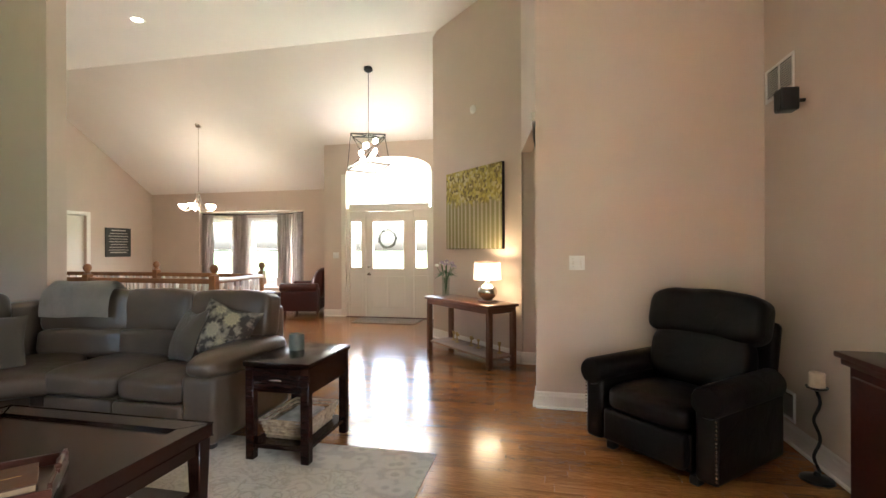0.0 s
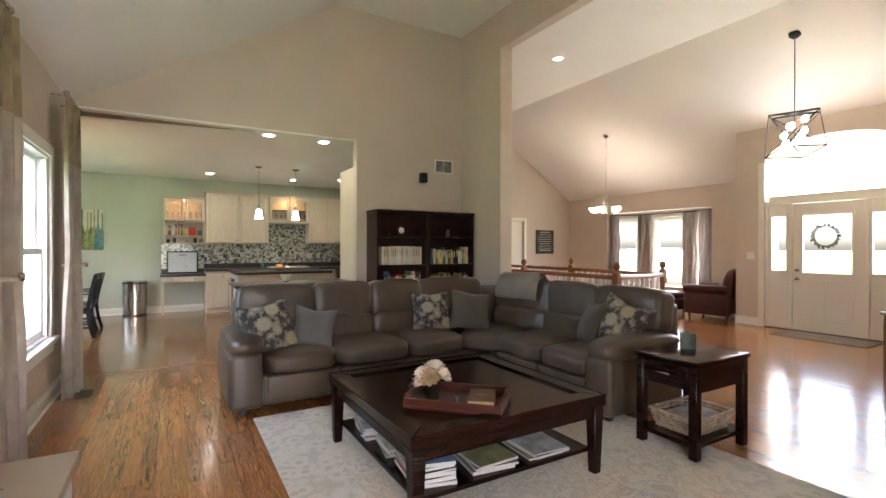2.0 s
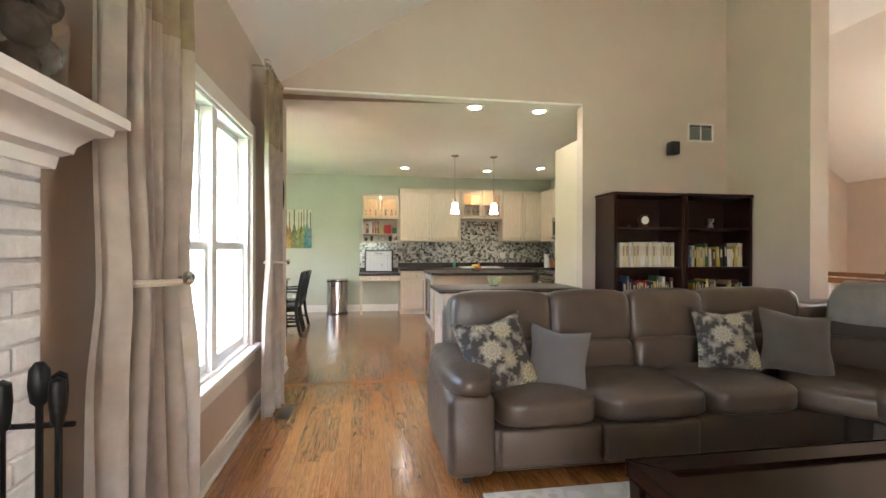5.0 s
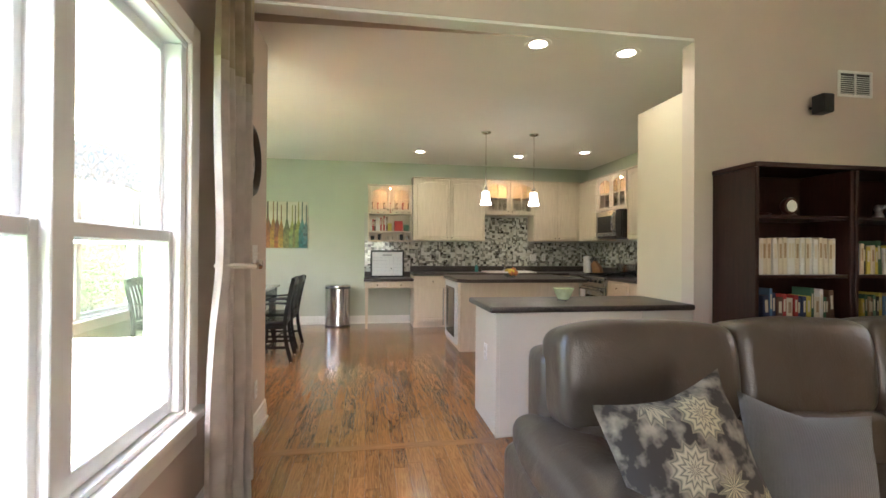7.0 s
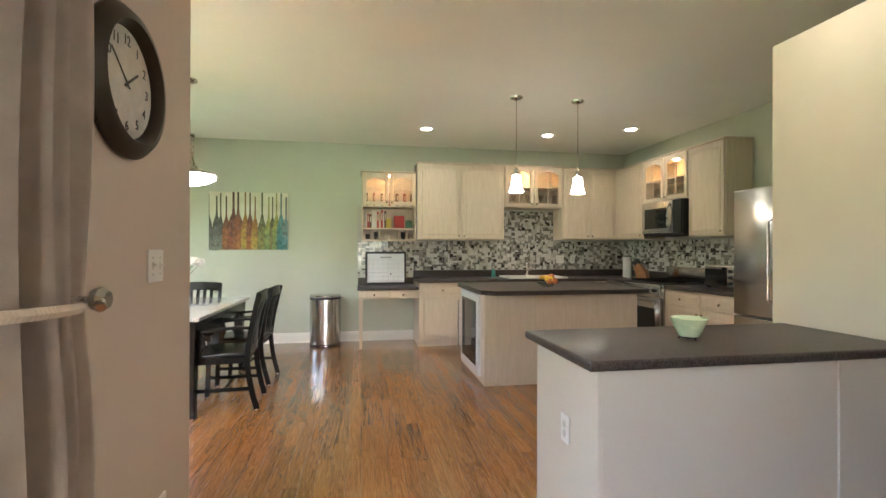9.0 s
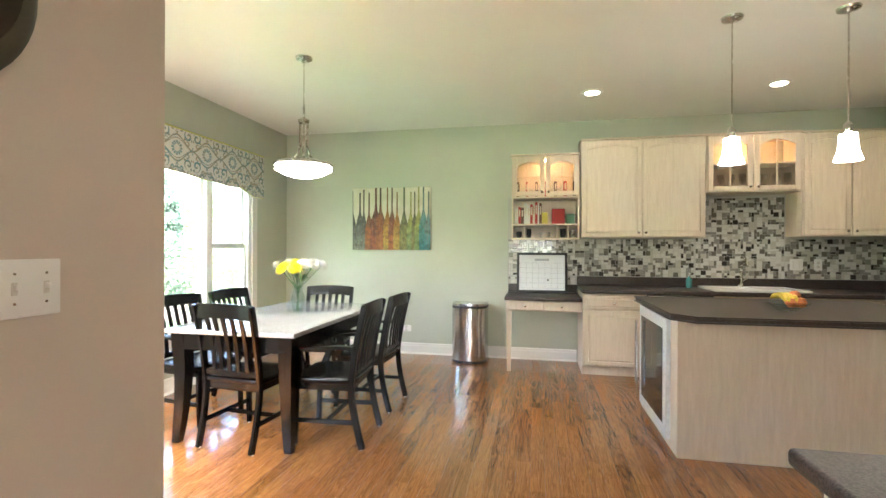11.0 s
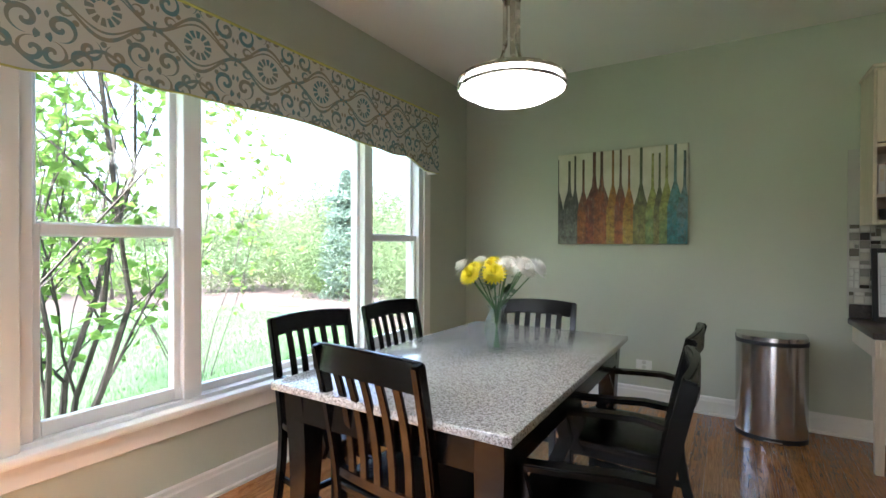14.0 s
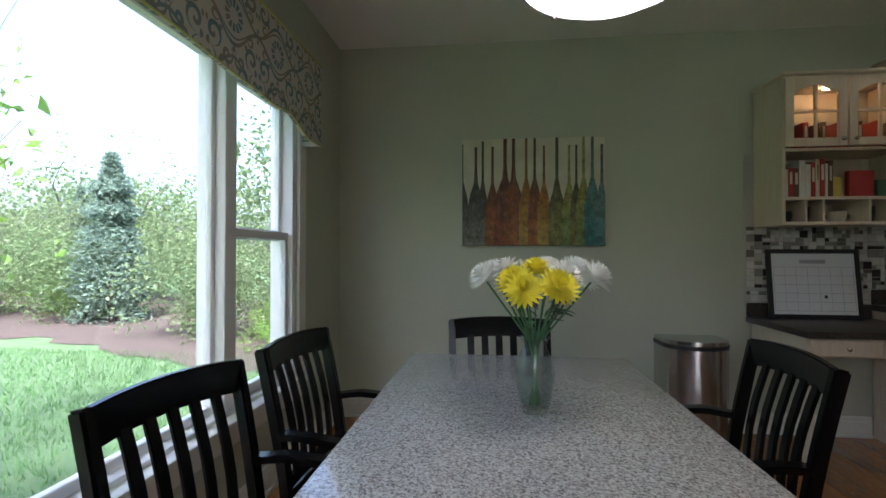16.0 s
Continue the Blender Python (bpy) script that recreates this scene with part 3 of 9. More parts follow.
# firebox
FIRED = paint("soot_black_paint", (0.012, 0.012, 0.012), 0.6, 0.2)
bm = bmesh.new()
yb = FY - 0.12
for x0, x1, z0, z1 in ((OX0 + 0.02, OX0 + 0.10, 0.36, OZ - 0.01), (OX1 - 0.10, OX1 - 0.02, 0.36, OZ - 0.01), (OX0 + 0.10, OX1 - 0.10, 1.00, 1.045), (OX0 + 0.10, OX1 - 0.10, OZ - 0.05, OZ - 0.01), (OX0 + 0.1, OX1 - 0.1, 0.36, 0.42)):
    box(x0, yb - 0.02, z0, x1, yb + 0.03, z1, 0.004, 1, bm)
fp("firebox_frame", bm, FIRED, None, "black metal firebox surround")
fp("firebox_back", box(OX0, -1.095, 0.34, OX1, -1.085, OZ), FIRED)
for g in range(5):
    g0 = OX0 + 0.12 + g * (OX1 - OX0 - 0.24) / 5
    g1 = g0 + (OX1 - OX0 - 0.24) / 5 - 0.025
    for s in range(6):
        z = 1.06 + s * 0.021
        bm = box(g0, yb - 0.012, z, g1, yb + 0.008, z + 0.012, 0.002, 1)
        fp("louvre_slat", bm, FIRED)
SCREEN = N("black_mesh_screen")
_v = SCREEN.coord((1, 1, 1))
_w = SCREEN.n("TexWave", Vector=_v, Scale=70.0).outputs["Fac"]
SCREEN.bump(_w, 0.6, 0.004)
SCREEN = SCREEN.out(Base_Color=SCREEN.ramp(_w, (0.3, (0.006, 0.006, 0.006)), (0.7, (0.03, 0.03, 0.03))), Roughness=0.45, Metallic=0.5)
bm = bmesh.new()
for half in (0, 1):
    x0 = OX0 + 0.10 + half * (OX1 - OX0 - 0.2) / 2
    nn = 24
    pts = []
    for i in range(nn + 1):
        u = i / nn
        pts.append((x0 + u * (OX1 - OX0 - 0.2) / 2, yb - 0.03 + 0.014 * math.sin(u * 26)))
    va = [bm.verts.new((x, y, 0.42)) for x, y in pts]
    vb = [bm.verts.new((x, y, 1.0)) for x, y in pts]
    for i in range(nn):
        bm.faces.new((va[i], va[i + 1], vb[i + 1], vb[i]))
bmesh.ops.solidify(bm, geom=bm.faces[:], thickness=0.004)
fp("mesh_screen", bm, SCREEN, None, "black woven mesh fire curtain")
# hearth
bm = box(-1.82, FY, 0.30, 0.0, -0.42, 0.355, 0.008, 2)
hearth = solid("hearth", bm, HEARTHSTONE, "raised hearth with a tan stone slab on brick", "hearth")
part("hearth_base", box(-1.80, FY - 0.0, 0.0, -0.02, -0.45, 0.30, 0.004, 1), BRICKW, hearth, "white-washed brick base")

# mirror over the mantel
mir = thing("wall_mirror", "large wall mirror in a wide dark brown wooden frame", "mirror", pose(-0.92, YS, 1.74))
mw, mh, fw = 1.17, 1.05, 0.12
MFRAME = wood("dark_brown_frame", (0.03, 0.018, 0.014), (0.075, 0.045, 0.035), 0.4)
for nm, pts in (("frame_rail", [(-mw / 2, 0), (mw / 2, 0), (mw / 2 - fw, fw), (-mw / 2 + fw, fw)]), ("frame_rail", [(-mw / 2, mh), (mw / 2, mh), (mw / 2 - fw, mh - fw), (-mw / 2 + fw, mh - fw)]),
                ("frame_stile", [(-mw / 2, 0), (-mw / 2 + fw, fw), (-mw / 2 + fw, mh - fw), (-mw / 2, mh)]), ("frame_stile", [(mw / 2, 0), (mw / 2 - fw, fw), (mw / 2 - fw, mh - fw), (mw / 2, mh)])):
    part(nm, prism(pts, 0.05, r=0.008), MFRAME, mir, at=Matrix.Translation((0, 0.002, 0)))
MIRROR = N("silvered_glass").out(Base_Color=(0.9, 0.9, 0.9), Metallic=1.0, Roughness=0.01)
part("mirror_glass", box(-mw / 2 + fw - 0.01, 0.004, fw - 0.01, mw / 2 - fw + 0.01, 0.018, mh - fw + 0.01), MIRROR, mir, "silvered mirror glass")

# glass bowl of woven balls on the mantel, with a pierced ornament beside it
TWIG = plain("dark_woven_vine", (0.045, 0.032, 0.022), 0.8, vary=0.4, scale=60)
BRASSY = plain("pierced_bronze", (0.16, 0.10, 0.045), 0.5, 0.4, vary=0.3)
bowl = thing("vase_of_balls", "clear glass vase heaped with dark woven vine balls", "vase", pose(-1.68, -0.858, 1.627) @ Matrix.Scale(1.25, 4))
part("glass_vase", lathe([(0.05, 0), (0.062, 0.01), (0.068, 0.13), (0.064, 0.13), (0.058, 0.014), (0.0, 0.012)]), glass("clear_glass"), bowl)
balls = [(0.02, 0.0, 0.045, 0.036), (-0.02, 0.015, 0.075, 0.034), (0.025, 0.02, 0.11, 0.036), (-0.015, -0.015, 0.14, 0.037), (0.03, -0.01, 0.165, 0.034), (-0.035, 0.01, 0.175, 0.032), (0.0, 0.015, 0.20, 0.03)]
for x, y, z, r in balls:
    bm = bmesh.new()
    bmesh.ops.create_icosphere(bm, subdivisions=4, radius=r, matrix=Matrix.Translation((x, y, z)))
    for v in bm.verts:
        d = (v.co - Vector((x, y, z))).normalized()
        band_ = abs(math.sin(9 * noise.noise(d * 1.7 + Vector((z * 90, x * 50, 0))) + 7 * d.z))
        v.co += d * (0.0035 * band_ - 0.002)
    part("woven_ball", bm, TWIG, bowl)
orn = lathe([(0.0, 0), (0.035, 0.004), (0.048, 0.04), (0.042, 0.075), (0.018, 0.10), (0.014, 0.12), (0.02, 0.13), (0.0, 0.135)], 16)
solid("ornament", orn, BRASSY, "small pierced bronze pear ornament on the mantel", "ornament", pose(-1.52, -0.86, 1.627))

# fire tools
tools = thing("fire_tool_set", "black iron fireplace tools on a stand", "fire tools", pose(-1.57, -0.755, 0.355))
part("stand_base", box(-0.08, -0.08, 0, 0.08, 0.08, 0.018, 0.006, 2), IRON, tools)
part("stand_pole", lathe([(0.007, 0.018), (0.007, 0.60), (0.016, 0.61), (0.02, 0.64), (0.018, 0.675), (0.008, 0.69), (0, 0.692)], 10), IRON, tools)
part("hook_bar", tube([(0, -0.065, 0.56), (0, 0.065, 0.56)], 0.006, 6), IRON, tools)
for dx, dy, nm in ((0.03, -0.045, "poker"), (0.02, 0.045, "brush"), (-0.03, 0.02, "shovel")):
    bm = lathe([(0.0, 0.1), (0.005, 0.1), (0.005, 0.56), (0.012, 0.57), (0.016, 0.62), (0.014, 0.655), (0, 0.665)], 10, centre=(dx, dy, 0))
    if nm == "shovel":
        soft(0.10, 0.04, 0.15, 0, 3, bm=bm, m=Matrix.Translation((dx, dy, 0.03)))
    if nm == "brush":
        box(dx - 0.03, dy - 0.02, 0.03, dx + 0.03, dy + 0.02, 0.13, 0.01, 2, bm)
    part(nm, bm, IRON, tools)

# woven basket with a carrying handle
WICKER = N("pale_twisted_seagrass")
_v = WICKER.coord()
WICKER.bump(WICKER.n("TexWave", Vector=_v, Scale=60.0, Distortion=4.0).outputs["Fac"], 0.5, 0.004)
WICKER = WICKER.out(Base_Color=WICKER.ramp(WICKER.noise(_v, 30, 4), (0.3, (0.20, 0.14, 0.085)), (0.7, (0.50, 0.40, 0.28))), Roughness=0.85)


def woven(name, label, m, r0, r1, r2, h):
    b = thing(name, label, "basket", m)
    rows = int(h / 0.021)
    for i in range(rows):
        u = i / (rows - 1)
        r = r0 + (r1 - r0) * math.sin(u * math.pi * 0.75) + (r2 - r0) * u * 0.4
        z = 0.012 + u * (h - 0.02)
        pts = [((r + 0.006 * math.sin(a * 8 + (i % 2) * math.pi)) * math.cos(a * math.pi * 2 / 64 * 1), (r + 0.006 * math.sin(a * math.pi / 2 + (i % 2) * math.pi)) * math.sin(a * math.pi * 2 / 64), z + 0.003 * math.sin(a * 1.3 + i)) for a in range(64)]
        part("strand", tube(pts, 0.0125, 6, None, True), WICKER, b)
    part("bottom", lathe([(0, 0.006), (r0, 0.006), (r0, 0.02), (0, 0.02)], 20), WICKER, b)
    return b, r2


bsk, _ = woven("round_basket", "tall round basket woven from twisted pale seagrass", pose(-1.38, -0.775, 0.355), 0.088, 0.105, 0.085, 0.27)
part("loop_handle", tube([(0.11 + 0.05 * math.sin(a), 0.0 + 0.06 * math.cos(a * 1.0), 0.26 + 0.04 * math.sin(a * 2)) for a in [k * 0.35 for k in range(10)]], 0.008, 6), WICKER, bsk)

# potted plant on the hearth
LEAFD = plain("glossy_dark_leaf", (0.010, 0.034, 0.012), 0.3, vary=0.4, scale=14)


def leaf(l, w, bend, bm, m, fold=0.2):
    tmp = bmesh.new()
    rows = []
    for i in range(7):
        u = i / 6
        ww = w * math.sin(math.pi * min(1, u * 0.96 + 0.03)) ** 0.8
        z = -bend * u * u
        rows.append([tmp.verts.new((-ww / 2, u * l, z + fold * ww / 2)), tmp.verts.new((0, u * l, z)), tmp.verts.new((ww / 2, u * l, z + fold * ww / 2))])
    for a, b in zip(rows, rows[1:]):
        tmp.faces.new((a[0], a[1], b[1], b[0]))
        tmp.faces.new((a[1], a[2], b[2], b[1]))
    tmp.transform(m)
    return merge(bm, tmp)


pl = thing("potted_plant", "broad-leaved green plant in a pot on the hearth", "plant", pose(-0.60, -0.72, 0.355) @ Matrix.Scale(1.0, 4))
part("pot", lathe([(0.0, 0), (0.08, 0), (0.10, 0.14), (0.108, 0.15), (0.10, 0.152), (0.09, 0.13), (0, 0.13)]), plain("brown_pot", (0.10, 0.06, 0.04), 0.5), pl)
for i in range(24):
    bm = bmesh.new()
    a = i * 2.4
    up = random.uniform(15, 72)
    leaf(random.uniform(0.20, 0.30), random.uniform(0.065, 0.10), 0.10, bm, pose(0.02 * math.cos(a), 0.02 * math.sin(a), 0.14 + 0.006 * i, up, 0, math.degrees(a)) @ pose(0, 0.05, 0))
    part("leaf", bm, LEAFD, pl)
# split logs beside the basket
LOG = wood("split_birch_log", (0.20, 0.10, 0.045), (0.48, 0.30, 0.15), 0.8, coat=0)
for k, (x, y, z, a) in enumerate(((-1.22, -0.83, 0.375, 8), (-1.16, -0.80, 0.372, -12))):
    solid("firewood_log", lathe([(0, 0), (0.035, 0.0), (0.04, 0.16), (0.033, 0.36), (0, 0.36)], 7), LOG, "split pale firewood log on the hearth", "firewood", pose(x, y, z + 0.016, 0, 90, a), "firewood on the hearth")

# ---- curtains ----
CURT = N("taupe_ribbed_curtain")
_v = CURT.coord()
_w = CURT.n("TexWave", Vector=CURT.coord((0.0, 0.0, 1.0)), Scale=38.0, Distortion=0.6).outputs["Fac"]
CURT.bump(_w, 0.5, 0.004)
CURT = CURT.out(Base_Color=CURT.ramp(CURT.noise(_v, 9, 5), (0.3, (0.53, 0.45, 0.38)), (0.7, (0.69, 0.60, 0.52))), Roughness=0.7, Sheen_Weight=0.4)
CURTTOP = fabric("gold_damask_curtain_band", (0.44, 0.35, 0.22), 90, 0.6, 0.35)
CURTMID = fabric("plain_champagne_band", (0.60, 0.51, 0.40), 300, 0.6, 0.08)


def drape(w, h, folds, depth, tie=None, seed=0, z0=0.0, z1=None, flare=0.15):
    """A hanging curtain: pleats across its width, drawn in at the tie-back's height."""
    bm = bmesh.new()
    nx, nz = folds * 8, 40
    grid = []
    z1 = h if z1 is None else z1
    for j in range(nz + 1):
        z = z0 + (z1 - z0) * j / nz
        u = z / h
        pull = 1.0
        if tie:
            pull = 1 - 0.2 * math.exp(-((z - tie) / (0.20 if z < tie else 0.42)) ** 2)
        row = []
        for i in range(nx + 1):
            s = i / nx
            ph = s * folds * 2 * math.pi
            amp = depth * (0.55 + 0.45 * (1 - u)) * (0.75 + 0.4 * math.sin(s * 9 + seed))
            x = (s - 0.5) * w * pull * (1 + flare * (1 - u)) + 0.012 * math.sin(z * 5 + s * 7 + seed)
            y = amp * math.sin(ph + 0.5 * math.sin(z * 2.1 + seed) * (1 - u)) * (0.7 + 0.3 * pull)
            row.append(bm.verts.new((x, y, z)))
        grid.append(row)
    for a, b in zip(grid, grid[1:]):
        for i in range(nx):
            bm.faces.new((a[i], a[i + 1], b[i + 1], b[i]))
    bmesh.ops.solidify(bm, geom=bm.faces[:], thickness=0.004)
    return bm


for x, seed, w in ((-2.20, 1, 0.60), (-4.38, 4, 0.52)):
    c = thing("curtain", "floor-length taupe curtain with a gold damask top band, tied back", "curtain", pose(x, YS + 0.13, 0.012), "curtains by the fireplace window")
    part("panel", drape(w, 2.60, 6, 0.06, 1.16, seed, 0, 1.96), CURT, c, "ribbed taupe panel", sharp=80)
    part("middle_band", drape(w, 2.60, 6, 0.061, 1.16, seed, 1.96, 2.05), CURTMID, c, "", sharp=80)
    part("top_band", drape(w, 2.60, 6, 0.062, 1.16, seed, 2.05, 2.60), CURTTOP, c, "mottled gold damask band", sharp=80)
    part("tieback", tube([(0.17 * math.cos(a), 0.075 * math.sin(a), 1.15 + 0.008 * math.cos(a)) for a in [k * math.pi / 10 for k in range(20)]], 0.012, 6, None, True), CURTMID, c)
    hold = part("holdback", tube([(-0.17, -0.125, 1.155), (-0.17, 0.04, 1.155)], 0.008, 8), NICKEL, c, "satin nickel holdback")
    part("knob", lathe([(0, 0), (0.022, 0.004), (0.028, 0.02), (0.018, 0.034), (0, 0.036)], 14), NICKEL, hold, at=pose(-0.17, 0.05, 1.155, -90))
    rod = thing("curtain_rod", "short satin nickel curtain rod with ball finials", "curtain rod", pose(x, YS, 2.655), "curtain rods")
    part("rod", tube([(-0.26, 0.12, 0), (0.26, 0.12, 0)], 0.011, 10), NICKEL, rod)
    for s in (-1, 1):
        part("finial", lathe([(0.0, -0.03), (0.018, -0.02), (0.026, 0), (0.018, 0.02), (0, 0.03)], 14), NICKEL, rod, at=pose(s * 0.28, 0.12, 0, 0, 90))
        part("bracket", tube([(s * 0.2, 0, 0), (s * 0.2, 0.12, 0)], 0.008, 8), NICKEL, rod)
    for k in range(6):
        part("ring", tube([(-0.2 + k * 0.08, 0.12 + 0.02 * math.cos(a), -0.008 + 0.02 * math.sin(a)) for a in [q * math.pi / 6 for q in range(12)]], 0.003, 5, None, True), NICKEL, rod)

# ---- sectional sofa ----
sofa = thing("sectional_sofa", "L-shaped taupe leather sectional sofa with plump seats", "sofa", pose(-2.9, 0.33, 0))


def sp(name, bm, m=None, label="", mat=None):
    bm.transform(Matrix.Translation((2.9, -0.33, 0)))
    return part(name, bm, mat or SOFA, sofa, label, sharp=60)


# bodies of the two wings
sp("base", box(-3.80, 0.58, 0.06, -2.93, 3.70, 0.30, 0.03, 3))
sp("base", box(-2.93, 2.80, 0.06, -1.62, 3.70, 0.30, 0.03, 3))
sp("back_frame", box(-3.86, 0.44, 0.10, -3.66, 3.72, 0.87, 0.05, 3))
sp("back_frame", box(-3.66, 3.56, 0.10, -1.44, 3.74, 0.86, 0.05, 3))
# footrest panels
for y0, y1 in ((0.615, 1.19), (1.21, 1.80)):
    sp("footrest_panel", box(-2.95, y0, 0.10, -2.885, y1, 0.30, 0.02, 3))
for x0, x1 in ((-2.72, -2.16), (-2.14, -1.60)):
    sp("footrest_panel", box(x0, 2.745, 0.10, x1, 2.82, 0.30, 0.02, 3))
# seats
for k, (y0, y1) in enumerate(((0.60, 1.20), (1.20, 1.90), (1.90, 2.52))):
    sp("seat_cushion", soft(0.72, y1 - y0, 0.20, 0.5, 12, 0.006, k, m=Matrix.Translation((-3.24, (y0 + y1) / 2, 0.28)), power=5))
sp("seat_cushion", soft(0.62, 0.95, 0.19, 0.4, 12, 0.006, 9, m=Matrix.Translation((-3.12, 2.98, 0.28)) @ Matrix.Rotation(radians(45), 4, "Z"), power=5))
for k, (x0, x1) in enumerate(((-2.82, -2.16), (-2.16, -1.58))):
    sp("seat_cushion", soft(x1 - x0, 0.72, 0.20, 0.5, 12, 0.006, 20 + k, m=Matrix.Translation(((x0 + x1) / 2, 3.10, 0.28)), power=5))


def back(w, m, seed):
    """A pillow back: a lumbar roll with a tall headrest above it, leaning."""
    bm = soft(w * 1.01, 0.23, 0.24, 0.25, 12, 0.006, seed, m=m @ pose(0, -0.02, 0.42, -7), power=5.5)
    soft(w * 1.02, 0.24, 0.385, 0.15, 14, 0.008, seed + 3, bm=bm, m=m @ pose(0, 0.035, 0.60, -9), power=6.5)
    return bm


for k, (y0, y1) in enumerate(((0.46, 1.15), (1.15, 1.74), (1.74, 2.32))):
    sp("back_cushion", back(y1 - y0, pose(-3.56, (y0 + y1) / 2, 0, 0, 0, 90), k))
sp("back_cushion", back(0.78, pose(-3.58, 2.72, 0, 0, 0, 82), 5))
sp("back_cushion", back(0.80, pose(-3.08, 3.40, 0, 0, 0, 10), 6))
for k, (x0, x1) in enumerate(((-2.80, -2.12), (-2.12, -1.42))):
    sp("back_cushion", back(x1 - x0, pose((x0 + x1) / 2, 3.47, 0, 0, 0, 0), 7 + k))


def arm(m):
    bm = box(-0.14, -0.46, 0.05, 0.12, 0.46, 0.50, 0.05, 4)
    soft(0.30, 0.96, 0.19, 0.3, 12, 0.006, 4, bm=bm, m=Matrix.Translation((0.0, -0.01, 0.45)), power=3.0)
    bm.transform(m)
    return bm


sp("armrest", arm(pose(-3.36, 0.47, 0, 0, 0, 90)))
sp("armrest", arm(pose(-1.48, 3.22, 0, 0, 0, 0)))
FOOT = plain("black_foot", (0.01, 0.01, 0.01), 0.5)
for x, y in ((-3.0, 0.45), (-3.75, 0.45), (-3.75, 3.62), (-1.45, 2.85), (-1.45, 3.65), (-2.98, 2.74)):
    sp("foot", box(x - 0.03, y - 0.03, 0.0, x + 0.03, y + 0.03, 0.07, 0.006, 1), None, "", FOOT)

# patterned and plain throw pillows
FLORAL = N("floral_print_cotton")
_v = FLORAL.coord()
_vor = FLORAL.t.nodes.new("ShaderNodeTexVoronoi")
FLORAL.set(_vor, "Vector", _v), FLORAL.set(_vor, "Scale", 6.6)
_d = _vor.outputs["Distance"]
_scl = FLORAL.t.nodes.new("ShaderNodeVectorMath")
_scl.operation = "SUBTRACT"
FLORAL.set(_scl, 0, _v), FLORAL.set(_scl, 1, _vor.outputs["Position"])
_sx = FLORAL.n("SeparateXYZ", Vector=_scl.outputs[0])
_ang = FLORAL.math("ARCTAN2", _sx.outputs[2], _sx.outputs[0])
_pet = FLORAL.math("ABSOLUTE", FLORAL.math("SINE", FLORAL.math("MULTIPLY", _ang, 6.0)))
_rad = FLORAL.math("MULTIPLY_ADD", _pet, 0.10, _d)
_ring = FLORAL.math("ABSOLUTE", FLORAL.math("SINE", FLORAL.math("MULTIPLY", _rad, 22.0)))
_hue = FLORAL.mix(FLORAL.n("SeparateColor", Color=_vor.outputs["Color"]).outputs[0], (0.42, 0.36, 0.20), (0.38, 0.34, 0.27))
_petal = FLORAL.mix(_ring, (0.10, 0.095, 0.075), _hue)
_bg = FLORAL.ramp(FLORAL.noise(_v, 16, 3), (0.46, (0.036, 0.029, 0.023)), (0.54, (0.14, 0.122, 0.095)), (0.72, (0.30, 0.265, 0.20)))
_mask = FLORAL.ramp(_rad, (0.44, (1, 1, 1)), (0.5, (0, 0, 0)))
FLORAL.bump(FLORAL.noise(_v, 300, 2), 0.3, 0.002)
FLORAL = FLORAL.out(Base_Color=FLORAL.mix(_mask, _bg, _petal), Roughness=0.85)
BLUEGREY = fabric("blue_grey_cloth", (0.115, 0.108, 0.10))
OLIVE = fabric("dark_olive_cloth", (0.068, 0.055, 0.038))
for label, mat, w, h, m in (
        ("square pillow with a dark floral print", FLORAL, 0.46, 0.44, pose(-3.08, 0.70, 0.46, -22, -8, 100)),
        ("blue-grey plain square pillow", BLUEGREY, 0.37, 0.39, pose(-3.10, 1.00, 0.44, -26, 8, 70)),
        ("square pillow with a dark floral print", FLORAL, 0.42, 0.42, pose(-3.24, 2.30, 0.47, -20, 0, 75)),
        ("dark olive square pillow", OLIVE, 0.44, 0.43, pose(-3.10, 2.66, 0.47, -24, 8, 66)),
        ("dark olive square pillow", OLIVE, 0.42, 0.42, pose(-2.02, 3.20, 0.46, -22, -4, -28)),
        ("square pillow with a yellow-grey floral print", FLORAL, 0.48, 0.46, pose(-1.74, 3.20, 0.47, -22, 14, 2))):
    solid("throw_pillow", pillow(w, h, 0.17, random.random() * 9), mat, label + " leaning on the sofa back", "pillow", m, "sofa pillows")
# folded throw over the back
THROW = fabric("grey_fleece", (0.40, 0.36, 0.31), 700, 0.95, 0.2, 0.8, 0.5)
bm = bmesh.new()
for k in range(4):
    outline = []
    rows = []
    for i in range(15):
        a = -1.0 + i * 0.19
        rows.append((0.19 * math.sin(a) * 0.75, 0.17 * math.cos(a) + (-0.10 * max(0, a - 1.0))))
    tmp = bmesh.new()
    gr = []
    for j in range(12):
        s = (j / 11 - 0.5) * (0.58 - k * 0.03)
        gr.append([tmp.verts.new((s, -p * 1.0 - 0.01, q + 0.013 * k + 0.004 * math.sin(s * 14 + k * 2))) for p, q in rows])
    for a, b in zip(gr, gr[1:]):
        for i in range(14):
            tmp.faces.new((a[i], a[i + 1], b[i + 1], b[i]))
    bmesh.ops.solidify(tmp, geom=tmp.faces[:], thickness=0.012)
    merge(bm, tmp)
solid("folded_throw", bm, THROW, "folded grey fleece throw over the sofa back", "blanket", pose(-3.13, 3.42, 0.845, 0, 0, 12))

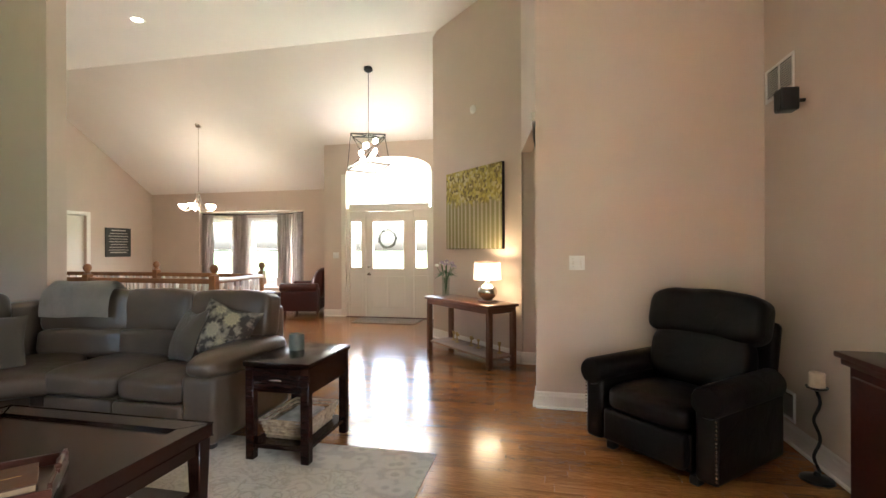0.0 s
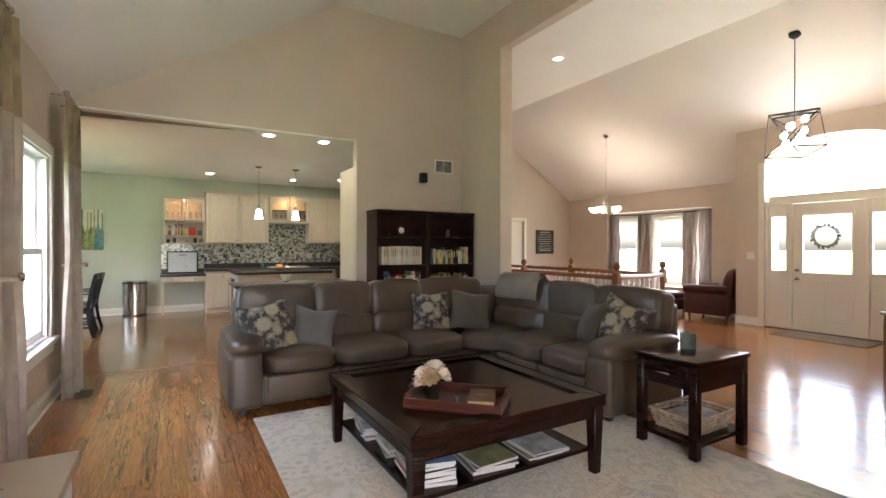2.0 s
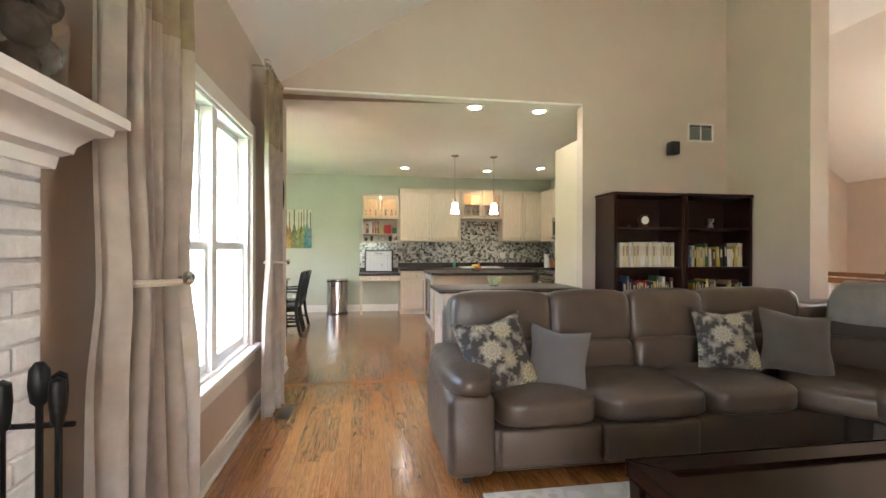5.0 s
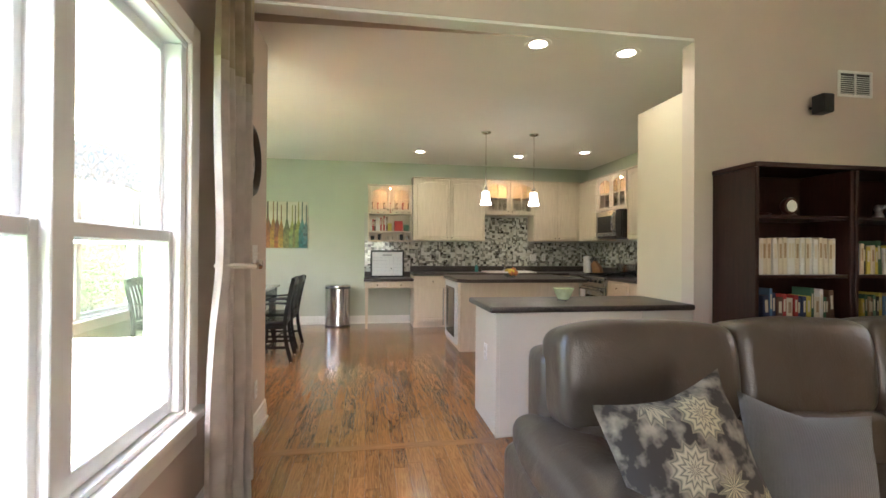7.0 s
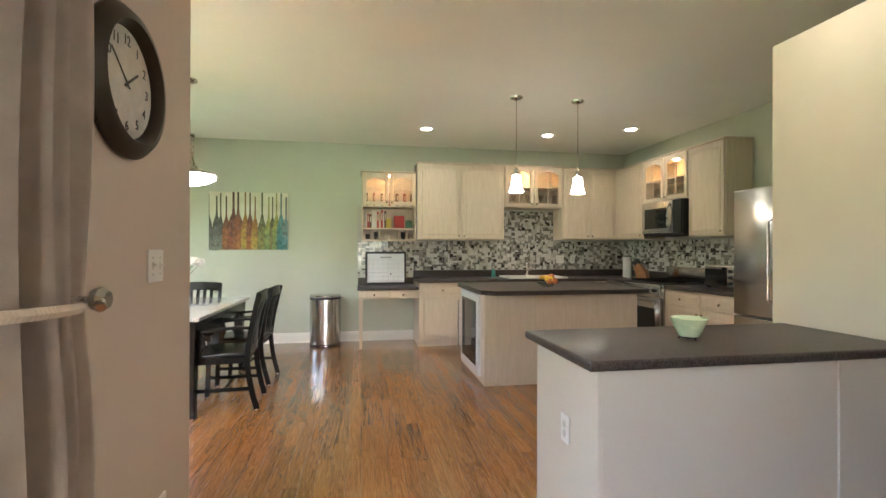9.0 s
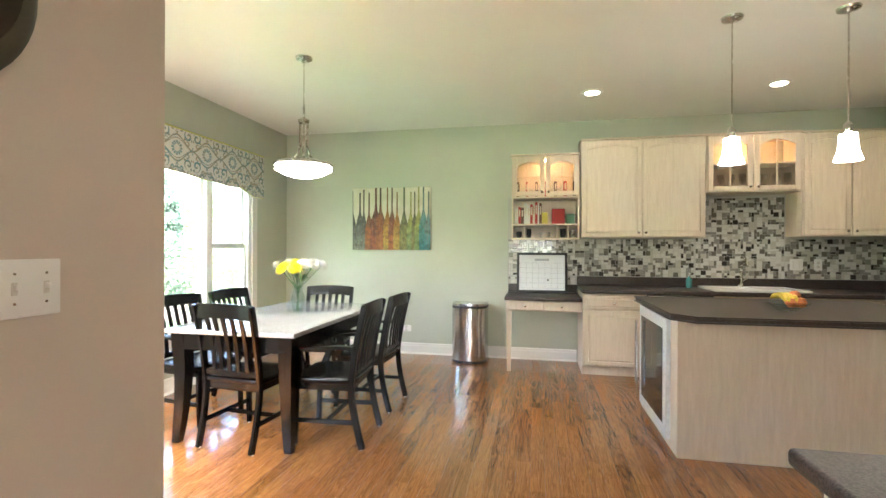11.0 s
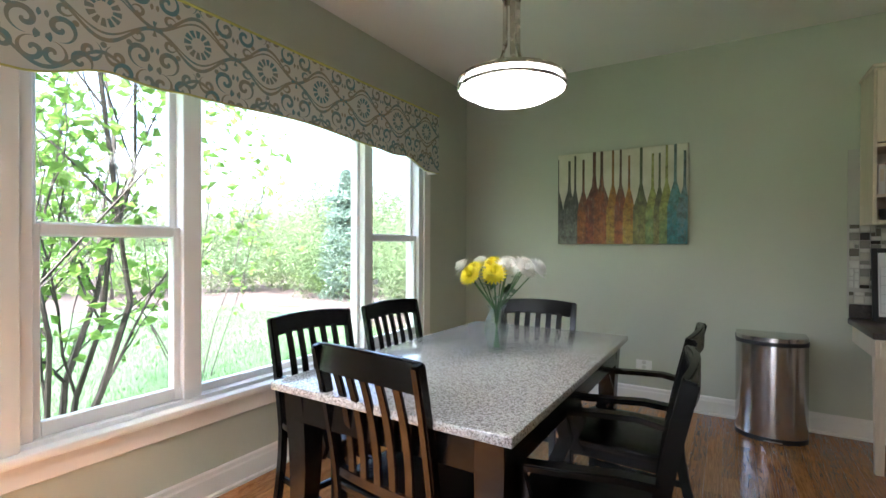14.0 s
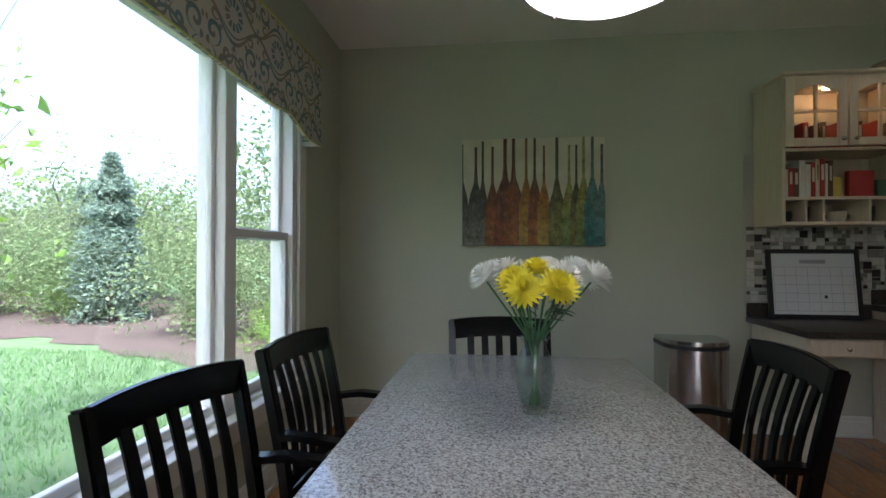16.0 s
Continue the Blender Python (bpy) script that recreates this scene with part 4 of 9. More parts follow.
# ---- rug ----
RUG = N("pale_floral_rug")
_v = RUG.world()
_big = RUG.noise(_v, 7, 3, 0.5, 2.5)
_vines = RUG.ramp(RUG.math("ABSOLUTE", RUG.math("SUBTRACT", _big, 0.5)), (0.02, (0.38, 0.34, 0.255)), (0.07, (0.54, 0.495, 0.40)))
_tint = RUG.mix(RUG.ramp(RUG.noise(_v, 2.2, 3), (0.4, (0, 0, 0)), (0.6, (1, 1, 1))), _vines, RUG.mix(0.5, _vines, (0.54, 0.47, 0.33)))
RUG.bump(RUG.noise(_v, 420, 3), 0.8, 0.004)
RUG = RUG.out(Base_Color=_tint, Roughness=0.95, Sheen_Weight=0.3)
RUGB = N("rug_border")
_v = RUGB.world()
_m = RUGB.n("TexVoronoi", Vector=_v, Scale=11.0).outputs["Distance"]
RUGB.bump(RUGB.noise(_v, 420, 3), 0.8, 0.004)
RUGB = RUGB.out(Base_Color=RUGB.ramp(_m, (0.22, (0.40, 0.36, 0.28)), (0.36, (0.54, 0.495, 0.40)), (0.6, (0.51, 0.465, 0.375)), (0.7, (0.42, 0.38, 0.30))), Roughness=0.95, Sheen_Weight=0.3)
RX0, RX1, RY0, RY1 = -2.84, 0.03, 0.50, 3.06
rug = thing("area_rug", "pale cream area rug with a faded floral border", "rug", pose(RX0, RY0, 0.0))
part("field", box(0.3305, 0.3305, 0.001, RX1 - RX0 - 0.3305, RY1 - RY0 - 0.3305, 0.0118, 0.002, 1), RUG, rug)
bm = bmesh.new()
W_, H_ = RX1 - RX0, RY1 - RY0
for a, b, c, d in ((0, 0, W_, 0.33), (0, H_ - 0.33, W_, H_), (0, 0.33, 0.33, H_ - 0.33), (W_ - 0.33, 0.33, W_, H_ - 0.33)):
    box(a, b, 0.001, c, d, 0.0115, 0.002, 1, bm)
part("border", bm, RUGB, rug, "wide border of pale rosettes")

# ---- coffee table ----
ct = thing("coffee_table", "large square espresso wood coffee table with a lower shelf", "coffee table", pose(-1.51, 1.52, 0.0125))
hw = 0.63
part("tabletop", box(-hw + 0.09, -hw + 0.09, 0.425, hw - 0.09, hw - 0.09, 0.445, 0.003, 1), ESPRESSO, ct, "recessed glossy espresso panel")
for a in range(4):
    bm = prism([(-hw, 0), (hw, 0), (hw - 0.10, 0.10), (-hw + 0.10, 0.10)], 0.06)
    bm.transform(Matrix.Rotation(radians(-90), 4, "X"))
    bmesh.ops.bevel(bm, geom=bm.edges[:], offset=0.004, segments=1, affect="EDGES")
    part("top_rail", bm, ESPRESSO, ct, at=pose(0, 0, 0.46, 0, 0, a * 90) @ pose(0, -hw, 0))
    part("apron", box(-hw + 0.05, -0.012, 0.33, hw - 0.05, 0.012, 0.40, 0.003, 1), ESPRESSO, ct, at=pose(0, 0, 0, 0, 0, a * 90) @ pose(0, -hw + 0.03, 0))
    bm = bmesh.new()
    bmesh.ops.create_cube(bm, size=1)
    for v in bm.verts:
        s = 0.026 if v.co.z < 0 else 0.038
        v.co = Vector((v.co.x * 2 * s, v.co.y * 2 * s, 0.0 if v.co.z < 0 else 0.40))
    bmesh.ops.bevel(bm, geom=bm.edges[:], offset=0.004, segments=1, affect="EDGES")
    part("leg", bm, ESPRESSO, ct, at=pose(0, 0, 0, 0, 0, a * 90) @ pose(-hw + 0.042, -hw + 0.042, 0))
part("lower_shelf", box(-hw + 0.06, -hw + 0.06, 0.12, hw - 0.06, hw - 0.06, 0.145, 0.004, 1), ESPRESSO, ct)
TZ = 0.0125 + 0.445
tray = thing("serving_tray", "mahogany serving tray with turned handles on the coffee table", "tray", pose(-1.235, 1.365, TZ, 0, 0, 44))
tl, tw = 0.54, 0.36
part("tray_floor", box(-tl / 2, -tw / 2, 0.0, tl / 2, tw / 2, 0.012, 0.002, 1), MAHOG, tray)
for x0, y0, x1, y1, h in ((-tl / 2, -tw / 2, tl / 2, -tw / 2 + 0.014, 0.055), (-tl / 2, tw / 2 - 0.014, tl / 2, tw / 2, 0.055), (-tl / 2, -tw / 2 + 0.014, -tl / 2 + 0.014, tw / 2 - 0.014, 0.07), (tl / 2 - 0.014, -tw / 2 + 0.014, tl / 2, tw / 2 - 0.014, 0.07)):
    part("tray_side", box(x0, y0, 0.012, x1, y1, h, 0.003, 1), MAHOG, tray)
for s in (-1, 1):
    part("handle", lathe([(0.006, -0.07), (0.012, -0.06), (0.007, -0.05), (0.011, -0.02), (0.013, 0), (0.011, 0.02), (0.007, 0.05), (0.012, 0.06), (0.006, 0.07)], 12), MAHOG, tray, at=pose(s * tl / 2, 0, 0.085, 90))
    for q in (-0.055, 0.055):
        part("handle_post", box(s * tl / 2 - 0.007, q - 0.007, 0.06, s * tl / 2 + 0.007, q + 0.007, 0.085, 0.002, 1), MAHOG, tray)
PETALW = plain("cream_silk_petal", (0.72, 0.65, 0.53), 0.8, vary=0.1)
PETALT = plain("tan_silk_petal", (0.46, 0.32, 0.17), 0.8, vary=0.15)


def bloom(r, rows, per, bm, m, curl=0.4, w=0.5):
    """A many-petalled flower head."""
    for k in range(rows):
        up = 8 + 75 * k / max(1, rows - 1)
        for i in range(per - k):
            a = 360 * i / (per - k) + k * 17
            leaf(r * (1 - 0.12 * k), r * w, -curl * r * 0.4, bm, m @ pose(0, 0, 0.004 * k, 0, 0, a) @ pose(0, 0, 0, up), 0.3)
    return bm


fl = thing("silk_flower_arrangement", "cream and tan silk blooms in a low glass cup", "flowers", TRAYM := (pose(-1.235, 1.365, TZ + 0.0125, 0, 0, 44) @ pose(-0.15, -0.03, 0)))
part("cup", lathe([(0.0, 0), (0.04, 0), (0.045, 0.08), (0.041, 0.08), (0.036, 0.008), (0, 0.006)], 18), glass("cup_glass"), fl)
for x, y, z, r, mt in ((0, -0.055, 0.12, 0.075, PETALT), (0.06, 0.0, 0.13, 0.07, PETALW), (-0.065, 0.01, 0.125, 0.075, PETALW), (0.0, 0.06, 0.13, 0.075, PETALW), (0.02, 0.0, 0.165, 0.075, PETALW), (-0.05, -0.05, 0.105, 0.06, PETALW)):
    out = Vector((x, y, 0.09)).normalized()
    q = Vector((0, 0, 1)).rotation_difference(out).to_matrix().to_4x4()
    part("bloom", bloom(r, 6, 11, bmesh.new(), Matrix.Translation((x * 0.8, y * 0.8, z)) @ q), mt, fl)
    part("stem", tube([(x * 0.2, y * 0.2, 0.01), (x * 0.8, y * 0.8, z)], 0.003, 5), LEAFD, fl)
bk = thing("leather_book", "old brown leather-bound book lying on the tray", "book", pose(-1.235, 1.365, TZ + 0.0125, 0, 0, 44) @ pose(0.13, 0.0, 0, 0, 0, 8))
part("cover", box(-0.075, -0.105, 0, 0.075, 0.105, 0.006, 0.001, 1), MAHOG, bk)
part("page_block", box(-0.07, -0.10, 0.006, 0.07, 0.10, 0.034, 0.001, 1), plain("aged_paper", (0.48, 0.36, 0.22), 0.9), bk)
part("cover", box(-0.075, -0.105, 0.034, 0.075, 0.105, 0.040, 0.001, 1), leather("brown_leather", (0.10, 0.045, 0.022)), bk, "worn brown leather cover with a gilt line")
part("gilt_line", box(-0.03, -0.002, 0.040, 0.03, 0.002, 0.0408), plain("gilt", (0.5, 0.36, 0.12), 0.4, 0.8), bk)
rem = thing("remote_control", "black remote control lying on the tray", "remote", pose(-1.235, 1.365, TZ + 0.0125, 0, 0, 44) @ pose(0.005, -0.05, 0, 0, 0, 14))
part("case", box(-0.022, -0.08, 0, 0.022, 0.08, 0.018, 0.006, 2), BLACKPL, rem)
for i in range(5):
    part("button", box(-0.012, -0.06 + i * 0.022, 0.018, 0.012, -0.048 + i * 0.022, 0.020, 0.001, 1), plain("grey_button", (0.25, 0.25, 0.26), 0.5), rem)
# magazines on the lower shelf
COVERS = [plain("magazine_cover_" + c, v, 0.35, vary=0.5, scale=9) for c, v in (("grey", (0.10, 0.105, 0.11)), ("dark", (0.03, 0.03, 0.035)), ("yellow", (0.22, 0.21, 0.10)), ("blue", (0.10, 0.15, 0.24)), ("white", (0.38, 0.38, 0.37)), ("red", (0.20, 0.05, 0.04)))]
PAPER = plain("paper_edge", (0.46, 0.44, 0.40), 0.8)
SHZ = 0.0125 + 0.145
for k, (x, y, cnt, a, w, h) in enumerate(((-1.80, 1.09, 5, 80, 0.21, 0.28), (-1.50, 1.10, 3, 84, 0.17, 0.24), (-1.14, 1.10, 6, 80, 0.23, 0.29), (-1.12, 1.45, 3, 86, 0.25, 0.30), (-1.10, 1.80, 3, 84, 0.24, 0.29))):
    z = SHZ
    for i in range(cnt):
        t = random.uniform(0.008, 0.022)
        mg = thing("magazine", "glossy magazine in a stack on the table's lower shelf", "magazine", pose(x + random.uniform(-0.012, 0.012), y + random.uniform(-0.012, 0.012), z, 0, 0, a + random.uniform(-7, 7)), "magazines under the coffee table")
        part("page_block", box(-w / 2, -h / 2, 0.0005, w / 2, h / 2, t - 0.001, 0.001, 1), PAPER, mg)
        part("cover", box(-w / 2 - 0.001, -h / 2 - 0.001, t - 0.001, w / 2 + 0.001, h / 2 + 0.001, t), COVERS[(k * 2 + i) % 6], mg)
        if i == cnt - 1:
            part("title_bar", box(-w / 2 + 0.02, h / 2 - 0.06, t, w / 2 - 0.03, h / 2 - 0.025, t + 0.0006), COVERS[4], mg)
        z += t + 0.0005

# ---- end table ----
et = thing("end_table", "small square espresso end table with a drawer and shelf", "end table", pose(-0.90, 3.03, 0.0))
ex, ey = 0.215, 0.295
part("tabletop", box(-ex - 0.01, -ey - 0.01, 0.595, ex + 0.01, ey + 0.01, 0.625, 0.004, 2), ESPRESSO, et)
for sx in (-1, 1):
    for sy in (-1, 1):
        part("leg", box(sx * ex - (0.055 if sx > 0 else 0), sy * ey - (0.055 if sy > 0 else 0), 0.013 if sy < 0 else 0.0, sx * ex + (0.055 if sx < 0 else 0), sy * ey + (0.055 if sy < 0 else 0), 0.595, 0.004, 1), ESPRESSO, et)
    part("side_apron", box(sx * (ex - 0.012) - 0.01, -ey + 0.055, 0.43, sx * (ex - 0.012) + 0.01, ey - 0.055, 0.595, 0.003, 1), ESPRESSO, et)
dr = part("drawer", box(-ex + 0.058, -ey - 0.002, 0.44, ex - 0.058, -ey + 0.03, 0.588, 0.004, 1), ESPRESSO, et)
part("handle", box(-0.045, -ey - 0.022, 0.512, 0.045, -ey - 0.010, 0.524, 0.004, 1), NICKEL, dr, "satin nickel bar pull")
part("back_apron", box(-ex + 0.055, ey - 0.03, 0.43, ex - 0.055, ey - 0.01, 0.595, 0.003, 1), ESPRESSO, et)
part("lower_shelf", box(-ex + 0.01, -ey + 0.01, 0.085, ex - 0.01, ey - 0.01, 0.115, 0.004, 1), ESPRESSO, et)
wb = thing("wire_basket", "shallow open-weave wicker basket of papers on the end table's shelf", "basket", pose(-0.90, 3.03, 0.116))
for i in range(6):
    pts = [(sx * (0.13 + i * 0.006), sy * (0.19 + i * 0.006), 0.01 + i * 0.022) for sx, sy in ((-1, -1), (-1, 0), (-1, 1), (0, 1), (1, 1), (1, 0), (1, -1), (0, -1))]
    part("strand", tube(pts, 0.009, 6, None, True), WICKER, wb)
part("bottom", box(-0.13, -0.19, 0.0, 0.13, 0.19, 0.012, 0.003, 1), WICKER, wb)
part("paper", box(-0.10, -0.15, 0.013, 0.10, 0.15, 0.10, 0.004, 1), COVERS[4], wb)
jar = thing("candle_jar", "grey-green ribbed candle jar on the end table", "candle", pose(-0.97, 3.10, 0.6255))
part("jar", lathe([(0, 0), (0.048, 0), (0.052, 0.01), (0.052, 0.11), (0.047, 0.11), (0.046, 0.07), (0, 0.07)], 28), plain("grey_green_glass", (0.10, 0.12, 0.105), 0.25), jar)
part("wick", tube([(0, 0, 0.07), (0.002, 0, 0.082)], 0.001, 4), BLACKPL, jar)

# ---- bookcases ----
BOOKC = [plain("book_" + c, v, 0.6, vary=0.1, scale=8) for c, v in (("cream", (0.62, 0.55, 0.40)), ("white", (0.66, 0.64, 0.58)), ("red", (0.38, 0.035, 0.03)), ("green", (0.06, 0.13, 0.07)), ("tan", (0.36, 0.25, 0.14)), ("navy", (0.03, 0.04, 0.09)), ("yellow", (0.55, 0.44, 0.08)), ("brown", (0.12, 0.06, 0.035)), ("blue", (0.10, 0.19, 0.30)), ("black", (0.015, 0.015, 0.015)))]


def book(name, w, d, h, mat, m, label, group, title=True):
    b = thing(name, label, "book", m, group)
    part("page_block", box(0.004, -d + 0.004, 0.003, w - 0.004, -0.006, h - 0.004), PAPER, b, smooth=False)
    bm = box(0, -0.005, 0, w, 0, h, 0.0015, 1)
    box(0, -d, 0, 0.003, -0.005, h, bm=bm)
    box(w - 0.003, -d, 0, w, -0.005, h, bm=bm)
    part("cover", bm, mat, b, smooth=False)
    if title and w > 0.018:
        part("spine_label", box(w * 0.25, 0.0, h * 0.45, w * 0.75, 0.0006, h * 0.85), BOOKC[0] if mat is not BOOKC[0] else BOOKC[4], b, smooth=False)
    return b


def shelf_row(x0, x1, y, z, group, mats, label, hs=(0.17, 0.24), ws=(0.018, 0.045), seed=0, turn=None):
    """Books side by side from x0 to x1 on a shelf, in the frame of turn."""
    rng = random.Random(seed)
    x = x0
    while x < x1 - 0.05:
        w = rng.uniform(*ws)
        h = rng.uniform(*hs)
        lean = rng.choice((0, 0, 0, 0, 3))
        book("book", w, rng.uniform(0.13, 0.17), h, rng.choice(mats), turn @ pose(x, y - rng.uniform(0, 0.02), z, 0, lean, 0), label, group)
        x += w + 0.0015 + (0.012 if lean else 0)


BCM = Matrix.Translation((-4.645, 0, 0)) @ Matrix.Rotation(radians(-90), 4, "Z")   # room is local +y; local x runs from high y to low y
for k, (ya, yb) in enumerate(((2.25, 3.00), (3.01, 3.76))):
    bc = thing("bookcase", "tall espresso wood bookcase, its shelves filled with books", "bookcase", Matrix.Translation((-5.025, 0, 0)) @ pose(0.38, ya, 0, 0, 0, 90), "bookcases by the gable wall")
    # local: x along the wall (+y of the room), y towards the wall
    w = yb - ya
    d = 0.375
    for nm, b in (("side_panel", box(0, 0, 0, 0.03, d, 1.80, 0.003, 1)), ("side_panel", box(w - 0.03, 0, 0, w, d, 1.80, 0.003, 1)), ("top", box(-0.008, -0.012, 1.80, w + 0.008, d, 1.832, 0.004, 1)),
                  ("back_panel", box(0.03, d - 0.01, 0.05, w - 0.03, d - 0.002, 1.80)), ("plinth", box(0.03, 0.01, 0, w - 0.03, 0.03, 0.08))):
        part(nm, b, WALNUT, bc)
    for z in (0.08, 0.42, 0.74, 1.08, 1.47):
        part("shelf", box(0.03, 0.012, z, w - 0.03, d - 0.012, z + 0.022, 0.002, 1), WALNUT, bc)
    base = Matrix.Translation((-5.025, 0, 0)) @ pose(0.38, ya, 0, 0, 0, 90)
    flip = base @ pose(w, 0.06, 0, 0, 0, 180)   # spines face the room
    if k == 0:
        shelf_row(0.06, w - 0.05, 0, 1.103, "books in the bookcases", BOOKC[:2], "cream-spined encyclopedia volume on the shelf", (0.235, 0.25), (0.030, 0.034), 3, flip)
        shelf_row(0.06, w - 0.12, 0, 0.763, "books in the bookcases", BOOKC, "book standing on the bookcase shelf", (0.18, 0.25), (0.02, 0.045), 5, flip)
        shelf_row(0.06, w - 0.3, 0, 0.443, "books in the bookcases", BOOKC, "book standing on the bookcase shelf", (0.18, 0.25), (0.02, 0.045), 6, flip)
    else:
        shelf_row(0.06, w - 0.05, 0, 1.103, "books in the bookcases", BOOKC, "book standing on the bookcase shelf", (0.17, 0.24), (0.018, 0.04), 8, flip)
        shelf_row(0.06, w - 0.10, 0, 0.763, "books in the bookcases", BOOKC[3:], "book standing on the bookcase shelf", (0.15, 0.21), (0.018, 0.03), 9, flip)
        shelf_row(0.06, w - 0.3, 0, 0.443, "books in the bookcases", BOOKC[3:], "book standing on the bookcase shelf", (0.15, 0.21), (0.018, 0.03), 10, flip)
cl = thing("mantel_clock", "small round desk clock on the top shelf", "clock", pose(-4.80, 2.66, 1.4925, 0, 0, 90))
part("case", lathe([(0, -0.02), (0.055, -0.02), (0.06, -0.01), (0.06, 0.01), (0.055, 0.02), (0, 0.02)], 20), MAHOG, cl, at=pose(0, 0, 0.075, 90))
part("dial", lathe([(0, 0), (0.04, 0), (0.04, 0.003), (0, 0.003)], 20), WHITEPL, cl, "pale dial", at=pose(0, -0.021, 0.075, 90))
part("foot", box(-0.05, -0.02, 0, 0.05, 0.02, 0.02, 0.004, 1), MAHOG, cl)
bm = lathe([(0, 0), (0.03, 0), (0.035, 0.02), (0.02, 0.05), (0.028, 0.07), (0.018, 0.10), (0, 0.105)], 12)
soft(0.05, 0.03, 0.03, 0, 3, bm=bm, m=pose(0.025, 0, 0.07))
solid("figurine", bm, plain("pewter", (0.28, 0.27, 0.25), 0.4, 0.5), "small grey figurine on the top shelf", "figurine", pose(-4.82, 3.42, 1.4925))
solid("dish", lathe([(0, 0), (0.05, 0), (0.075, 0.02), (0.07, 0.022), (0.045, 0.006), (0, 0.006)], 20), MAHOG, "small dark dish on the top shelf", "dish", pose(-4.82, 2.44, 1.4925))

# ---- wall fittings of the great room ----
def vent(m, w=0.31, h=0.20, label="white louvred air return grille on the wall", cols=2):
    v = thing("wall_vent", label, "vent", m)
    bm = bmesh.new()
    for a, b, c, d in ((-w / 2, -w / 2 + 0.02, 0, h), (w / 2 - 0.02, w / 2, 0, h), (-w / 2 + 0.02, w / 2 - 0.02, 0, 0.02), (-w / 2 + 0.02, w / 2 - 0.02, h - 0.02, h)):
        box(a, 0, c, b, 0.012, d, 0.003, 1, bm)
    for k in range(1, cols):
        x = -w / 2 + w * k / cols
        box(x - 0.006, 0, 0.02, x + 0.006, 0.011, h - 0.02, bm=bm)
    part("frame", bm, WHITEPL, v)
    # dark sheet whose colour stands for the shade inside the duct
    part("backing", box(-w / 2 + 0.01, 0.0, 0.01, w / 2 - 0.01, 0.002, h - 0.01), plain("grey_duct_shadow_%s" % w, (0.05, 0.047, 0.045), 0.8), v)
    for i in range(int((h - 0.045) / 0.016)):
        bm = box(-w / 2 + 0.02, 0.002, 0, w / 2 - 0.02, 0.009, 0.002)
        part("slat", bm, WHITEPL, v, at=pose(0, 0, 0.026 + i * 0.016, 12), smooth=False)
    return v


vent(pose(XG, 3.47, 2.44, 0, 0, -90))
vent(pose(XE, 3.88, 2.385, 0, 0, 90), 0.40, 0.24)
vent(pose(XE, 3.86, 0.15, 0, 0, 90), 0.36, 0.20)


def speaker(m, label):
    s = thing("wall_speaker", label, "speaker", m)
    part("bracket", tube([(0, 0, 0.08), (0, 0.08, 0.08)], 0.014, 8), BLACKPL, s)
    part("cabinet", box(-0.06, 0.06, 0, 0.06, 0.18, 0.17, 0.012, 3), BLACKPL, s)
    part("grille", box(-0.052, 0.178, 0.008, 0.052, 0.186, 0.162, 0.004, 1), fabric("speaker_cloth", (0.012, 0.012, 0.012)), s)
    return s


speaker(pose(XG, 3.08, 2.27, 0, 0, -90) @ Matrix.Scale(0.8, 4), "small black speaker on a wall bracket")
speaker(pose(XE, 3.56, 2.19, 0, 0, 90) @ Matrix.Scale(0.85, 4), "small black speaker on a wall bracket")
speaker(pose(-4.72, YS, 2.22) @ Matrix.Scale(0.62, 4), "small black speaker on a wall bracket above the curtain")


def plate(m, gangs=1, kind="switch", w=None, h=0.118):
    """A switch or outlet plate; the room is towards local +y."""
    w = w or 0.075 + 0.048 * (gangs - 1)
    p = thing("light_switch" if kind == "switch" else "wall_outlet", "white plastic %s plate on the wall" % ("light switch" if kind == "switch" else "power outlet"), "switch" if kind == "switch" else "outlet", m)
    part("cover", box(-w / 2, 0, -h / 2, w / 2, 0.007, h / 2, 0.003, 2), WHITEPL, p)
    for g in range(gangs):
        x = -w / 2 + w * (g + 0.5) / gangs
        if kind == "switch":
            part("toggle_slot", box(x - 0.006, 0.006, -0.013, x + 0.006, 0.0085, 0.013, 0.001, 1), plain("ivory_%d" % len(MATS), (0.62, 0.58, 0.52), 0.5), p)
            part("toggle", box(x - 0.004, 0.007, -0.002, x + 0.004, 0.02, 0.009, 0.002, 1), WHITEPL, p)
            for z in (-0.03, 0.03):
                part("screw", lathe([(0, 0.0), (0.003, 0.0), (0.003, 0.001), (0, 0.0015)], 8), NICKEL, p, at=pose(x, 0.007, z, -90))
        else:
            for z in (-0.02, 0.02):
                part("socket", lathe([(0, 0), (0.016, 0), (0.016, 0.002), (0, 0.002)], 14), plain("ivory_%d" % len(MATS), (0.60, 0.57, 0.52), 0.5), p, at=pose(x, 0.0065, z, -90))
    return p


plate(pose(0.965, 4.12, 1.20, 0, 0, 180), 2)
plate(pose(-5.305, YS, 1.215), 2)
plate(pose(-5.36, YS, 0.29), 1, "outlet")
det = thing("motion_detector", "round cream smoke detector on the angled wall", "detector", Matrix.Translation((-0.20, 6.22, 3.15)) @ pose(0, 0, 0, 0, 0, 135))
part("case", lathe([(0, 0), (0.055, 0), (0.055, 0.018), (0.04, 0.03), (0, 0.032)], 20), WHITEPL, det, at=pose(0, 0, 0, -90))
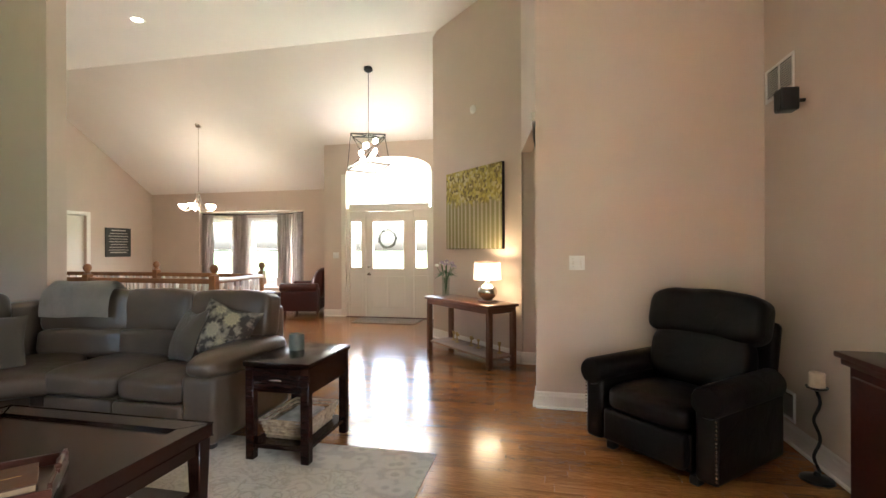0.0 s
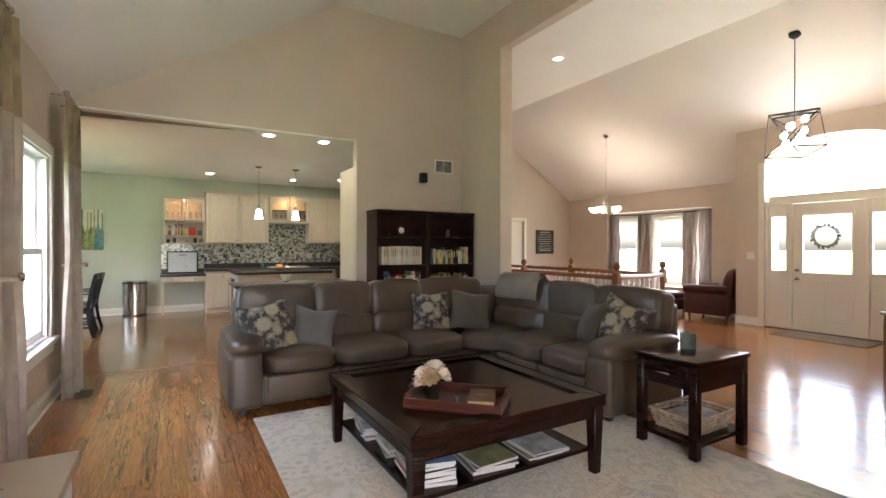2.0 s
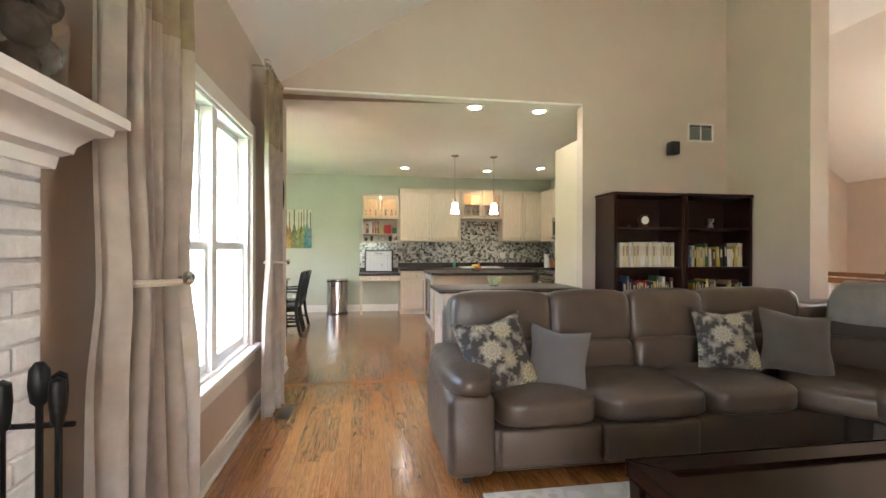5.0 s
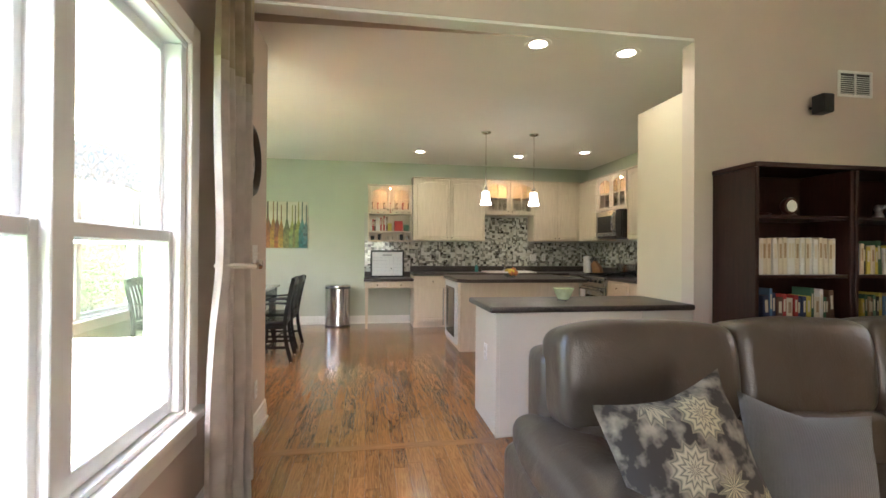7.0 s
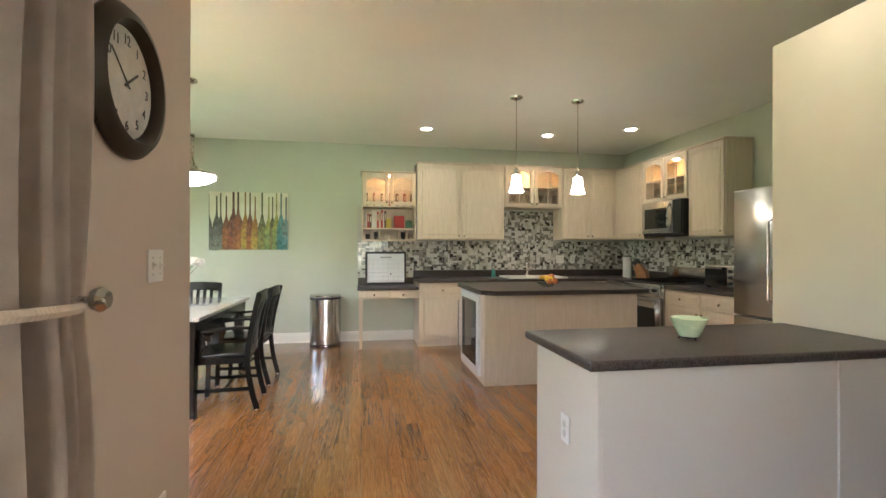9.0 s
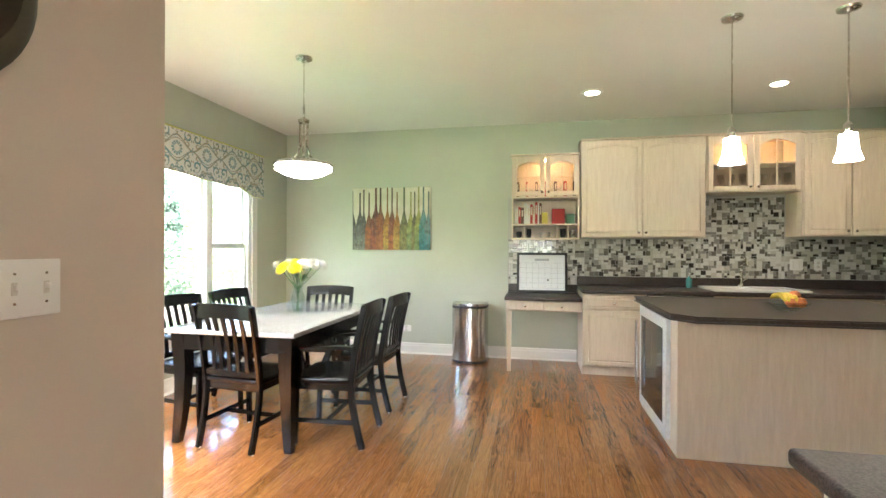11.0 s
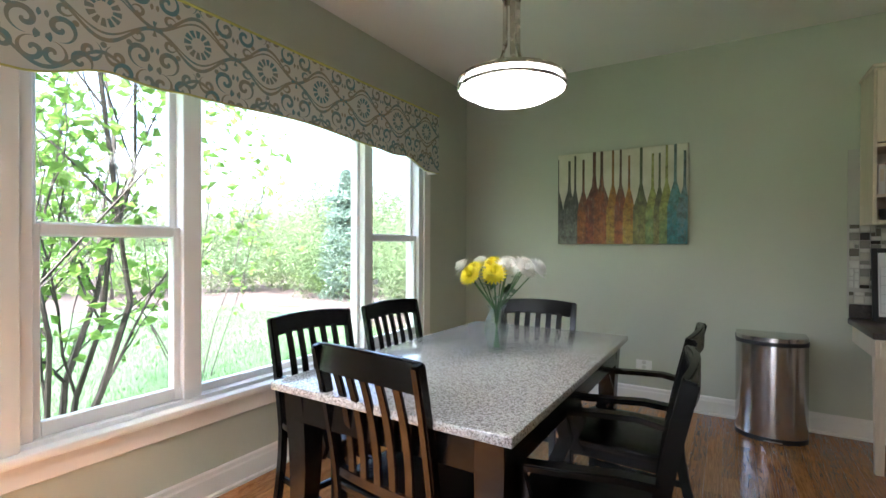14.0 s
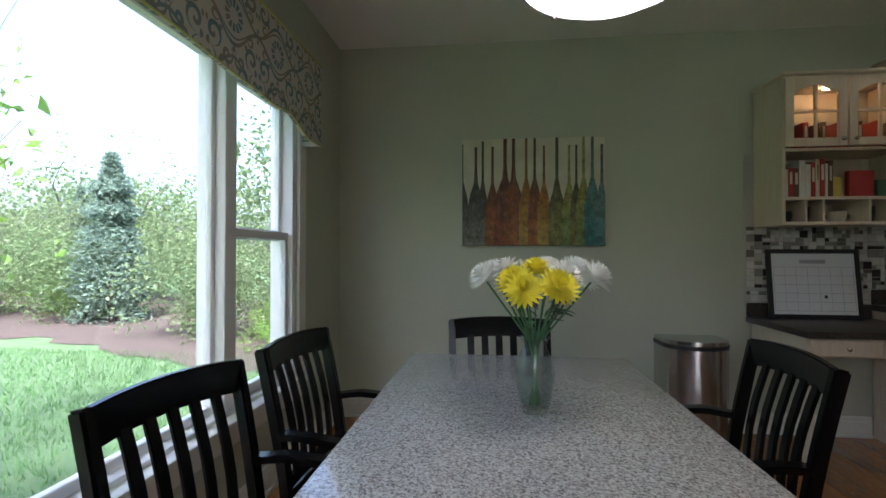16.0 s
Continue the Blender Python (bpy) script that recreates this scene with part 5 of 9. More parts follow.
# floor register
def register(m, l=0.30, w=0.11, label="brown slotted floor vent set in the oak boards"):
    r = thing("floor_vent", label, "vent", m)
    part("plate", box(-l / 2, -w / 2, 0.0, l / 2, w / 2, 0.005, 0.002, 1), plain("bronze_%d" % len(MATS), (0.10, 0.055, 0.03), 0.5, 0.3), r)
    for i in range(12):
        x = -l / 2 + 0.03 + i * (l - 0.06) / 11
        part("slot", box(x - 0.005, -w / 2 + 0.015, 0.0045, x + 0.005, w / 2 - 0.015, 0.0056), BLACKPL, r, smooth=False)


register(pose(-4.25, -0.72, 0.0))
register(pose(-6.72, -2.92, 0.0), 0.32, 0.10)

# wall clock
ck_ = thing("wall_clock", "round wall clock with a wide bronze frame and cream dial", "clock", pose(-5.07, YS, 1.80))
part("frame", lathe([(0.172, 0), (0.235, 0.004), (0.238, 0.02), (0.215, 0.045), (0.19, 0.05), (0.178, 0.035), (0.172, 0.012)], 48), plain("bronze_frame", (0.045, 0.032, 0.02), 0.4, 0.4), ck_, "aged bronze rim", at=pose(0, 0, 0, -90))
dial = part("dial", lathe([(0, 0), (0.18, 0), (0.18, 0.012), (0, 0.012)], 48), plain("cream_dial", (0.55, 0.52, 0.46), 0.6), ck_, "cream dial", at=pose(0, 0, 0, -90))
for a in range(12):
    cu = bpy.data.curves.new("digit", "FONT")
    cu.body, cu.size, cu.align_x, cu.align_y, cu.extrude = str(a or 12), 0.045, "CENTER", "CENTER", 0.0006
    cu.materials.append(BLACKPL)
    o = new("numeral", cu)
    o.parent = ck_
    th = radians(a * 30)
    o.matrix_basis = pose(-0.135 * math.sin(th), 0.0132, 0.135 * math.cos(th), 90, 0, 180)
for l, a, w in ((0.085, 305, 0.008), (0.125, 50, 0.005)):
    part("clock_hand", box(-w / 2, 0.014, -0.02, w / 2, 0.016, l), BLACKPL, ck_, at=pose(0, 0, 0, 0, a, 0))

# ---- recliner, cabinet and candle stand ----
RCM = pose(1.55, 3.42, 0, 0, 0, -46) @ Matrix.Scale(0.935, 4)     # local -y faces the room
rc = thing("recliner", "black leather recliner with rolled arms and brass nail trim", "armchair", RCM)
part("base", box(-0.30, -0.36, 0.06, 0.30, 0.40, 0.30, 0.03, 3), DARKLEATHER, rc)
part("seat_cushion", soft(0.62, 0.62, 0.20, 0.5, 10, 0.006, 3, m=pose(0, -0.14, 0.28)), DARKLEATHER, rc, sharp=60)
part("footrest", box(-0.29, -0.44, 0.09, 0.29, -0.36, 0.31, 0.03, 3), DARKLEATHER, rc)
bm = soft(0.70, 0.24, 0.42, 0.4, 10, 0.008, 7, m=pose(0, 0.22, 0.42, -12), power=4.5)
soft(0.82, 0.27, 0.36, 0.3, 12, 0.010, 8, bm=bm, m=pose(0, 0.30, 0.74, -14), power=5.0)
part("backrest", bm, DARKLEATHER, rc, sharp=60)
part("back_shell", box(-0.37, 0.28, 0.25, 0.37, 0.38, 1.0, 0.04, 3), DARKLEATHER, rc, at=pose(0, 0.07, -0.02, -12))
for s in (-1, 1):
    bm = box(s * 0.40 - 0.07, -0.40, 0.06, s * 0.40 + 0.07, 0.40, 0.52, 0.03, 3)
    tmp = lathe([(0.0, -0.43), (0.085, -0.42), (0.095, -0.40), (0.095, 0.34), (0.07, 0.38), (0, 0.38)], 20)
    tmp.transform(Matrix.Translation((s * 0.41, 0, 0.53)) @ Matrix.Rotation(radians(-90), 4, "X"))
    merge(bm, tmp)
    a_ = part("armrest", bm, DARKLEATHER, rc)
    for i in range(16):
        part("nail_head", lathe([(0, 0), (0.007, 0), (0.005, 0.004), (0, 0.005)], 8), NICKEL, a_, at=pose(s * 0.46, -0.402, 0.10 + i * 0.024, 90))
for sx in (-1, 1):
    part("foot", box(sx * 0.3 - 0.03, -0.35, 0, sx * 0.3 + 0.03, -0.28, 0.06, 0.008, 1), FOOT, rc)
    part("foot", box(sx * 0.3 - 0.03, 0.28, 0, sx * 0.3 + 0.03, 0.35, 0.06, 0.008, 1), FOOT, rc)
mc = thing("media_cabinet", "dark mahogany media cabinet with a moulded top", "cabinet", pose(2.32, 2.83, 0, 0, 0, 180))
part("body", box(0.0, 0.02, 0.0, 0.165, 1.50, 0.74, 0.006, 1), MAHOG, mc)
part("top", box(0.0, -0.03, 0.775, 0.21, 1.56, 0.805, 0.008, 2), MAHOG, mc)
part("moulding", box(0.0, -0.012, 0.74, 0.19, 1.535, 0.775, 0.010, 2), MAHOG, mc)
for y0 in (0.06, 0.78):
    d_ = part("door", box(0.165, y0, 0.06, 0.183, y0 + 0.68, 0.70, 0.005, 1), MAHOG, mc)
    part("knob", lathe([(0, 0), (0.012, 0.004), (0.014, 0.016), (0, 0.022)], 12), NICKEL, d_, at=pose(0.183, y0 + (0.62 if y0 < 0.5 else 0.06), 0.4, 0, 90))
cs = thing("candle_stand", "twisted iron floor candlestick with a cream candle", "candlestick", pose(2.21, 3.2, 0))
part("base", lathe([(0, 0), (0.085, 0), (0.08, 0.012), (0.02, 0.03), (0.012, 0.05)], 20), IRON, cs)
part("stem", tube([(0.014 * math.cos(z * 30), 0.014 * math.sin(z * 30), 0.04 + z) for z in [k * 0.02 for k in range(25)]], 0.009, 6), IRON, cs)
part("pan", lathe([(0.0, 0.50), (0.05, 0.52), (0.055, 0.53), (0, 0.53)], 18), IRON, cs)
part("candle", lathe([(0, 0.53), (0.04, 0.53), (0.04, 0.60), (0.035, 0.61), (0, 0.605)], 18), plain("cream_wax", (0.55, 0.47, 0.36), 0.5), cs, "cream pillar candle")

# ---- kitchen ----
CG = "kitchen cabinets"


def arch_panel(w, h, d, arch=0.035, inset=0.06):
    """A raised centre panel with an arched head, drawn in x, z from its own corner."""
    x0, x1, z0, z1 = inset, w - inset, inset, h - inset
    pts = [(x0, z0), (x1, z0), (x1, z1 - arch)]
    for i in range(1, 9):
        u = i / 9
        pts.append((x1 + (x0 - x1) * u, z1 - arch + arch * math.sin(u * math.pi)))
    pts.append((x0, z1 - arch))
    return pts


KNOB = lathe([(0, 0), (0.006, 0.0), (0.006, 0.008), (0.013, 0.012), (0.013, 0.018), (0.008, 0.022), (0, 0.022)], 12)
KNOBME = mesh_of(KNOB, NICKEL)
CGLASS = glass("cabinet_glass")


def knob(parent, x, y, z):
    o = new("knob", KNOBME)
    o.parent = parent
    o.matrix_basis = pose(x, y, z, 90)
    return o


def door(parent, x, z, w, h, arch=0.0, glazed=False, hand=1, name="door"):
    """A cabinet door at local x, z; its front looks along local -y from y = 0."""
    if glazed:
        bm = bmesh.new()
        s = 0.05
        for a, b, c, d in ((x, x + s, z, z + h), (x + w - s, x + w, z, z + h), (x + s, x + w - s, z, z + s)):
            box(a, -0.02, c, b, 0, d, 0.003, 1, bm)
        xa, xb = x + s, x + w - s
        pts = [(xb, z + h), (xa, z + h)]
        for i in range(0, 9):
            u = i / 8
            pts.append((xa + (xb - xa) * u, z + h - s - 0.05 + 0.05 * math.sin(u * math.pi)))
        prism(pts, 0.02, bm, Matrix.Translation((0, -0.02, 0)))
        box((xa + xb) / 2 - 0.008, -0.018, z + s, (xa + xb) / 2 + 0.008, -0.004, z + h - s, bm=bm)
        box(xa, -0.018, z + h * 0.5 - 0.008, xb, -0.004, z + h * 0.5 + 0.008, bm=bm)
        d_ = part(name, bm, CREAM, parent, "arched glazed door with four lights")
        g = part("glass_pane", box(xa, -0.009, z + s, xb, -0.006, z + h - 0.02), CGLASS, d_, smooth=False)
        g.visible_shadow = False
    else:
        bm = box(x, -0.02, z, x + w, 0, z + h, 0.004, 1)
        i = 0.055 if w > 0.3 else 0.045
        if h < 0.2:
            i = 0.03
        # a routed groove, then the raised field
        pts = arch_panel(w, h, 0, arch, i)
        tmp = prism(pts, 0.006)
        bmesh.ops.bevel(tmp, geom=[e for e in tmp.edges if all(v.co.y < 0.001 for v in e.verts)], offset=0.0055, segments=1, affect="EDGES")
        tmp.transform(Matrix.Translation((x, -0.0255, z)))
        raised = tmp
        pts2 = arch_panel(w, h, 0, arch, i - 0.012)
        rim = [(p[0], p[1]) for p in pts2]
        d_ = part(name, bm, CREAM, parent)
        part("raised_field", raised, CREAM, d_)
        gro = bmesh.new()
        tmp = [Vector((x + p[0], -0.0205, z + p[1])) for p in rim]
        tube(tmp, 0.0035, 4, gro, True)
        part("moulding", gro, CREAM, d_)
    if hand:
        knob(d_, x + (0.03 if hand < 0 else w - 0.03), -0.02, z + (0.04 if h > 0.25 and z > 1.2 else (h / 2 if h < 0.25 else h - 0.06)))
    return d_


def unit(m, w, d, z0, z1, doors, label, glazed=False, arch=0.035, drawer=0.0, name="wall_cabinet", toe=0.0):
    """A cabinet: local x along its front, front at y = 0, body behind it at +y."""
    c = thing(name, label, "cabinet", m, CG)
    if glazed:
        bm = bmesh.new()
        box(0, 0.0, z0, 0.018, d, z1, bm=bm), box(w - 0.018, 0.0, z0, w, d, z1, bm=bm)
        box(0.018, 0.0, z0, w - 0.018, d, z0 + 0.018, bm=bm), box(0.018, 0.0, z1 - 0.018, w - 0.018, d, z1, bm=bm)
        box(0.018, d - 0.01, z0 + 0.018, w - 0.018, d, z1 - 0.018, bm=bm)
        part("body", bm, CREAM, c)
        part("shelf", box(0.018, 0.03, (z0 + z1) / 2 - 0.006, w - 0.018, d - 0.01, (z0 + z1) / 2 + 0.006), CREAM, c)
    else:
        part("body", box(0, 0.0, z0 + toe, w, d, z1, 0.002, 1), CREAM, c)
        if toe:
            part("toe_kick", box(0.0, 0.07, 0, w, d, toe), CREAM, c)
    if z0 > 1:
        part("crown_lip", box(-0.008, -0.026, z1, w + 0.008, d, z1 + 0.018, 0.004, 1), CREAM, c)
    n = doors
    gap = 0.012
    ww = (w - gap * (n + 1)) / n if n else 0
    zt = z1 - (drawer + 0.02 if drawer else 0.012)
    for i in range(n):
        hand = (1 if i % 2 == 0 else -1) if n > 1 else 1
        door(c, gap + i * (ww + gap), z0 + toe + 0.012, ww, zt - z0 - toe - 0.012, arch, glazed, hand)
        if drawer:
            door(c, gap + i * (ww + gap), zt + 0.008, ww, drawer - 0.012, 0, False, 0, "drawer")
            knob(c, gap + i * (ww + gap) + ww / 2, -0.0255, zt + drawer / 2)
    return c


WM = lambda y, x=-9.76: pose(x, y, 0, 0, 0, 90)      # fronts look along +x; local x runs along +y
hut = thing("desk_hutch", "cream desk hutch with glazed doors, bookshelf and pigeonholes", "cabinet", WM(-0.20), CG)
hw_, hd_ = 0.73, 0.32
for b in ((0, 0, 1.40, 0.018, hd_, 2.32), (hw_ - 0.018, 0, 1.40, hw_, hd_, 2.32), (0.018, 0, 1.40, hw_ - 0.018, hd_, 1.42), (0.018, 0, 1.555, hw_ - 0.018, hd_, 1.573), (0.018, 0, 1.855, hw_ - 0.018, hd_, 1.873), (0.018, 0, 2.30, hw_ - 0.018, hd_, 2.32), (0.018, hd_ - 0.01, 1.42, hw_ - 0.018, hd_, 2.30)):
    part("panel", box(*b), CREAM, hut)
for x in (0.14, 0.24, 0.50, 0.61):
    part("divider", box(x - 0.006, 0.005, 1.42, x + 0.006, hd_ - 0.01, 1.555), CREAM, hut)
part("crown_lip", box(-0.012, -0.03, 2.32, hw_ + 0.002, hd_, 2.34, 0.005, 1), CREAM, hut)
door(hut, 0.01, 1.88, 0.35, 0.425, 0, True, 1)
door(hut, 0.37, 1.88, 0.35, 0.425, 0, True, -1)
unit(WM(0.545), 1.235, 0.32, 1.42, 2.465, 2, "cream maple wall cabinet with two arched panel doors")
unit(WM(1.785), 0.865, 0.32, 1.88, 2.465, 2, "cream wall cabinet with two glazed arched doors over the sink", True)
unit(WM(2.655), 0.84, 0.32, 1.43, 2.455, 2, "cream maple wall cabinet with two arched panel doors")
NM = lambda x, y=3.50: pose(x, y, 0, 0, 0, 0)        # fronts look along -y
unit(NM(-9.755), 0.68, 0.32, 1.43, 2.44, 1, "cream maple corner wall cabinet")
unit(NM(-9.07), 0.86, 0.32, 1.88, 2.44, 2, "cream wall cabinet with two glazed doors over the microwave", True)
unit(NM(-8.205), 0.545, 0.32, 1.43, 2.44, 1, "cream maple wall cabinet beside the refrigerator")
unit(WM(0.54, -9.48), 0.61, 0.60, 0, 0.845, 1, "cream base cabinet with a drawer over a panel door", False, 0, 0.15, "base_cabinet", 0.10)
unit(WM(1.77, -9.48), 0.88, 0.60, 0, 0.845, 2, "cream sink base cabinet", False, 0, 0.15, "base_cabinet", 0.10)
unit(WM(2.655, -9.48), 0.55, 0.60, 0, 0.845, 1, "cream base cabinet with a drawer", False, 0, 0.15, "base_cabinet", 0.10)
unit(NM(-8.205, 3.20), 1.12, 0.62, 0, 0.845, 2, "cream base cabinet beside the range", False, 0, 0.15, "base_cabinet", 0.10)
# dishwasher
dw = thing("dishwasher", "stainless dishwasher under the counter", "dishwasher", WM(1.155, -9.48))
part("body", box(0.0, 0.0, 0.10, 0.61, 0.58, 0.845, 0.002, 1), BLACKPL, dw)
part("front", box(0.005, -0.025, 0.12, 0.605, 0, 0.70, 0.006, 2), STEEL, dw)
part("control_strip", box(0.005, -0.025, 0.71, 0.605, 0, 0.84, 0.006, 2), STEEL, dw)
part("handle", tube([(0.06, -0.055, 0.68), (0.55, -0.055, 0.68)], 0.010, 8), STEEL, dw)
# desk
dk = thing("kitchen_desk", "cream kitchen desk with a dark counter top and two small drawers", "desk", WM(-0.25, -9.48))
part("desktop", box(-0.005, -0.03, 0.755, 0.785, 0.60, 0.793, 0.006, 2), COUNTER, dk, "dark brown counter slab")
part("apron", box(0.01, 0.0, 0.645, 0.785, 0.55, 0.754, 0.003, 1), CREAM, dk)
for x0 in (0.03, 0.40):
    d_ = part("drawer", box(x0, -0.018, 0.655, x0 + 0.36, 0, 0.745, 0.005, 1), CREAM, dk)
    knob(d_, x0 + 0.18, -0.018, 0.70)
bm = bmesh.new()
bmesh.ops.create_cube(bm, size=1)
for v in bm.verts:
    s = 0.018 if v.co.z < 0 else 0.028
    v.co = Vector((0.04 + v.co.x * 2 * s, 0.04 + v.co.y * 2 * s, 0 if v.co.z < 0 else 0.645))
part("leg", bm, CREAM, dk)
bm = bmesh.new()
# counters
def slab(name, label, bm):
    return solid(name, bm, COUNTER, label, "countertop")


bm = box(-10.085, 0.53, 0.845, -9.445, 3.83 - 0.005, 0.885, 0.006, 2)
box(-9.445, 3.165, 0.845, -8.985, 3.825, 0.885, 0.006, 2, bm)
box(-10.085, 0.53, 0.885, -10.065, 3.82, 0.985, 0.004, 1, bm)
box(-10.06, 3.805, 0.885, -8.985, 3.825, 0.985, 0.004, 1, bm)
slab("countertop", "dark brown speckled kitchen countertop along the wall", bm)
bm = box(-8.205, 3.165, 0.845, -7.085, 3.825, 0.885, 0.006, 2)
box(-8.205, 3.805, 0.885, -7.085, 3.825, 0.985, 0.004, 1, bm)
slab("countertop", "dark brown speckled countertop beside the range", bm)
bm = box(-10.085, -0.25, 0.794, -10.065, 0.53, 0.885, 0.004, 1)
slab("desk_backsplash", "dark brown upstand behind the desk", bm)
# sink, faucet
sk = thing("sink", "white drop-in kitchen sink", "sink", pose(-9.75, 2.20, 0.885))
bm = bmesh.new()
for a in ((-0.26, -0.42, 0.26, -0.38), (-0.26, 0.38, 0.26, 0.42), (-0.26, -0.38, -0.19, 0.38), (0.21, -0.38, 0.26, 0.38), (-0.19, -0.02, 0.21, 0.02)):
    box(a[0], a[1], 0.0005, a[2], a[3], 0.022, 0.008, 2, bm)
part("rim", bm, WHITEPL, sk)
part("basin", box(-0.19, -0.38, 0.0005, 0.21, 0.38, 0.003), WHITEPL, sk)
fc = thing("faucet", "satin nickel gooseneck kitchen faucet", "faucet", pose(-9.98, 2.20, 0.906))
part("spout", tube([(0, 0, 0), (0, 0, 0.20), (0.02, 0, 0.27), (0.07, 0, 0.30), (0.13, 0, 0.28), (0.15, 0, 0.22)], 0.013, 10), NICKEL, fc)
part("base", lathe([(0.028, 0), (0.028, 0.015), (0.016, 0.03)], 16), NICKEL, fc)
part("lever", tube([(0, 0.0, 0.05), (0.0, 0.06, 0.09)], 0.007, 8), NICKEL, fc)
sb = thing("soap_bottle", "teal pump soap bottle beside the sink", "soap bottle", pose(-9.95, 1.68, 0.8855))
part("bottle", lathe([(0, 0), (0.028, 0), (0.03, 0.01), (0.03, 0.09), (0.012, 0.11), (0.012, 0.12), (0, 0.12)], 16), plain("teal_soap", (0.06, 0.28, 0.25), 0.3), sb)
part("pump", tube([(0, 0, 0.12), (0, 0, 0.15), (0.03, 0, 0.152)], 0.005, 6), WHITEPL, sb)

# range and microwave
rg = thing("range", "stainless gas range with black cooktop and oven door", "stove", pose(-8.975, 3.17, 0))
part("body", box(0, 0.0, 0.03, 0.76, 0.64, 0.88, 0.004, 1), STEEL, rg)
ov = part("oven_door", box(0.01, -0.03, 0.24, 0.75, 0, 0.72, 0.01, 2), STEEL, rg)
part("oven_window", box(0.10, -0.033, 0.32, 0.66, -0.028, 0.60, 0.002, 1), plain("black_oven_glass", (0.008, 0.008, 0.009), 0.08), ov)
part("handle", tube([(0.05, -0.075, 0.68), (0.71, -0.075, 0.68)], 0.012, 8), STEEL, ov)
part("drawer", box(0.01, -0.028, 0.06, 0.75, 0, 0.225, 0.008, 2), STEEL, rg)
part("control_panel", box(0.0, -0.035, 0.74, 0.76, 0.0, 0.875, 0.012, 2), STEEL, rg)
for i in range(5):
    part("knob", lathe([(0, 0), (0.022, 0), (0.018, 0.028), (0, 0.03)], 14), BLACKPL, rg, at=pose(0.10 + i * 0.14, -0.035, 0.81, 90))
part("cooktop", box(0.01, 0.01, 0.88, 0.75, 0.62, 0.895, 0.004, 1), BLACKPL, rg)
for x in (0.05, 0.28, 0.51):
    bm = bmesh.new()
    for k in range(4):
        box(x + 0.01 + k * 0.055, 0.05, 0.905, x + 0.02 + k * 0.055, 0.58, 0.918, bm=bm)
    for y in (0.06, 0.31, 0.57):
        box(x, y, 0.895, x + 0.195, y + 0.012, 0.912, bm=bm)
    part("grate", bm, IRON, rg)
part("backguard", box(0.0, 0.585, 0.88, 0.76, 0.64, 1.07, 0.01, 2), STEEL, rg)
tw = solid("dish_towel", box(-8.86, 3.085, 0.42, -8.70, 3.10, 0.69, 0.006, 2), fabric("white_towel", (0.62, 0.60, 0.55)), "white dish towel hung on the oven handle", "towel")
mwv = thing("microwave", "stainless over-the-range microwave with a black window", "microwave", pose(-8.975, 3.43, 1.455))
part("body", box(0, 0.0, 0, 0.76, 0.39, 0.42, 0.005, 1), BLACKPL, mwv)
d_ = part("door", box(0.0, -0.025, 0.03, 0.60, 0, 0.42, 0.008, 2), STEEL, mwv)
part("window", box(0.06, -0.028, 0.09, 0.50, -0.024, 0.34, 0.002, 1), plain("black_glass", (0.008, 0.008, 0.009), 0.08), d_)
part("handle", tube([(0.56, -0.03, 0.07), (0.565, -0.065, 0.12), (0.565, -0.07, 0.22), (0.565, -0.065, 0.32), (0.56, -0.03, 0.38)], 0.012, 8), STEEL, d_)
part("keypad", box(0.605, -0.022, 0.03, 0.755, 0, 0.42, 0.006, 1), BLACKPL, mwv)
fr = thing("refrigerator", "stainless refrigerator with long handles", "refrigerator", pose(-7.06, 3.05, 0))
FRG = plain("grey_fridge_side", (0.30, 0.33, 0.33), 0.4, 0.3)
part("body", box(0, 0.05, 0.02, 0.91, 0.76, 1.80, 0.008, 2), FRG, fr)
for x0, x1, z0, z1 in ((0, 0.45, 0.72, 1.80), (0.46, 0.91, 0.72, 1.80), (0, 0.91, 0.03, 0.71)):
    d_ = part("door", box(x0 + 0.002, -0.01, z0, x1 - 0.002, 0.048, z1, 0.014, 3), STEEL, fr)
    if z1 > 1:
        xx = 0.41 if x0 == 0 else 0.50
        part("handle", tube([(xx, -0.01, 0.85), (xx, -0.06, 0.88), (xx, -0.06, 1.50), (xx, -0.01, 1.53)], 0.012, 8), STEEL, d_)
part("magnet_note", box(-0.003, 0.12, 1.55, 0.0, 0.26, 1.70), WHITEPL, fr, "white paper held on the side")
# counter items
to = thing("toaster_oven", "stainless countertop toaster oven", "toaster oven", pose(-7.85, 3.40, 0.886))
part("body", box(0, 0, 0.015, 0.42, 0.30, 0.24, 0.015, 2), STEEL, to)
d_ = part("door", box(0.02, -0.012, 0.03, 0.31, 0, 0.22, 0.006, 1), plain("smoked_glass", (0.012, 0.012, 0.012), 0.1), to)
part("handle", tube([(0.05, -0.035, 0.205), (0.28, -0.035, 0.205)], 0.007, 8), STEEL, d_)
for z in (0.06, 0.12, 0.18):
    part("dial", lathe([(0, 0), (0.018, 0), (0.015, 0.02), (0, 0.02)], 12), BLACKPL, to, at=pose(0.365, 0.0, z, 90))
for x in (0.03, 0.39):
    part("foot", box(x - 0.015, 0.02, 0, x + 0.015, 0.05, 0.016), BLACKPL, to)
pt = thing("paper_towel_holder", "white paper towel roll on a stand", "paper towels", pose(-9.50, 3.52, 0.886))
part("base", lathe([(0, 0), (0.075, 0), (0.075, 0.01), (0, 0.012)], 20), NICKEL, pt)
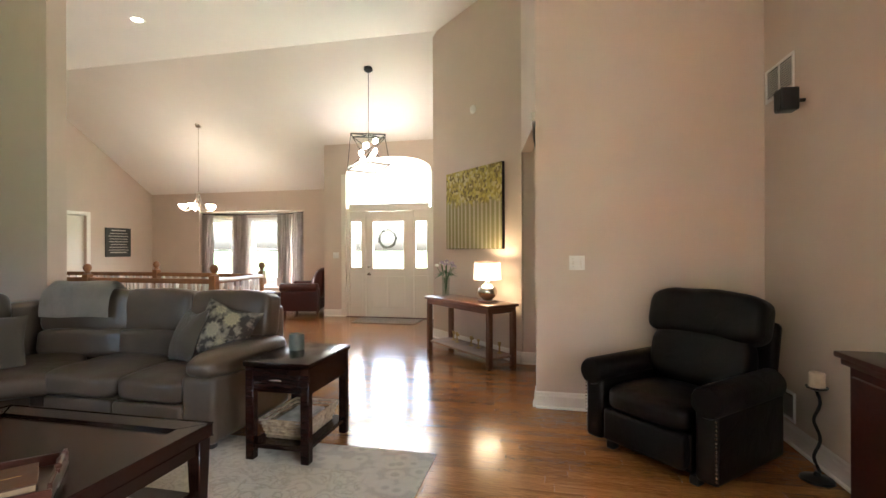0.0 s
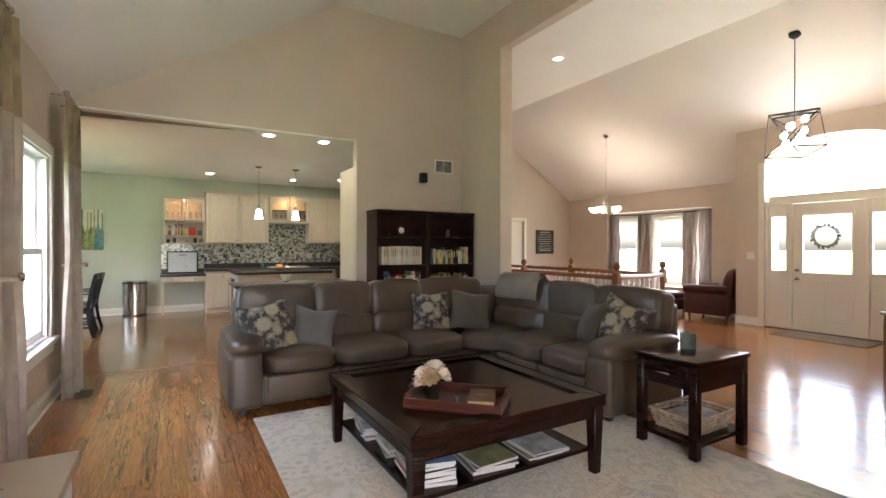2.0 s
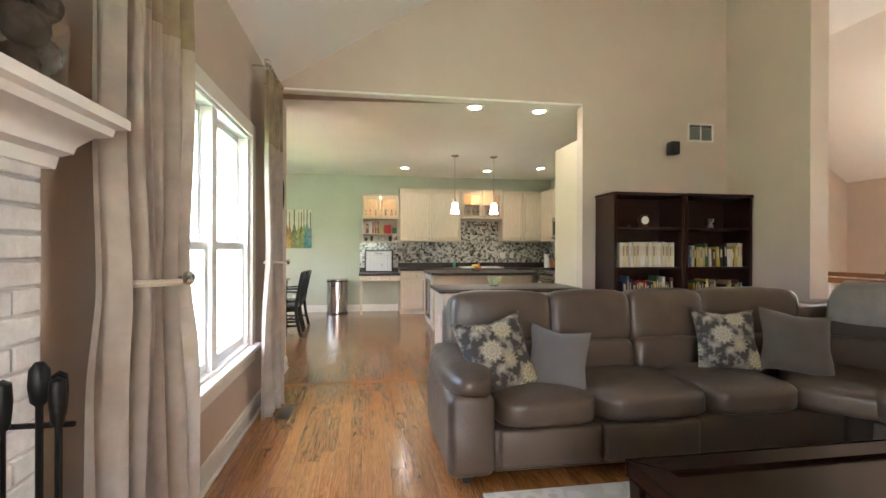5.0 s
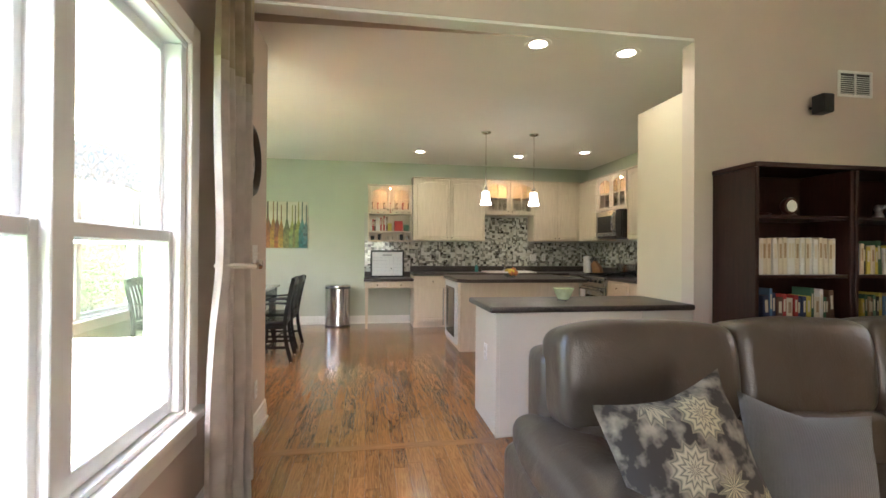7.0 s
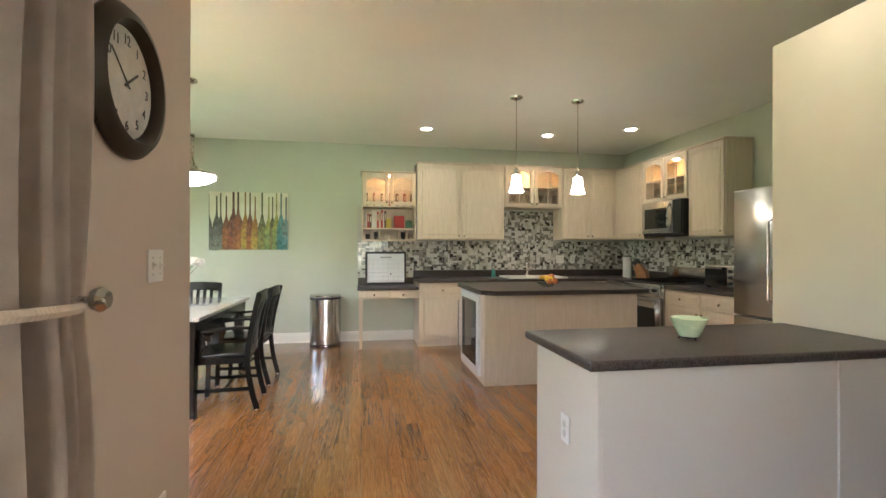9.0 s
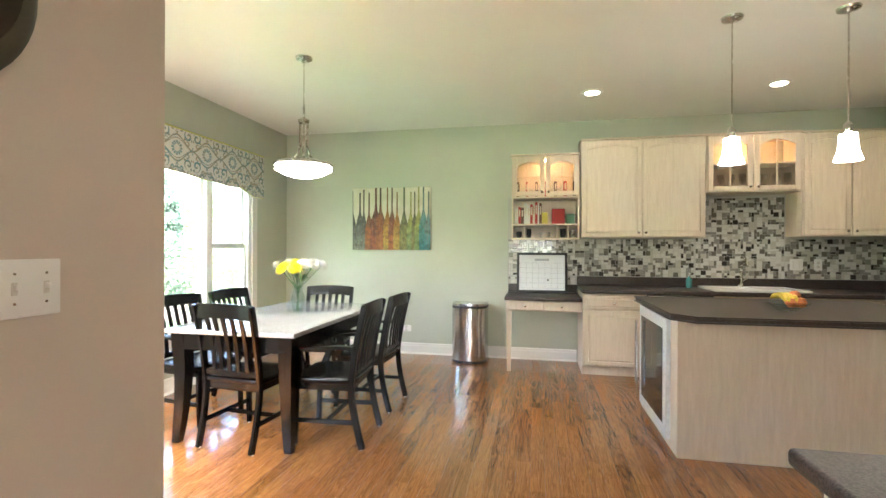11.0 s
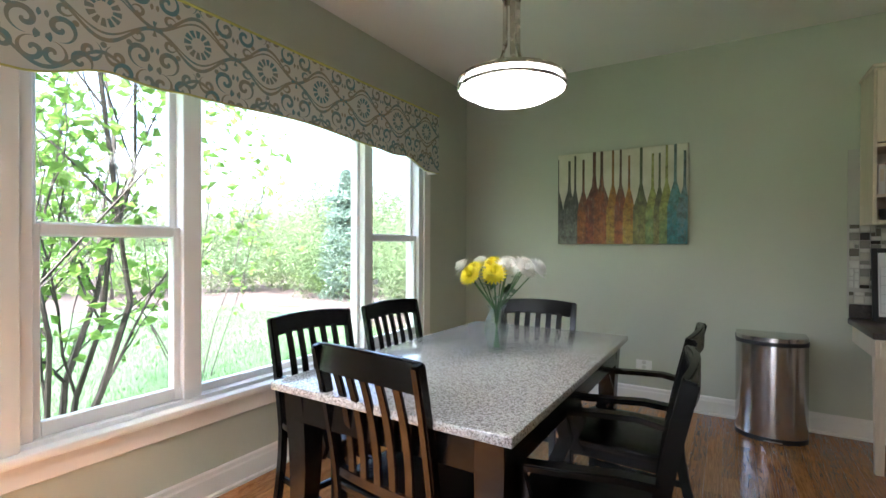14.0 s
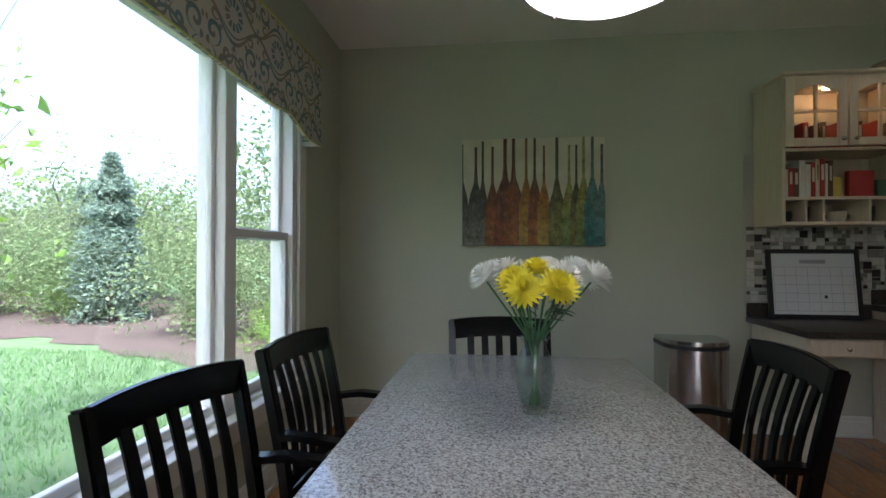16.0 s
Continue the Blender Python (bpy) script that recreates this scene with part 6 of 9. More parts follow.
part("roll", lathe([(0.02, 0.012), (0.06, 0.012), (0.06, 0.29), (0.02, 0.29)], 24), plain("paper_white", (0.72, 0.70, 0.65), 0.95), pt)
part("rod", tube([(0, 0, 0.01), (0, 0, 0.32)], 0.006, 8), NICKEL, pt)
kb = thing("knife_block", "orange-brown wooden knife block with black-handled knives", "knife block", pose(-9.18, 3.55, 0.886, 0, 0, 30))
part("block", prism([(-0.06, 0), (0.08, 0), (0.06, 0.10), (-0.04, 0.22), (-0.10, 0.16)], 0.10, r=0.004), RAILOAK, kb, at=pose(0, -0.05, 0))
for i in range(6):
    part("knife_handle", box(-0.008, -0.009, 0, 0.008, 0.009, 0.09, 0.003, 1), BLACKPL, kb, at=pose(-0.075 + 0.022 * (i % 3), -0.025 + 0.05 * (i // 3), 0.17 + 0.02 * (i % 3), 0, -42))
plate(pose(-10.055, 2.95, 1.14, 0, 0, -90), 1, "outlet")
plate(pose(-10.055, 2.75, 1.14, 0, 0, -90), 2)

# hutch contents: books, mugs; glassware behind the glazed doors
# spines look along the hutch's front
HF = WM(-0.20) @ pose(0.73, 0.06, 0, 0, 0, 180)
rng = random.Random(5)
x = 0.40
for k in range(11):
    w = rng.uniform(0.014, 0.036)
    h = rng.uniform(0.18, 0.25)
    book("book", w, 0.15, h, rng.choice((BOOKC[2], BOOKC[1], BOOKC[1], BOOKC[0], BOOKC[7])), HF @ pose(x, 0, 1.574), "cookbook standing on the hutch shelf", "cookbooks")
    x += w + 0.002
    if x > 0.69:
        break
for k, (mat, xx, w, h) in enumerate(((BOOKC[6], 0.38, 0.07, 0.13), (BOOKC[2], 0.53, 0.14, 0.17), (BOOKC[3], 0.66, 0.09, 0.11))):
    solid("recipe_box", box(-w / 2, 0, 0, w / 2, 0.05, h, 0.006, 2), mat, "small coloured box on the hutch shelf", "box", WM(-0.20) @ pose(xx - 0.02, 0.08, 1.574))
MUG = plain("cream_stoneware", (0.55, 0.47, 0.36), 0.4)
for k, (xx, r, h, mt) in enumerate(((0.08, 0.03, 0.07, BLACKPL), (0.19, 0.026, 0.10, BLACKPL), (0.37, 0.055, 0.065, MUG), (0.56, 0.03, 0.10, BLACKPL), (0.66, 0.035, 0.08, NICKEL))):
    mg = thing("mug", "small cup in a hutch pigeonhole", "cup", WM(-0.20) @ pose(xx, 0.10, 1.4205), "cups in the hutch")
    part("cup", lathe([(0, 0), (r * 0.8, 0), (r, h * 0.5), (r, h), (r - 0.004, h), (r - 0.006, 0.01), (0, 0.01)], 16), mt, mg)
    if k == 2:
        for s in (-1, 1):
            part("handle", tube([(s * r, 0, h * 0.8), (s * (r + 0.025), 0, h * 0.7), (s * (r + 0.02), 0, h * 0.3), (s * r * 0.95, 0, h * 0.25)], 0.005, 6), mt, mg)
GLASSW = glass("drinking_glass")
for base, x0, x1, z in ((WM(-0.20), 0.06, 0.68, 1.874), (WM(1.785), 0.07, 0.80, 1.899), (NM(-9.07), 0.07, 0.80, 1.899)):
    n = 7 if x1 < 0.7 else 8
    for i in range(n):
        xx = x0 + (x1 - x0) * i / (n - 1)
        if x1 < 0.7:
            book("book", 0.03, 0.13, 0.17, BOOKC[2] if i % 2 else BOOKC[7], base @ pose(xx + 0.02, 0.05, z, 0, 0, 180), "red book behind glass", "cookbooks")
        else:
            solid("wine_glass", lathe([(0, 0), (0.03, 0.002), (0.004, 0.008), (0.004, 0.07), (0.03, 0.10), (0.035, 0.14), (0.028, 0.18), (0.026, 0.18), (0.032, 0.14), (0.0, 0.09)], 12), GLASSW, "clear stemmed glass in the cabinet", "glass", base @ pose(xx, 0.12, z), "glassware")
# warm lamps inside the glazed cabinets
for m in (WM(-0.20) @ pose(0.365, 0.16, 2.285), WM(1.785) @ pose(0.43, 0.16, 2.43), NM(-9.07) @ pose(0.43, 0.16, 2.405)):
    pk = thing("cabinet_light", "small puck light inside the glazed cabinet", "light", m)
    part("puck", lathe([(0, 0), (0.03, 0), (0.03, 0.012), (0, 0.012)], 14), glow("puck_glow_%d" % len(MATS), (1.0, 0.62, 0.28), 6), pk)
# calendar in a black frame on the desk
cal = thing("desk_calendar", "white monthly wall calendar in a black frame on the desk", "calendar", pose(-9.99, 0.135, 0.794, 0, 0, 90) @ pose(0, 0, 0, -6))
cw, ch = 0.57, 0.46
for b in ((-cw / 2, 0, -cw / 2 + 0.028, ch), (cw / 2 - 0.028, 0, cw / 2, ch), (-cw / 2 + 0.028, 0, cw / 2 - 0.028, 0.028), (-cw / 2 + 0.028, ch - 0.028, cw / 2 - 0.028, ch)):
    part("frame", box(b[0], -0.012, b[1], b[2], 0.012, b[3], 0.003, 1), BLACKPL, cal)
part("sheet", box(-cw / 2 + 0.02, -0.004, 0.02, cw / 2 - 0.02, 0.004, ch - 0.02), plain("white_board", (0.76, 0.76, 0.78), 0.4, vary=0.01), cal)
GREYL = plain("grey_print", (0.40, 0.40, 0.44), 0.6)
for i in range(6):
    part("grid_line", box(-cw / 2 + 0.04, -0.0048, 0.05 + i * 0.058, cw / 2 - 0.04, -0.0042, 0.0525 + i * 0.058), GREYL, cal, smooth=False)
for i in range(8):
    x = -cw / 2 + 0.04 + i * (cw - 0.08) / 7
    part("grid_line", box(x - 0.001, -0.0048, 0.05, x + 0.001, -0.0042, 0.34), GREYL, cal, smooth=False)
part("heading_bar", box(-0.08, -0.0048, 0.365, 0.08, -0.0042, 0.39), GREYL, cal, smooth=False)
part("note_mark", box(0.06, -0.0048, 0.135, 0.078, -0.0042, 0.155), BLACKPL, cal, smooth=False)

# island with a wine cooler in its end
isl = thing("kitchen_island", "cream kitchen island with a dark counter and a wine cooler", "kitchen island", pose(-7.65, 0.93, 0))
part("body", box(-1.02, 0.0, 0.0, 0.0, 1.56, 0.86, 0.003, 1), CREAM, isl)
pts = [(-1.03, -0.04), (0.02, -0.04), (0.14, 0.07), (0.14, 1.60), (-1.03, 1.60)]
bm = prism([(x, y) for x, y in pts], 0.042)
bm.transform(Matrix.Rotation(radians(-90), 4, "X"))
bmesh.ops.bevel(bm, geom=bm.edges[:], offset=0.010, segments=3, affect="EDGES")
part("countertop", bm, COUNTER, isl, "dark speckled counter slab", at=pose(0, 0, 0.903))
wc = part("wine_cooler", box(-0.92, -0.03, 0.06, -0.14, 0.0, 0.845, 0.004, 1), plain("white_cooler_frame", (0.66, 0.66, 0.64), 0.35), isl, "glass-doored wine cooler with a white metal frame")
part("cooler_glass", box(-0.84, -0.034, 0.14, -0.22, -0.029, 0.77, 0.002, 1), plain("dark_cooler_glass", (0.015, 0.016, 0.015), 0.06), wc)
part("handle", tube([(-0.88, -0.065, 0.2), (-0.88, -0.065, 0.72)], 0.009, 8), STEEL, wc)
fb = thing("fruit_bowl", "shallow bowl of bananas and peaches on the island", "fruit bowl", pose(-7.92, 1.66, 0.904))
part("bowl", lathe([(0, 0), (0.05, 0), (0.06, 0.012), (0.125, 0.05), (0.12, 0.052), (0.055, 0.018), (0, 0.015)], 28), glass("bowl_glass", (0.9, 0.95, 0.95)), fb)
BAN = plain("banana_skin", (0.72, 0.50, 0.04), 0.45, vary=0.15)
for k in range(4):
    pts = [(0.10 * math.cos(a), -0.06 + 0.02 * k + 0.02 * math.sin(a), 0.055 + 0.045 * math.sin(a * 1.0) ) for a in [0.3 + q * 0.3 for q in range(9)]]
    part("banana", tube(pts, [0.006, 0.013, 0.017, 0.018, 0.018, 0.018, 0.017, 0.012, 0.006], 8), BAN, fb)
PEA = plain("peach_skin", (0.62, 0.20, 0.07), 0.6, vary=0.35, scale=10)
for x, y, z in ((0.06, 0.05, 0.06), (-0.02, 0.065, 0.055), (0.07, -0.01, 0.06), (0.03, 0.03, 0.10)):
    part("peach", lathe([(0, -0.033), (0.02, -0.028), (0.035, 0), (0.024, 0.026), (0.008, 0.032), (0, 0.027)], 14), PEA, fb, at=pose(x, y, z))
# peninsula
PANELP = paint("cream_peninsula_paint", (0.66, 0.60, 0.50), 0.4, 0.03, 0.03)
pn = thing("peninsula", "painted cream peninsula with a dark breakfast counter", "kitchen counter", pose(-5.03, 0.65, 0))
part("body", box(-0.60, 0.0, 0.0, 0.0, 1.455, 0.835, 0.003, 1), PANELP, pn)
for y in (0.0, 1.05):
    part("corner_strip", box(-0.004, y - (0.004 if y == 0 else 0), 0.0, 0.008, y + 0.022, 0.835, 0.002, 1), PANELP, pn)
bm = box(-0.64, -0.05, 0.835, 0.035, 1.452, 0.875, 0.012, 3)
part("countertop", bm, COUNTER, pn, "dark brown speckled counter slab")
plate(pose(-5.30, 0.65, 0.52, 0, 0, 180), 1, "outlet")
cb_ = thing("glass_candle_bowl", "pale green glass bowl candle on a small stand", "bowl", pose(-5.32, 1.25, 0.8755))
part("stand", tube([(0.035 * math.cos(a), 0.035 * math.sin(a), 0.012) for a in [q * math.pi / 6 for q in range(12)]], 0.004, 5, None, True), IRON, cb_)
for a in range(3):
    part("foot", tube([(0.035 * math.cos(a * 2.1), 0.035 * math.sin(a * 2.1), 0.012), (0.045 * math.cos(a * 2.1), 0.045 * math.sin(a * 2.1), 0.0)], 0.003, 5), IRON, cb_)
part("bowl", lathe([(0, 0.014), (0.04, 0.014), (0.055, 0.04), (0.078, 0.095), (0.074, 0.097), (0.05, 0.05), (0.0, 0.045)], 24), plain("pale_green_glass", (0.52, 0.58, 0.36), 0.2), cb_)
# the tall pantry block at the end of the gable wall
structure("pantry_wall", box(-5.74, 2.112, 0, -5.162, 3.0, 2.44), paint("cream_wall_paint", (0.64, 0.56, 0.42)), "cream painted partition between kitchen and great room", "wall")


# ---- lamps of the kitchen ----
def pendant(x, y):
    p = thing("pendant_light", "small white glass pendant on a nickel rod over the island", "pendant light", pose(x, y, HK - 0.001), "island pendants")
    part("canopy", lathe([(0, -0.03), (0.02, -0.03), (0.06, -0.012), (0.064, 0), (0, 0)], 20), NICKEL, p)
    part("rod", tube([(0, 0, -0.03), (0, 0, -0.70)], 0.005, 8), NICKEL, p)
    part("socket", lathe([(0.014, -0.76), (0.022, -0.75), (0.024, -0.71), (0.01, -0.69)], 14), NICKEL, p)
    part("shade", lathe([(0.072, -0.925), (0.052, -0.86), (0.046, -0.80), (0.046, -0.765), (0.015, -0.758), (0.015, -0.762), (0.042, -0.77), (0.042, -0.80), (0.048, -0.86), (0.067, -0.925)], 20), PENDGLOW, p, "glowing white glass shade")


PENDGLOW = glow("white_pendant_glass", (1.0, 0.90, 0.74), 0.7)
pendant(-7.78, 1.28), pendant(-7.78, 1.92)
CANGLOW = glow("recessed_bulb", (1.0, 0.88, 0.72), 2.2)
for k, (x, y, z) in enumerate(((-9.10, 0.58, HK), (-9.15, 2.17, HK), (-8.68, 3.06, HK), (-5.27, 1.02, HK), (-5.30, 1.74, HK), (-4.85, 5.61, HC))):
    c = thing("recessed_light", "round recessed ceiling light with a white trim ring", "ceiling light", pose(x, y, z), "recessed lights")
    part("trim_ring", lathe([(0.062, -0.003), (0.085, -0.010), (0.098, -0.006), (0.10, 0), (0.062, 0)], 28), WHITEPL, c)
    part("lens", lathe([(0, -0.001), (0.062, -0.003), (0.062, 0), (0, 0)], 24), CANGLOW, c, "glowing white lens")
    lamp("recessed_lamp", "AREA", pose(x, y, z - 0.015), LAMPW["can"], (1.0, 0.92, 0.82), disk=0.11, spread=150)


# ---- mosaic backsplash ----
TILE = [plain("mosaic_" + nme, c, 0.12, vary=0.06, coat=0.3) for nme, c in (("white", (0.62, 0.60, 0.55)), ("cream", (0.50, 0.47, 0.40)), ("grey", (0.27, 0.26, 0.23)), ("taupe", (0.16, 0.145, 0.12)), ("dark", (0.045, 0.04, 0.036)))]
GROUT = paint("pale_grout", (0.48, 0.46, 0.42), 0.9, 0.2)
bs_w = structure("backsplash_west", panel("x", -10.088, -10.078, -0.26, 3.825, 0.86, 1.90), GROUT, "mosaic tile backsplash of white, grey and brown glass", "backsplash")
bs_n = structure("backsplash_north", panel("y", 3.818, 3.828, -10.07, -7.10, 0.96, 1.47), GROUT, "mosaic tile backsplash behind the range", "backsplash")
G = 0.0262


def tile_field(u0, u1, z0, z1, rng):
    """Tiles of one, two and four units fitted at random into a grid."""
    nu, nz = int((u1 - u0) / G), int((z1 - z0) / G)
    used = [[False] * nz for _ in range(nu)]
    for j in range(nz):
        for i in range(nu):
            if used[i][j]:
                continue
            sizes = [(2, 2), (2, 1), (1, 2), (2, 1), (2, 2), (1, 1)]
            rng.shuffle(sizes)
            for a, b in sizes + [(1, 1)]:
                if i + a <= nu and j + b <= nz and not any(used[i + p][j + q] for p in range(a) for q in range(b)):
                    break
            for p in range(a):
                for q in range(b):
                    used[i + p][j + q] = True
            yield u0 + i * G, z0 + j * G, a, b, rng.choices(range(5), (34, 16, 22, 16, 12))[0]


TME = {}


def tile_mesh(a, b, c):
    if (a, b, c) not in TME:
        bm = bmesh.new()
        w, h, r, d = a * G - 0.003, b * G - 0.003, 0.002, 0.006
        lo = [bm.verts.new(p) for p in ((0, 0, 0), (0, w, 0), (0, w, h), (0, 0, h))]
        hi = [bm.verts.new(p) for p in ((d, r, r), (d, w - r, r), (d, w - r, h - r), (d, r, h - r))]
        bm.faces.new(hi)
        for i in range(4):
            bm.faces.new((lo[i], lo[(i + 1) % 4], hi[(i + 1) % 4], hi[i]))
        TME[a, b, c] = mesh_of(bm, TILE[c], False)
    return TME[a, b, c]


rng = random.Random(11)
rest = [bmesh.new() for _ in TILE]
count = 0
for u0, u1, z0, z1 in ((-0.25, 1.78, 0.99, 1.415), (1.785, 2.65, 0.99, 1.875), (2.655, 3.81, 0.99, 1.425), (-0.25, 0.52, 0.89, 0.985)):
    for u, z, a, b, c in tile_field(u0, u1, z0, z1, rng):
        if u < 0.95 and z > 0.99 and count < 300:
            o = new("tile", tile_mesh(a, b, c))
            o.parent = bs_w
            o.matrix_basis = pose(-10.078, u, z)
            count += 1
        else:
            tmp = bmesh.new()
            tmp.from_mesh(tile_mesh(a, b, c))
            tmp.transform(pose(-10.078, u, z))
            merge(rest[c], tmp)
for u, z, a, b, c in tile_field(-10.06, -7.12, 0.99, 1.43, rng):
    tmp = bmesh.new()
    tmp.from_mesh(tile_mesh(a, b, c))
    tmp.transform(pose(u, 3.818, z, 0, 0, -90))
    merge(rest[c], tmp)
for c, bm in enumerate(rest):
    tagged(part("mosaic_tiles", bm, TILE[c], bs_w, smooth=False), kind="stuff")

# ---- dining corner ----
dt = thing("dining_table", "black dining table with a speckled grey granite top", "dining table", pose(-7.985, -1.87, 0))
tx, ty = 0.81, 0.472
part("tabletop", box(-tx, -ty, 0.735, tx, ty, 0.765, 0.006, 2), GRANITE, dt, "polished speckled grey granite slab")
for s in (-1, 1):
    part("long_apron", box(-tx + 0.08, s * (ty - 0.05) - 0.012, 0.625, tx - 0.08, s * (ty - 0.05) + 0.012, 0.733, 0.003, 1), BLACK, dt)
    part("short_apron", box(s * (tx - 0.05) - 0.012, -ty + 0.08, 0.625, s * (tx - 0.05) + 0.012, ty - 0.08, 0.733, 0.003, 1), BLACK, dt)
for sx in (-1, 1):
    for sy in (-1, 1):
        bm = bmesh.new()
        rows = []
        for i in range(9):
            u = i / 8
            z = 0.733 * u
            s = 0.027 + 0.022 * u
            off = 0.018 * math.sin(u * math.pi * 0.9) - 0.012 * (1 - u)
            rows.append([bm.verts.new((sx * (tx - 0.075 - off) + a * s, sy * (ty - 0.075 - off) + b * s, z)) for a, b in ((-1, -1), (1, -1), (1, 1), (-1, 1))])
        for a, b in zip(rows, rows[1:]):
            for i in range(4):
                bm.faces.new((a[i], a[(i + 1) % 4], b[(i + 1) % 4], b[i]))
        bm.faces.new(rows[0][::-1]), bm.faces.new(rows[-1])
        bmesh.ops.bevel(bm, geom=[e for e in bm.edges if abs(e.verts[0].co.z - e.verts[1].co.z) > 0.02], offset=0.006, segments=2, affect="EDGES")
        part("leg", bm, BLACK, dt)


def bar(pts, w, d, m=None):
    """A flat-sided bar through points: w across, d deep, edges eased."""
    bm = bmesh.new()
    rows = []
    P = [Vector(p) for p in pts]
    for i, p in enumerate(P):
        t = (P[min(i + 1, len(P) - 1)] - P[max(i - 1, 0)]).normalized()
        side = Vector((1, 0, 0)) if abs(t.x) < 0.8 else Vector((0, 0, 1))
        s = (side - t * side.dot(t)).normalized()
        q = t.cross(s)
        rows.append([bm.verts.new(p + s * a * w / 2 + q * b * d / 2) for a, b in ((-1, -1), (1, -1), (1, 1), (-1, 1))])
    for a, b in zip(rows, rows[1:]):
        for i in range(4):
            bm.faces.new((a[i], b[i], b[(i + 1) % 4], a[(i + 1) % 4]))
    bm.faces.new(rows[0]), bm.faces.new(rows[-1][::-1])
    bmesh.ops.recalc_face_normals(bm, faces=bm.faces[:])
    long = [e for e in bm.edges if not any(set(e.verts) <= set(r) for r in rows[1:-1])]
    bmesh.ops.bevel(bm, geom=long, offset=min(w, d) * 0.2, segments=2, affect="EDGES", clamp_overlap=True)
    return bm


def chair(arms):
    """A slat-back dining chair; its sitter looks along local -y; base at the seat's middle."""
    c = thing("dining_chair", "black lacquered slat-back dining chair" + (" with curved arms" if arms else " without arms"), "chair", None, "chairs round the dining table")
    part("seat", soft(0.47, 0.44, 0.045, 0.25, 8, m=pose(0, 0, 0.425), power=7), BLACK, c, sharp=60)
    part("seat_frame", box(-0.20, -0.19, 0.375, 0.20, 0.19, 0.43, 0.006, 1), BLACK, c)
    sw = lambda z: 0.19 + 0.10 * max(0.0, (z - 0.42) / 0.55) ** 1.3 + 0.075 * max(0.0, (0.42 - z) / 0.42) ** 1.6
    zs = [0.0, 0.1, 0.2, 0.3, 0.42, 0.52, 0.62, 0.72, 0.82, 0.95]
    for s in (-1, 1):
        part("back_leg", bar([(s * (0.205 + 0.015 * (z / 0.95)), sw(z), z) for z in zs], 0.032, 0.042), BLACK, c)
        fl = part("front_leg", bar([(s * 0.195, -0.19 - 0.012 * ((0.4 - z) / 0.4) ** 2, z) for z in (0.0, 0.1, 0.2, 0.3, 0.40)], 0.036, 0.036), BLACK, c)
        part("side_stretcher", bar([(s * 0.2, -0.19, 0.17), (s * 0.2, 0.21, 0.17)], 0.018, 0.03), BLACK, c)
        for x, y in ((s * 0.195, -0.20), (s * 0.205, 0.262)):
            part("glide", lathe([(0, 0), (0.012, 0), (0.012, 0.004), (0, 0.004)], 8), WHITEPL, c, at=pose(x, y, 0))
    part("cross_stretcher", bar([(-0.2, 0.02, 0.17), (0.2, 0.02, 0.17)], 0.03, 0.018), BLACK, c)
    curve = lambda x: 0.022 * (1 - (x / 0.21) ** 2)
    xs = [-0.215 + 0.43 * i / 8 for i in range(9)]
    part("top_rail", bar([(x, sw(0.90) + curve(x), 0.905 + 0.012 * (1 - (x / 0.22) ** 2)) for x in xs], 0.095, 0.024), BLACK, c)
    part("lower_rail", bar([(x, sw(0.50) + curve(x) * 0.6, 0.495) for x in xs], 0.04, 0.024), BLACK, c)
    for i in range(5):
        x = -0.135 + i * 0.0675
        part("slat", bar([(x * (0.95 + 0.08 * (z - 0.5)), sw(z) + curve(x) * 0.8 - 0.012 * math.sin((z - 0.5) / 0.37 * math.pi), z) for z in (0.50, 0.58, 0.66, 0.74, 0.82, 0.88)], 0.032, 0.013), BLACK, c)
    if arms:
        for s in (-1, 1):
            part("arm", bar([(s * 0.215, sw(0.66) - 0.01, 0.665), (s * 0.235, 0.12, 0.675), (s * 0.245, 0.0, 0.665), (s * 0.245, -0.12, 0.655), (s * 0.235, -0.20, 0.64)], 0.05, 0.022), BLACK, c)
            part("arm_support", bar([(s * 0.225, -0.13, 0.40), (s * 0.232, -0.165, 0.46), (s * 0.24, -0.13, 0.55), (s * 0.24, -0.16, 0.65)], 0.022, 0.055), BLACK, c)
    return c


plainc = chair(False)
LOW = Matrix.Diagonal((1.0, 1.0, 0.98, 1.0))
plainc.matrix_world = pose(-7.43, -1.847, 0, 0, 0, -96) @ LOW
copy_thing(plainc, pose(-8.59, -1.915, 0, 0, 0, 96) @ LOW)
armc = chair(True)
armc.matrix_world = pose(-7.56, -1.30, 0, 0, 0, 3) @ LOW
copy_thing(armc, pose(-8.27, -1.32, 0, 0, 0, -2) @ LOW)
copy_thing(armc, pose(-7.695, -2.464, 0, 0, 0, 171) @ LOW)
copy_thing(armc, pose(-8.305, -2.41, 0, 0, 0, 175) @ LOW)
# flowers on the table
GREENSTEM = plain("fresh_green_stem", (0.05, 0.13, 0.04), 0.5, vary=0.4)
vs = thing("flower_vase", "clear glass vase of yellow and white chrysanthemums on the table", "flowers", pose(-8.05, -1.85, 0.766))
VGL = glass("green_tinted_glass", (0.94, 0.97, 0.955))
part("vase", lathe([(0, 0), (0.036, 0), (0.04, 0.01), (0.05, 0.06), (0.058, 0.11), (0.05, 0.15), (0.034, 0.18), (0.032, 0.195), (0.046, 0.215), (0.043, 0.216), (0.029, 0.196), (0.047, 0.15), (0.054, 0.11), (0.046, 0.06), (0.035, 0.015), (0, 0.012)], 28), VGL, vs)
YEL = plain("yellow_petal", (0.82, 0.70, 0.03), 0.7, vary=0.12)
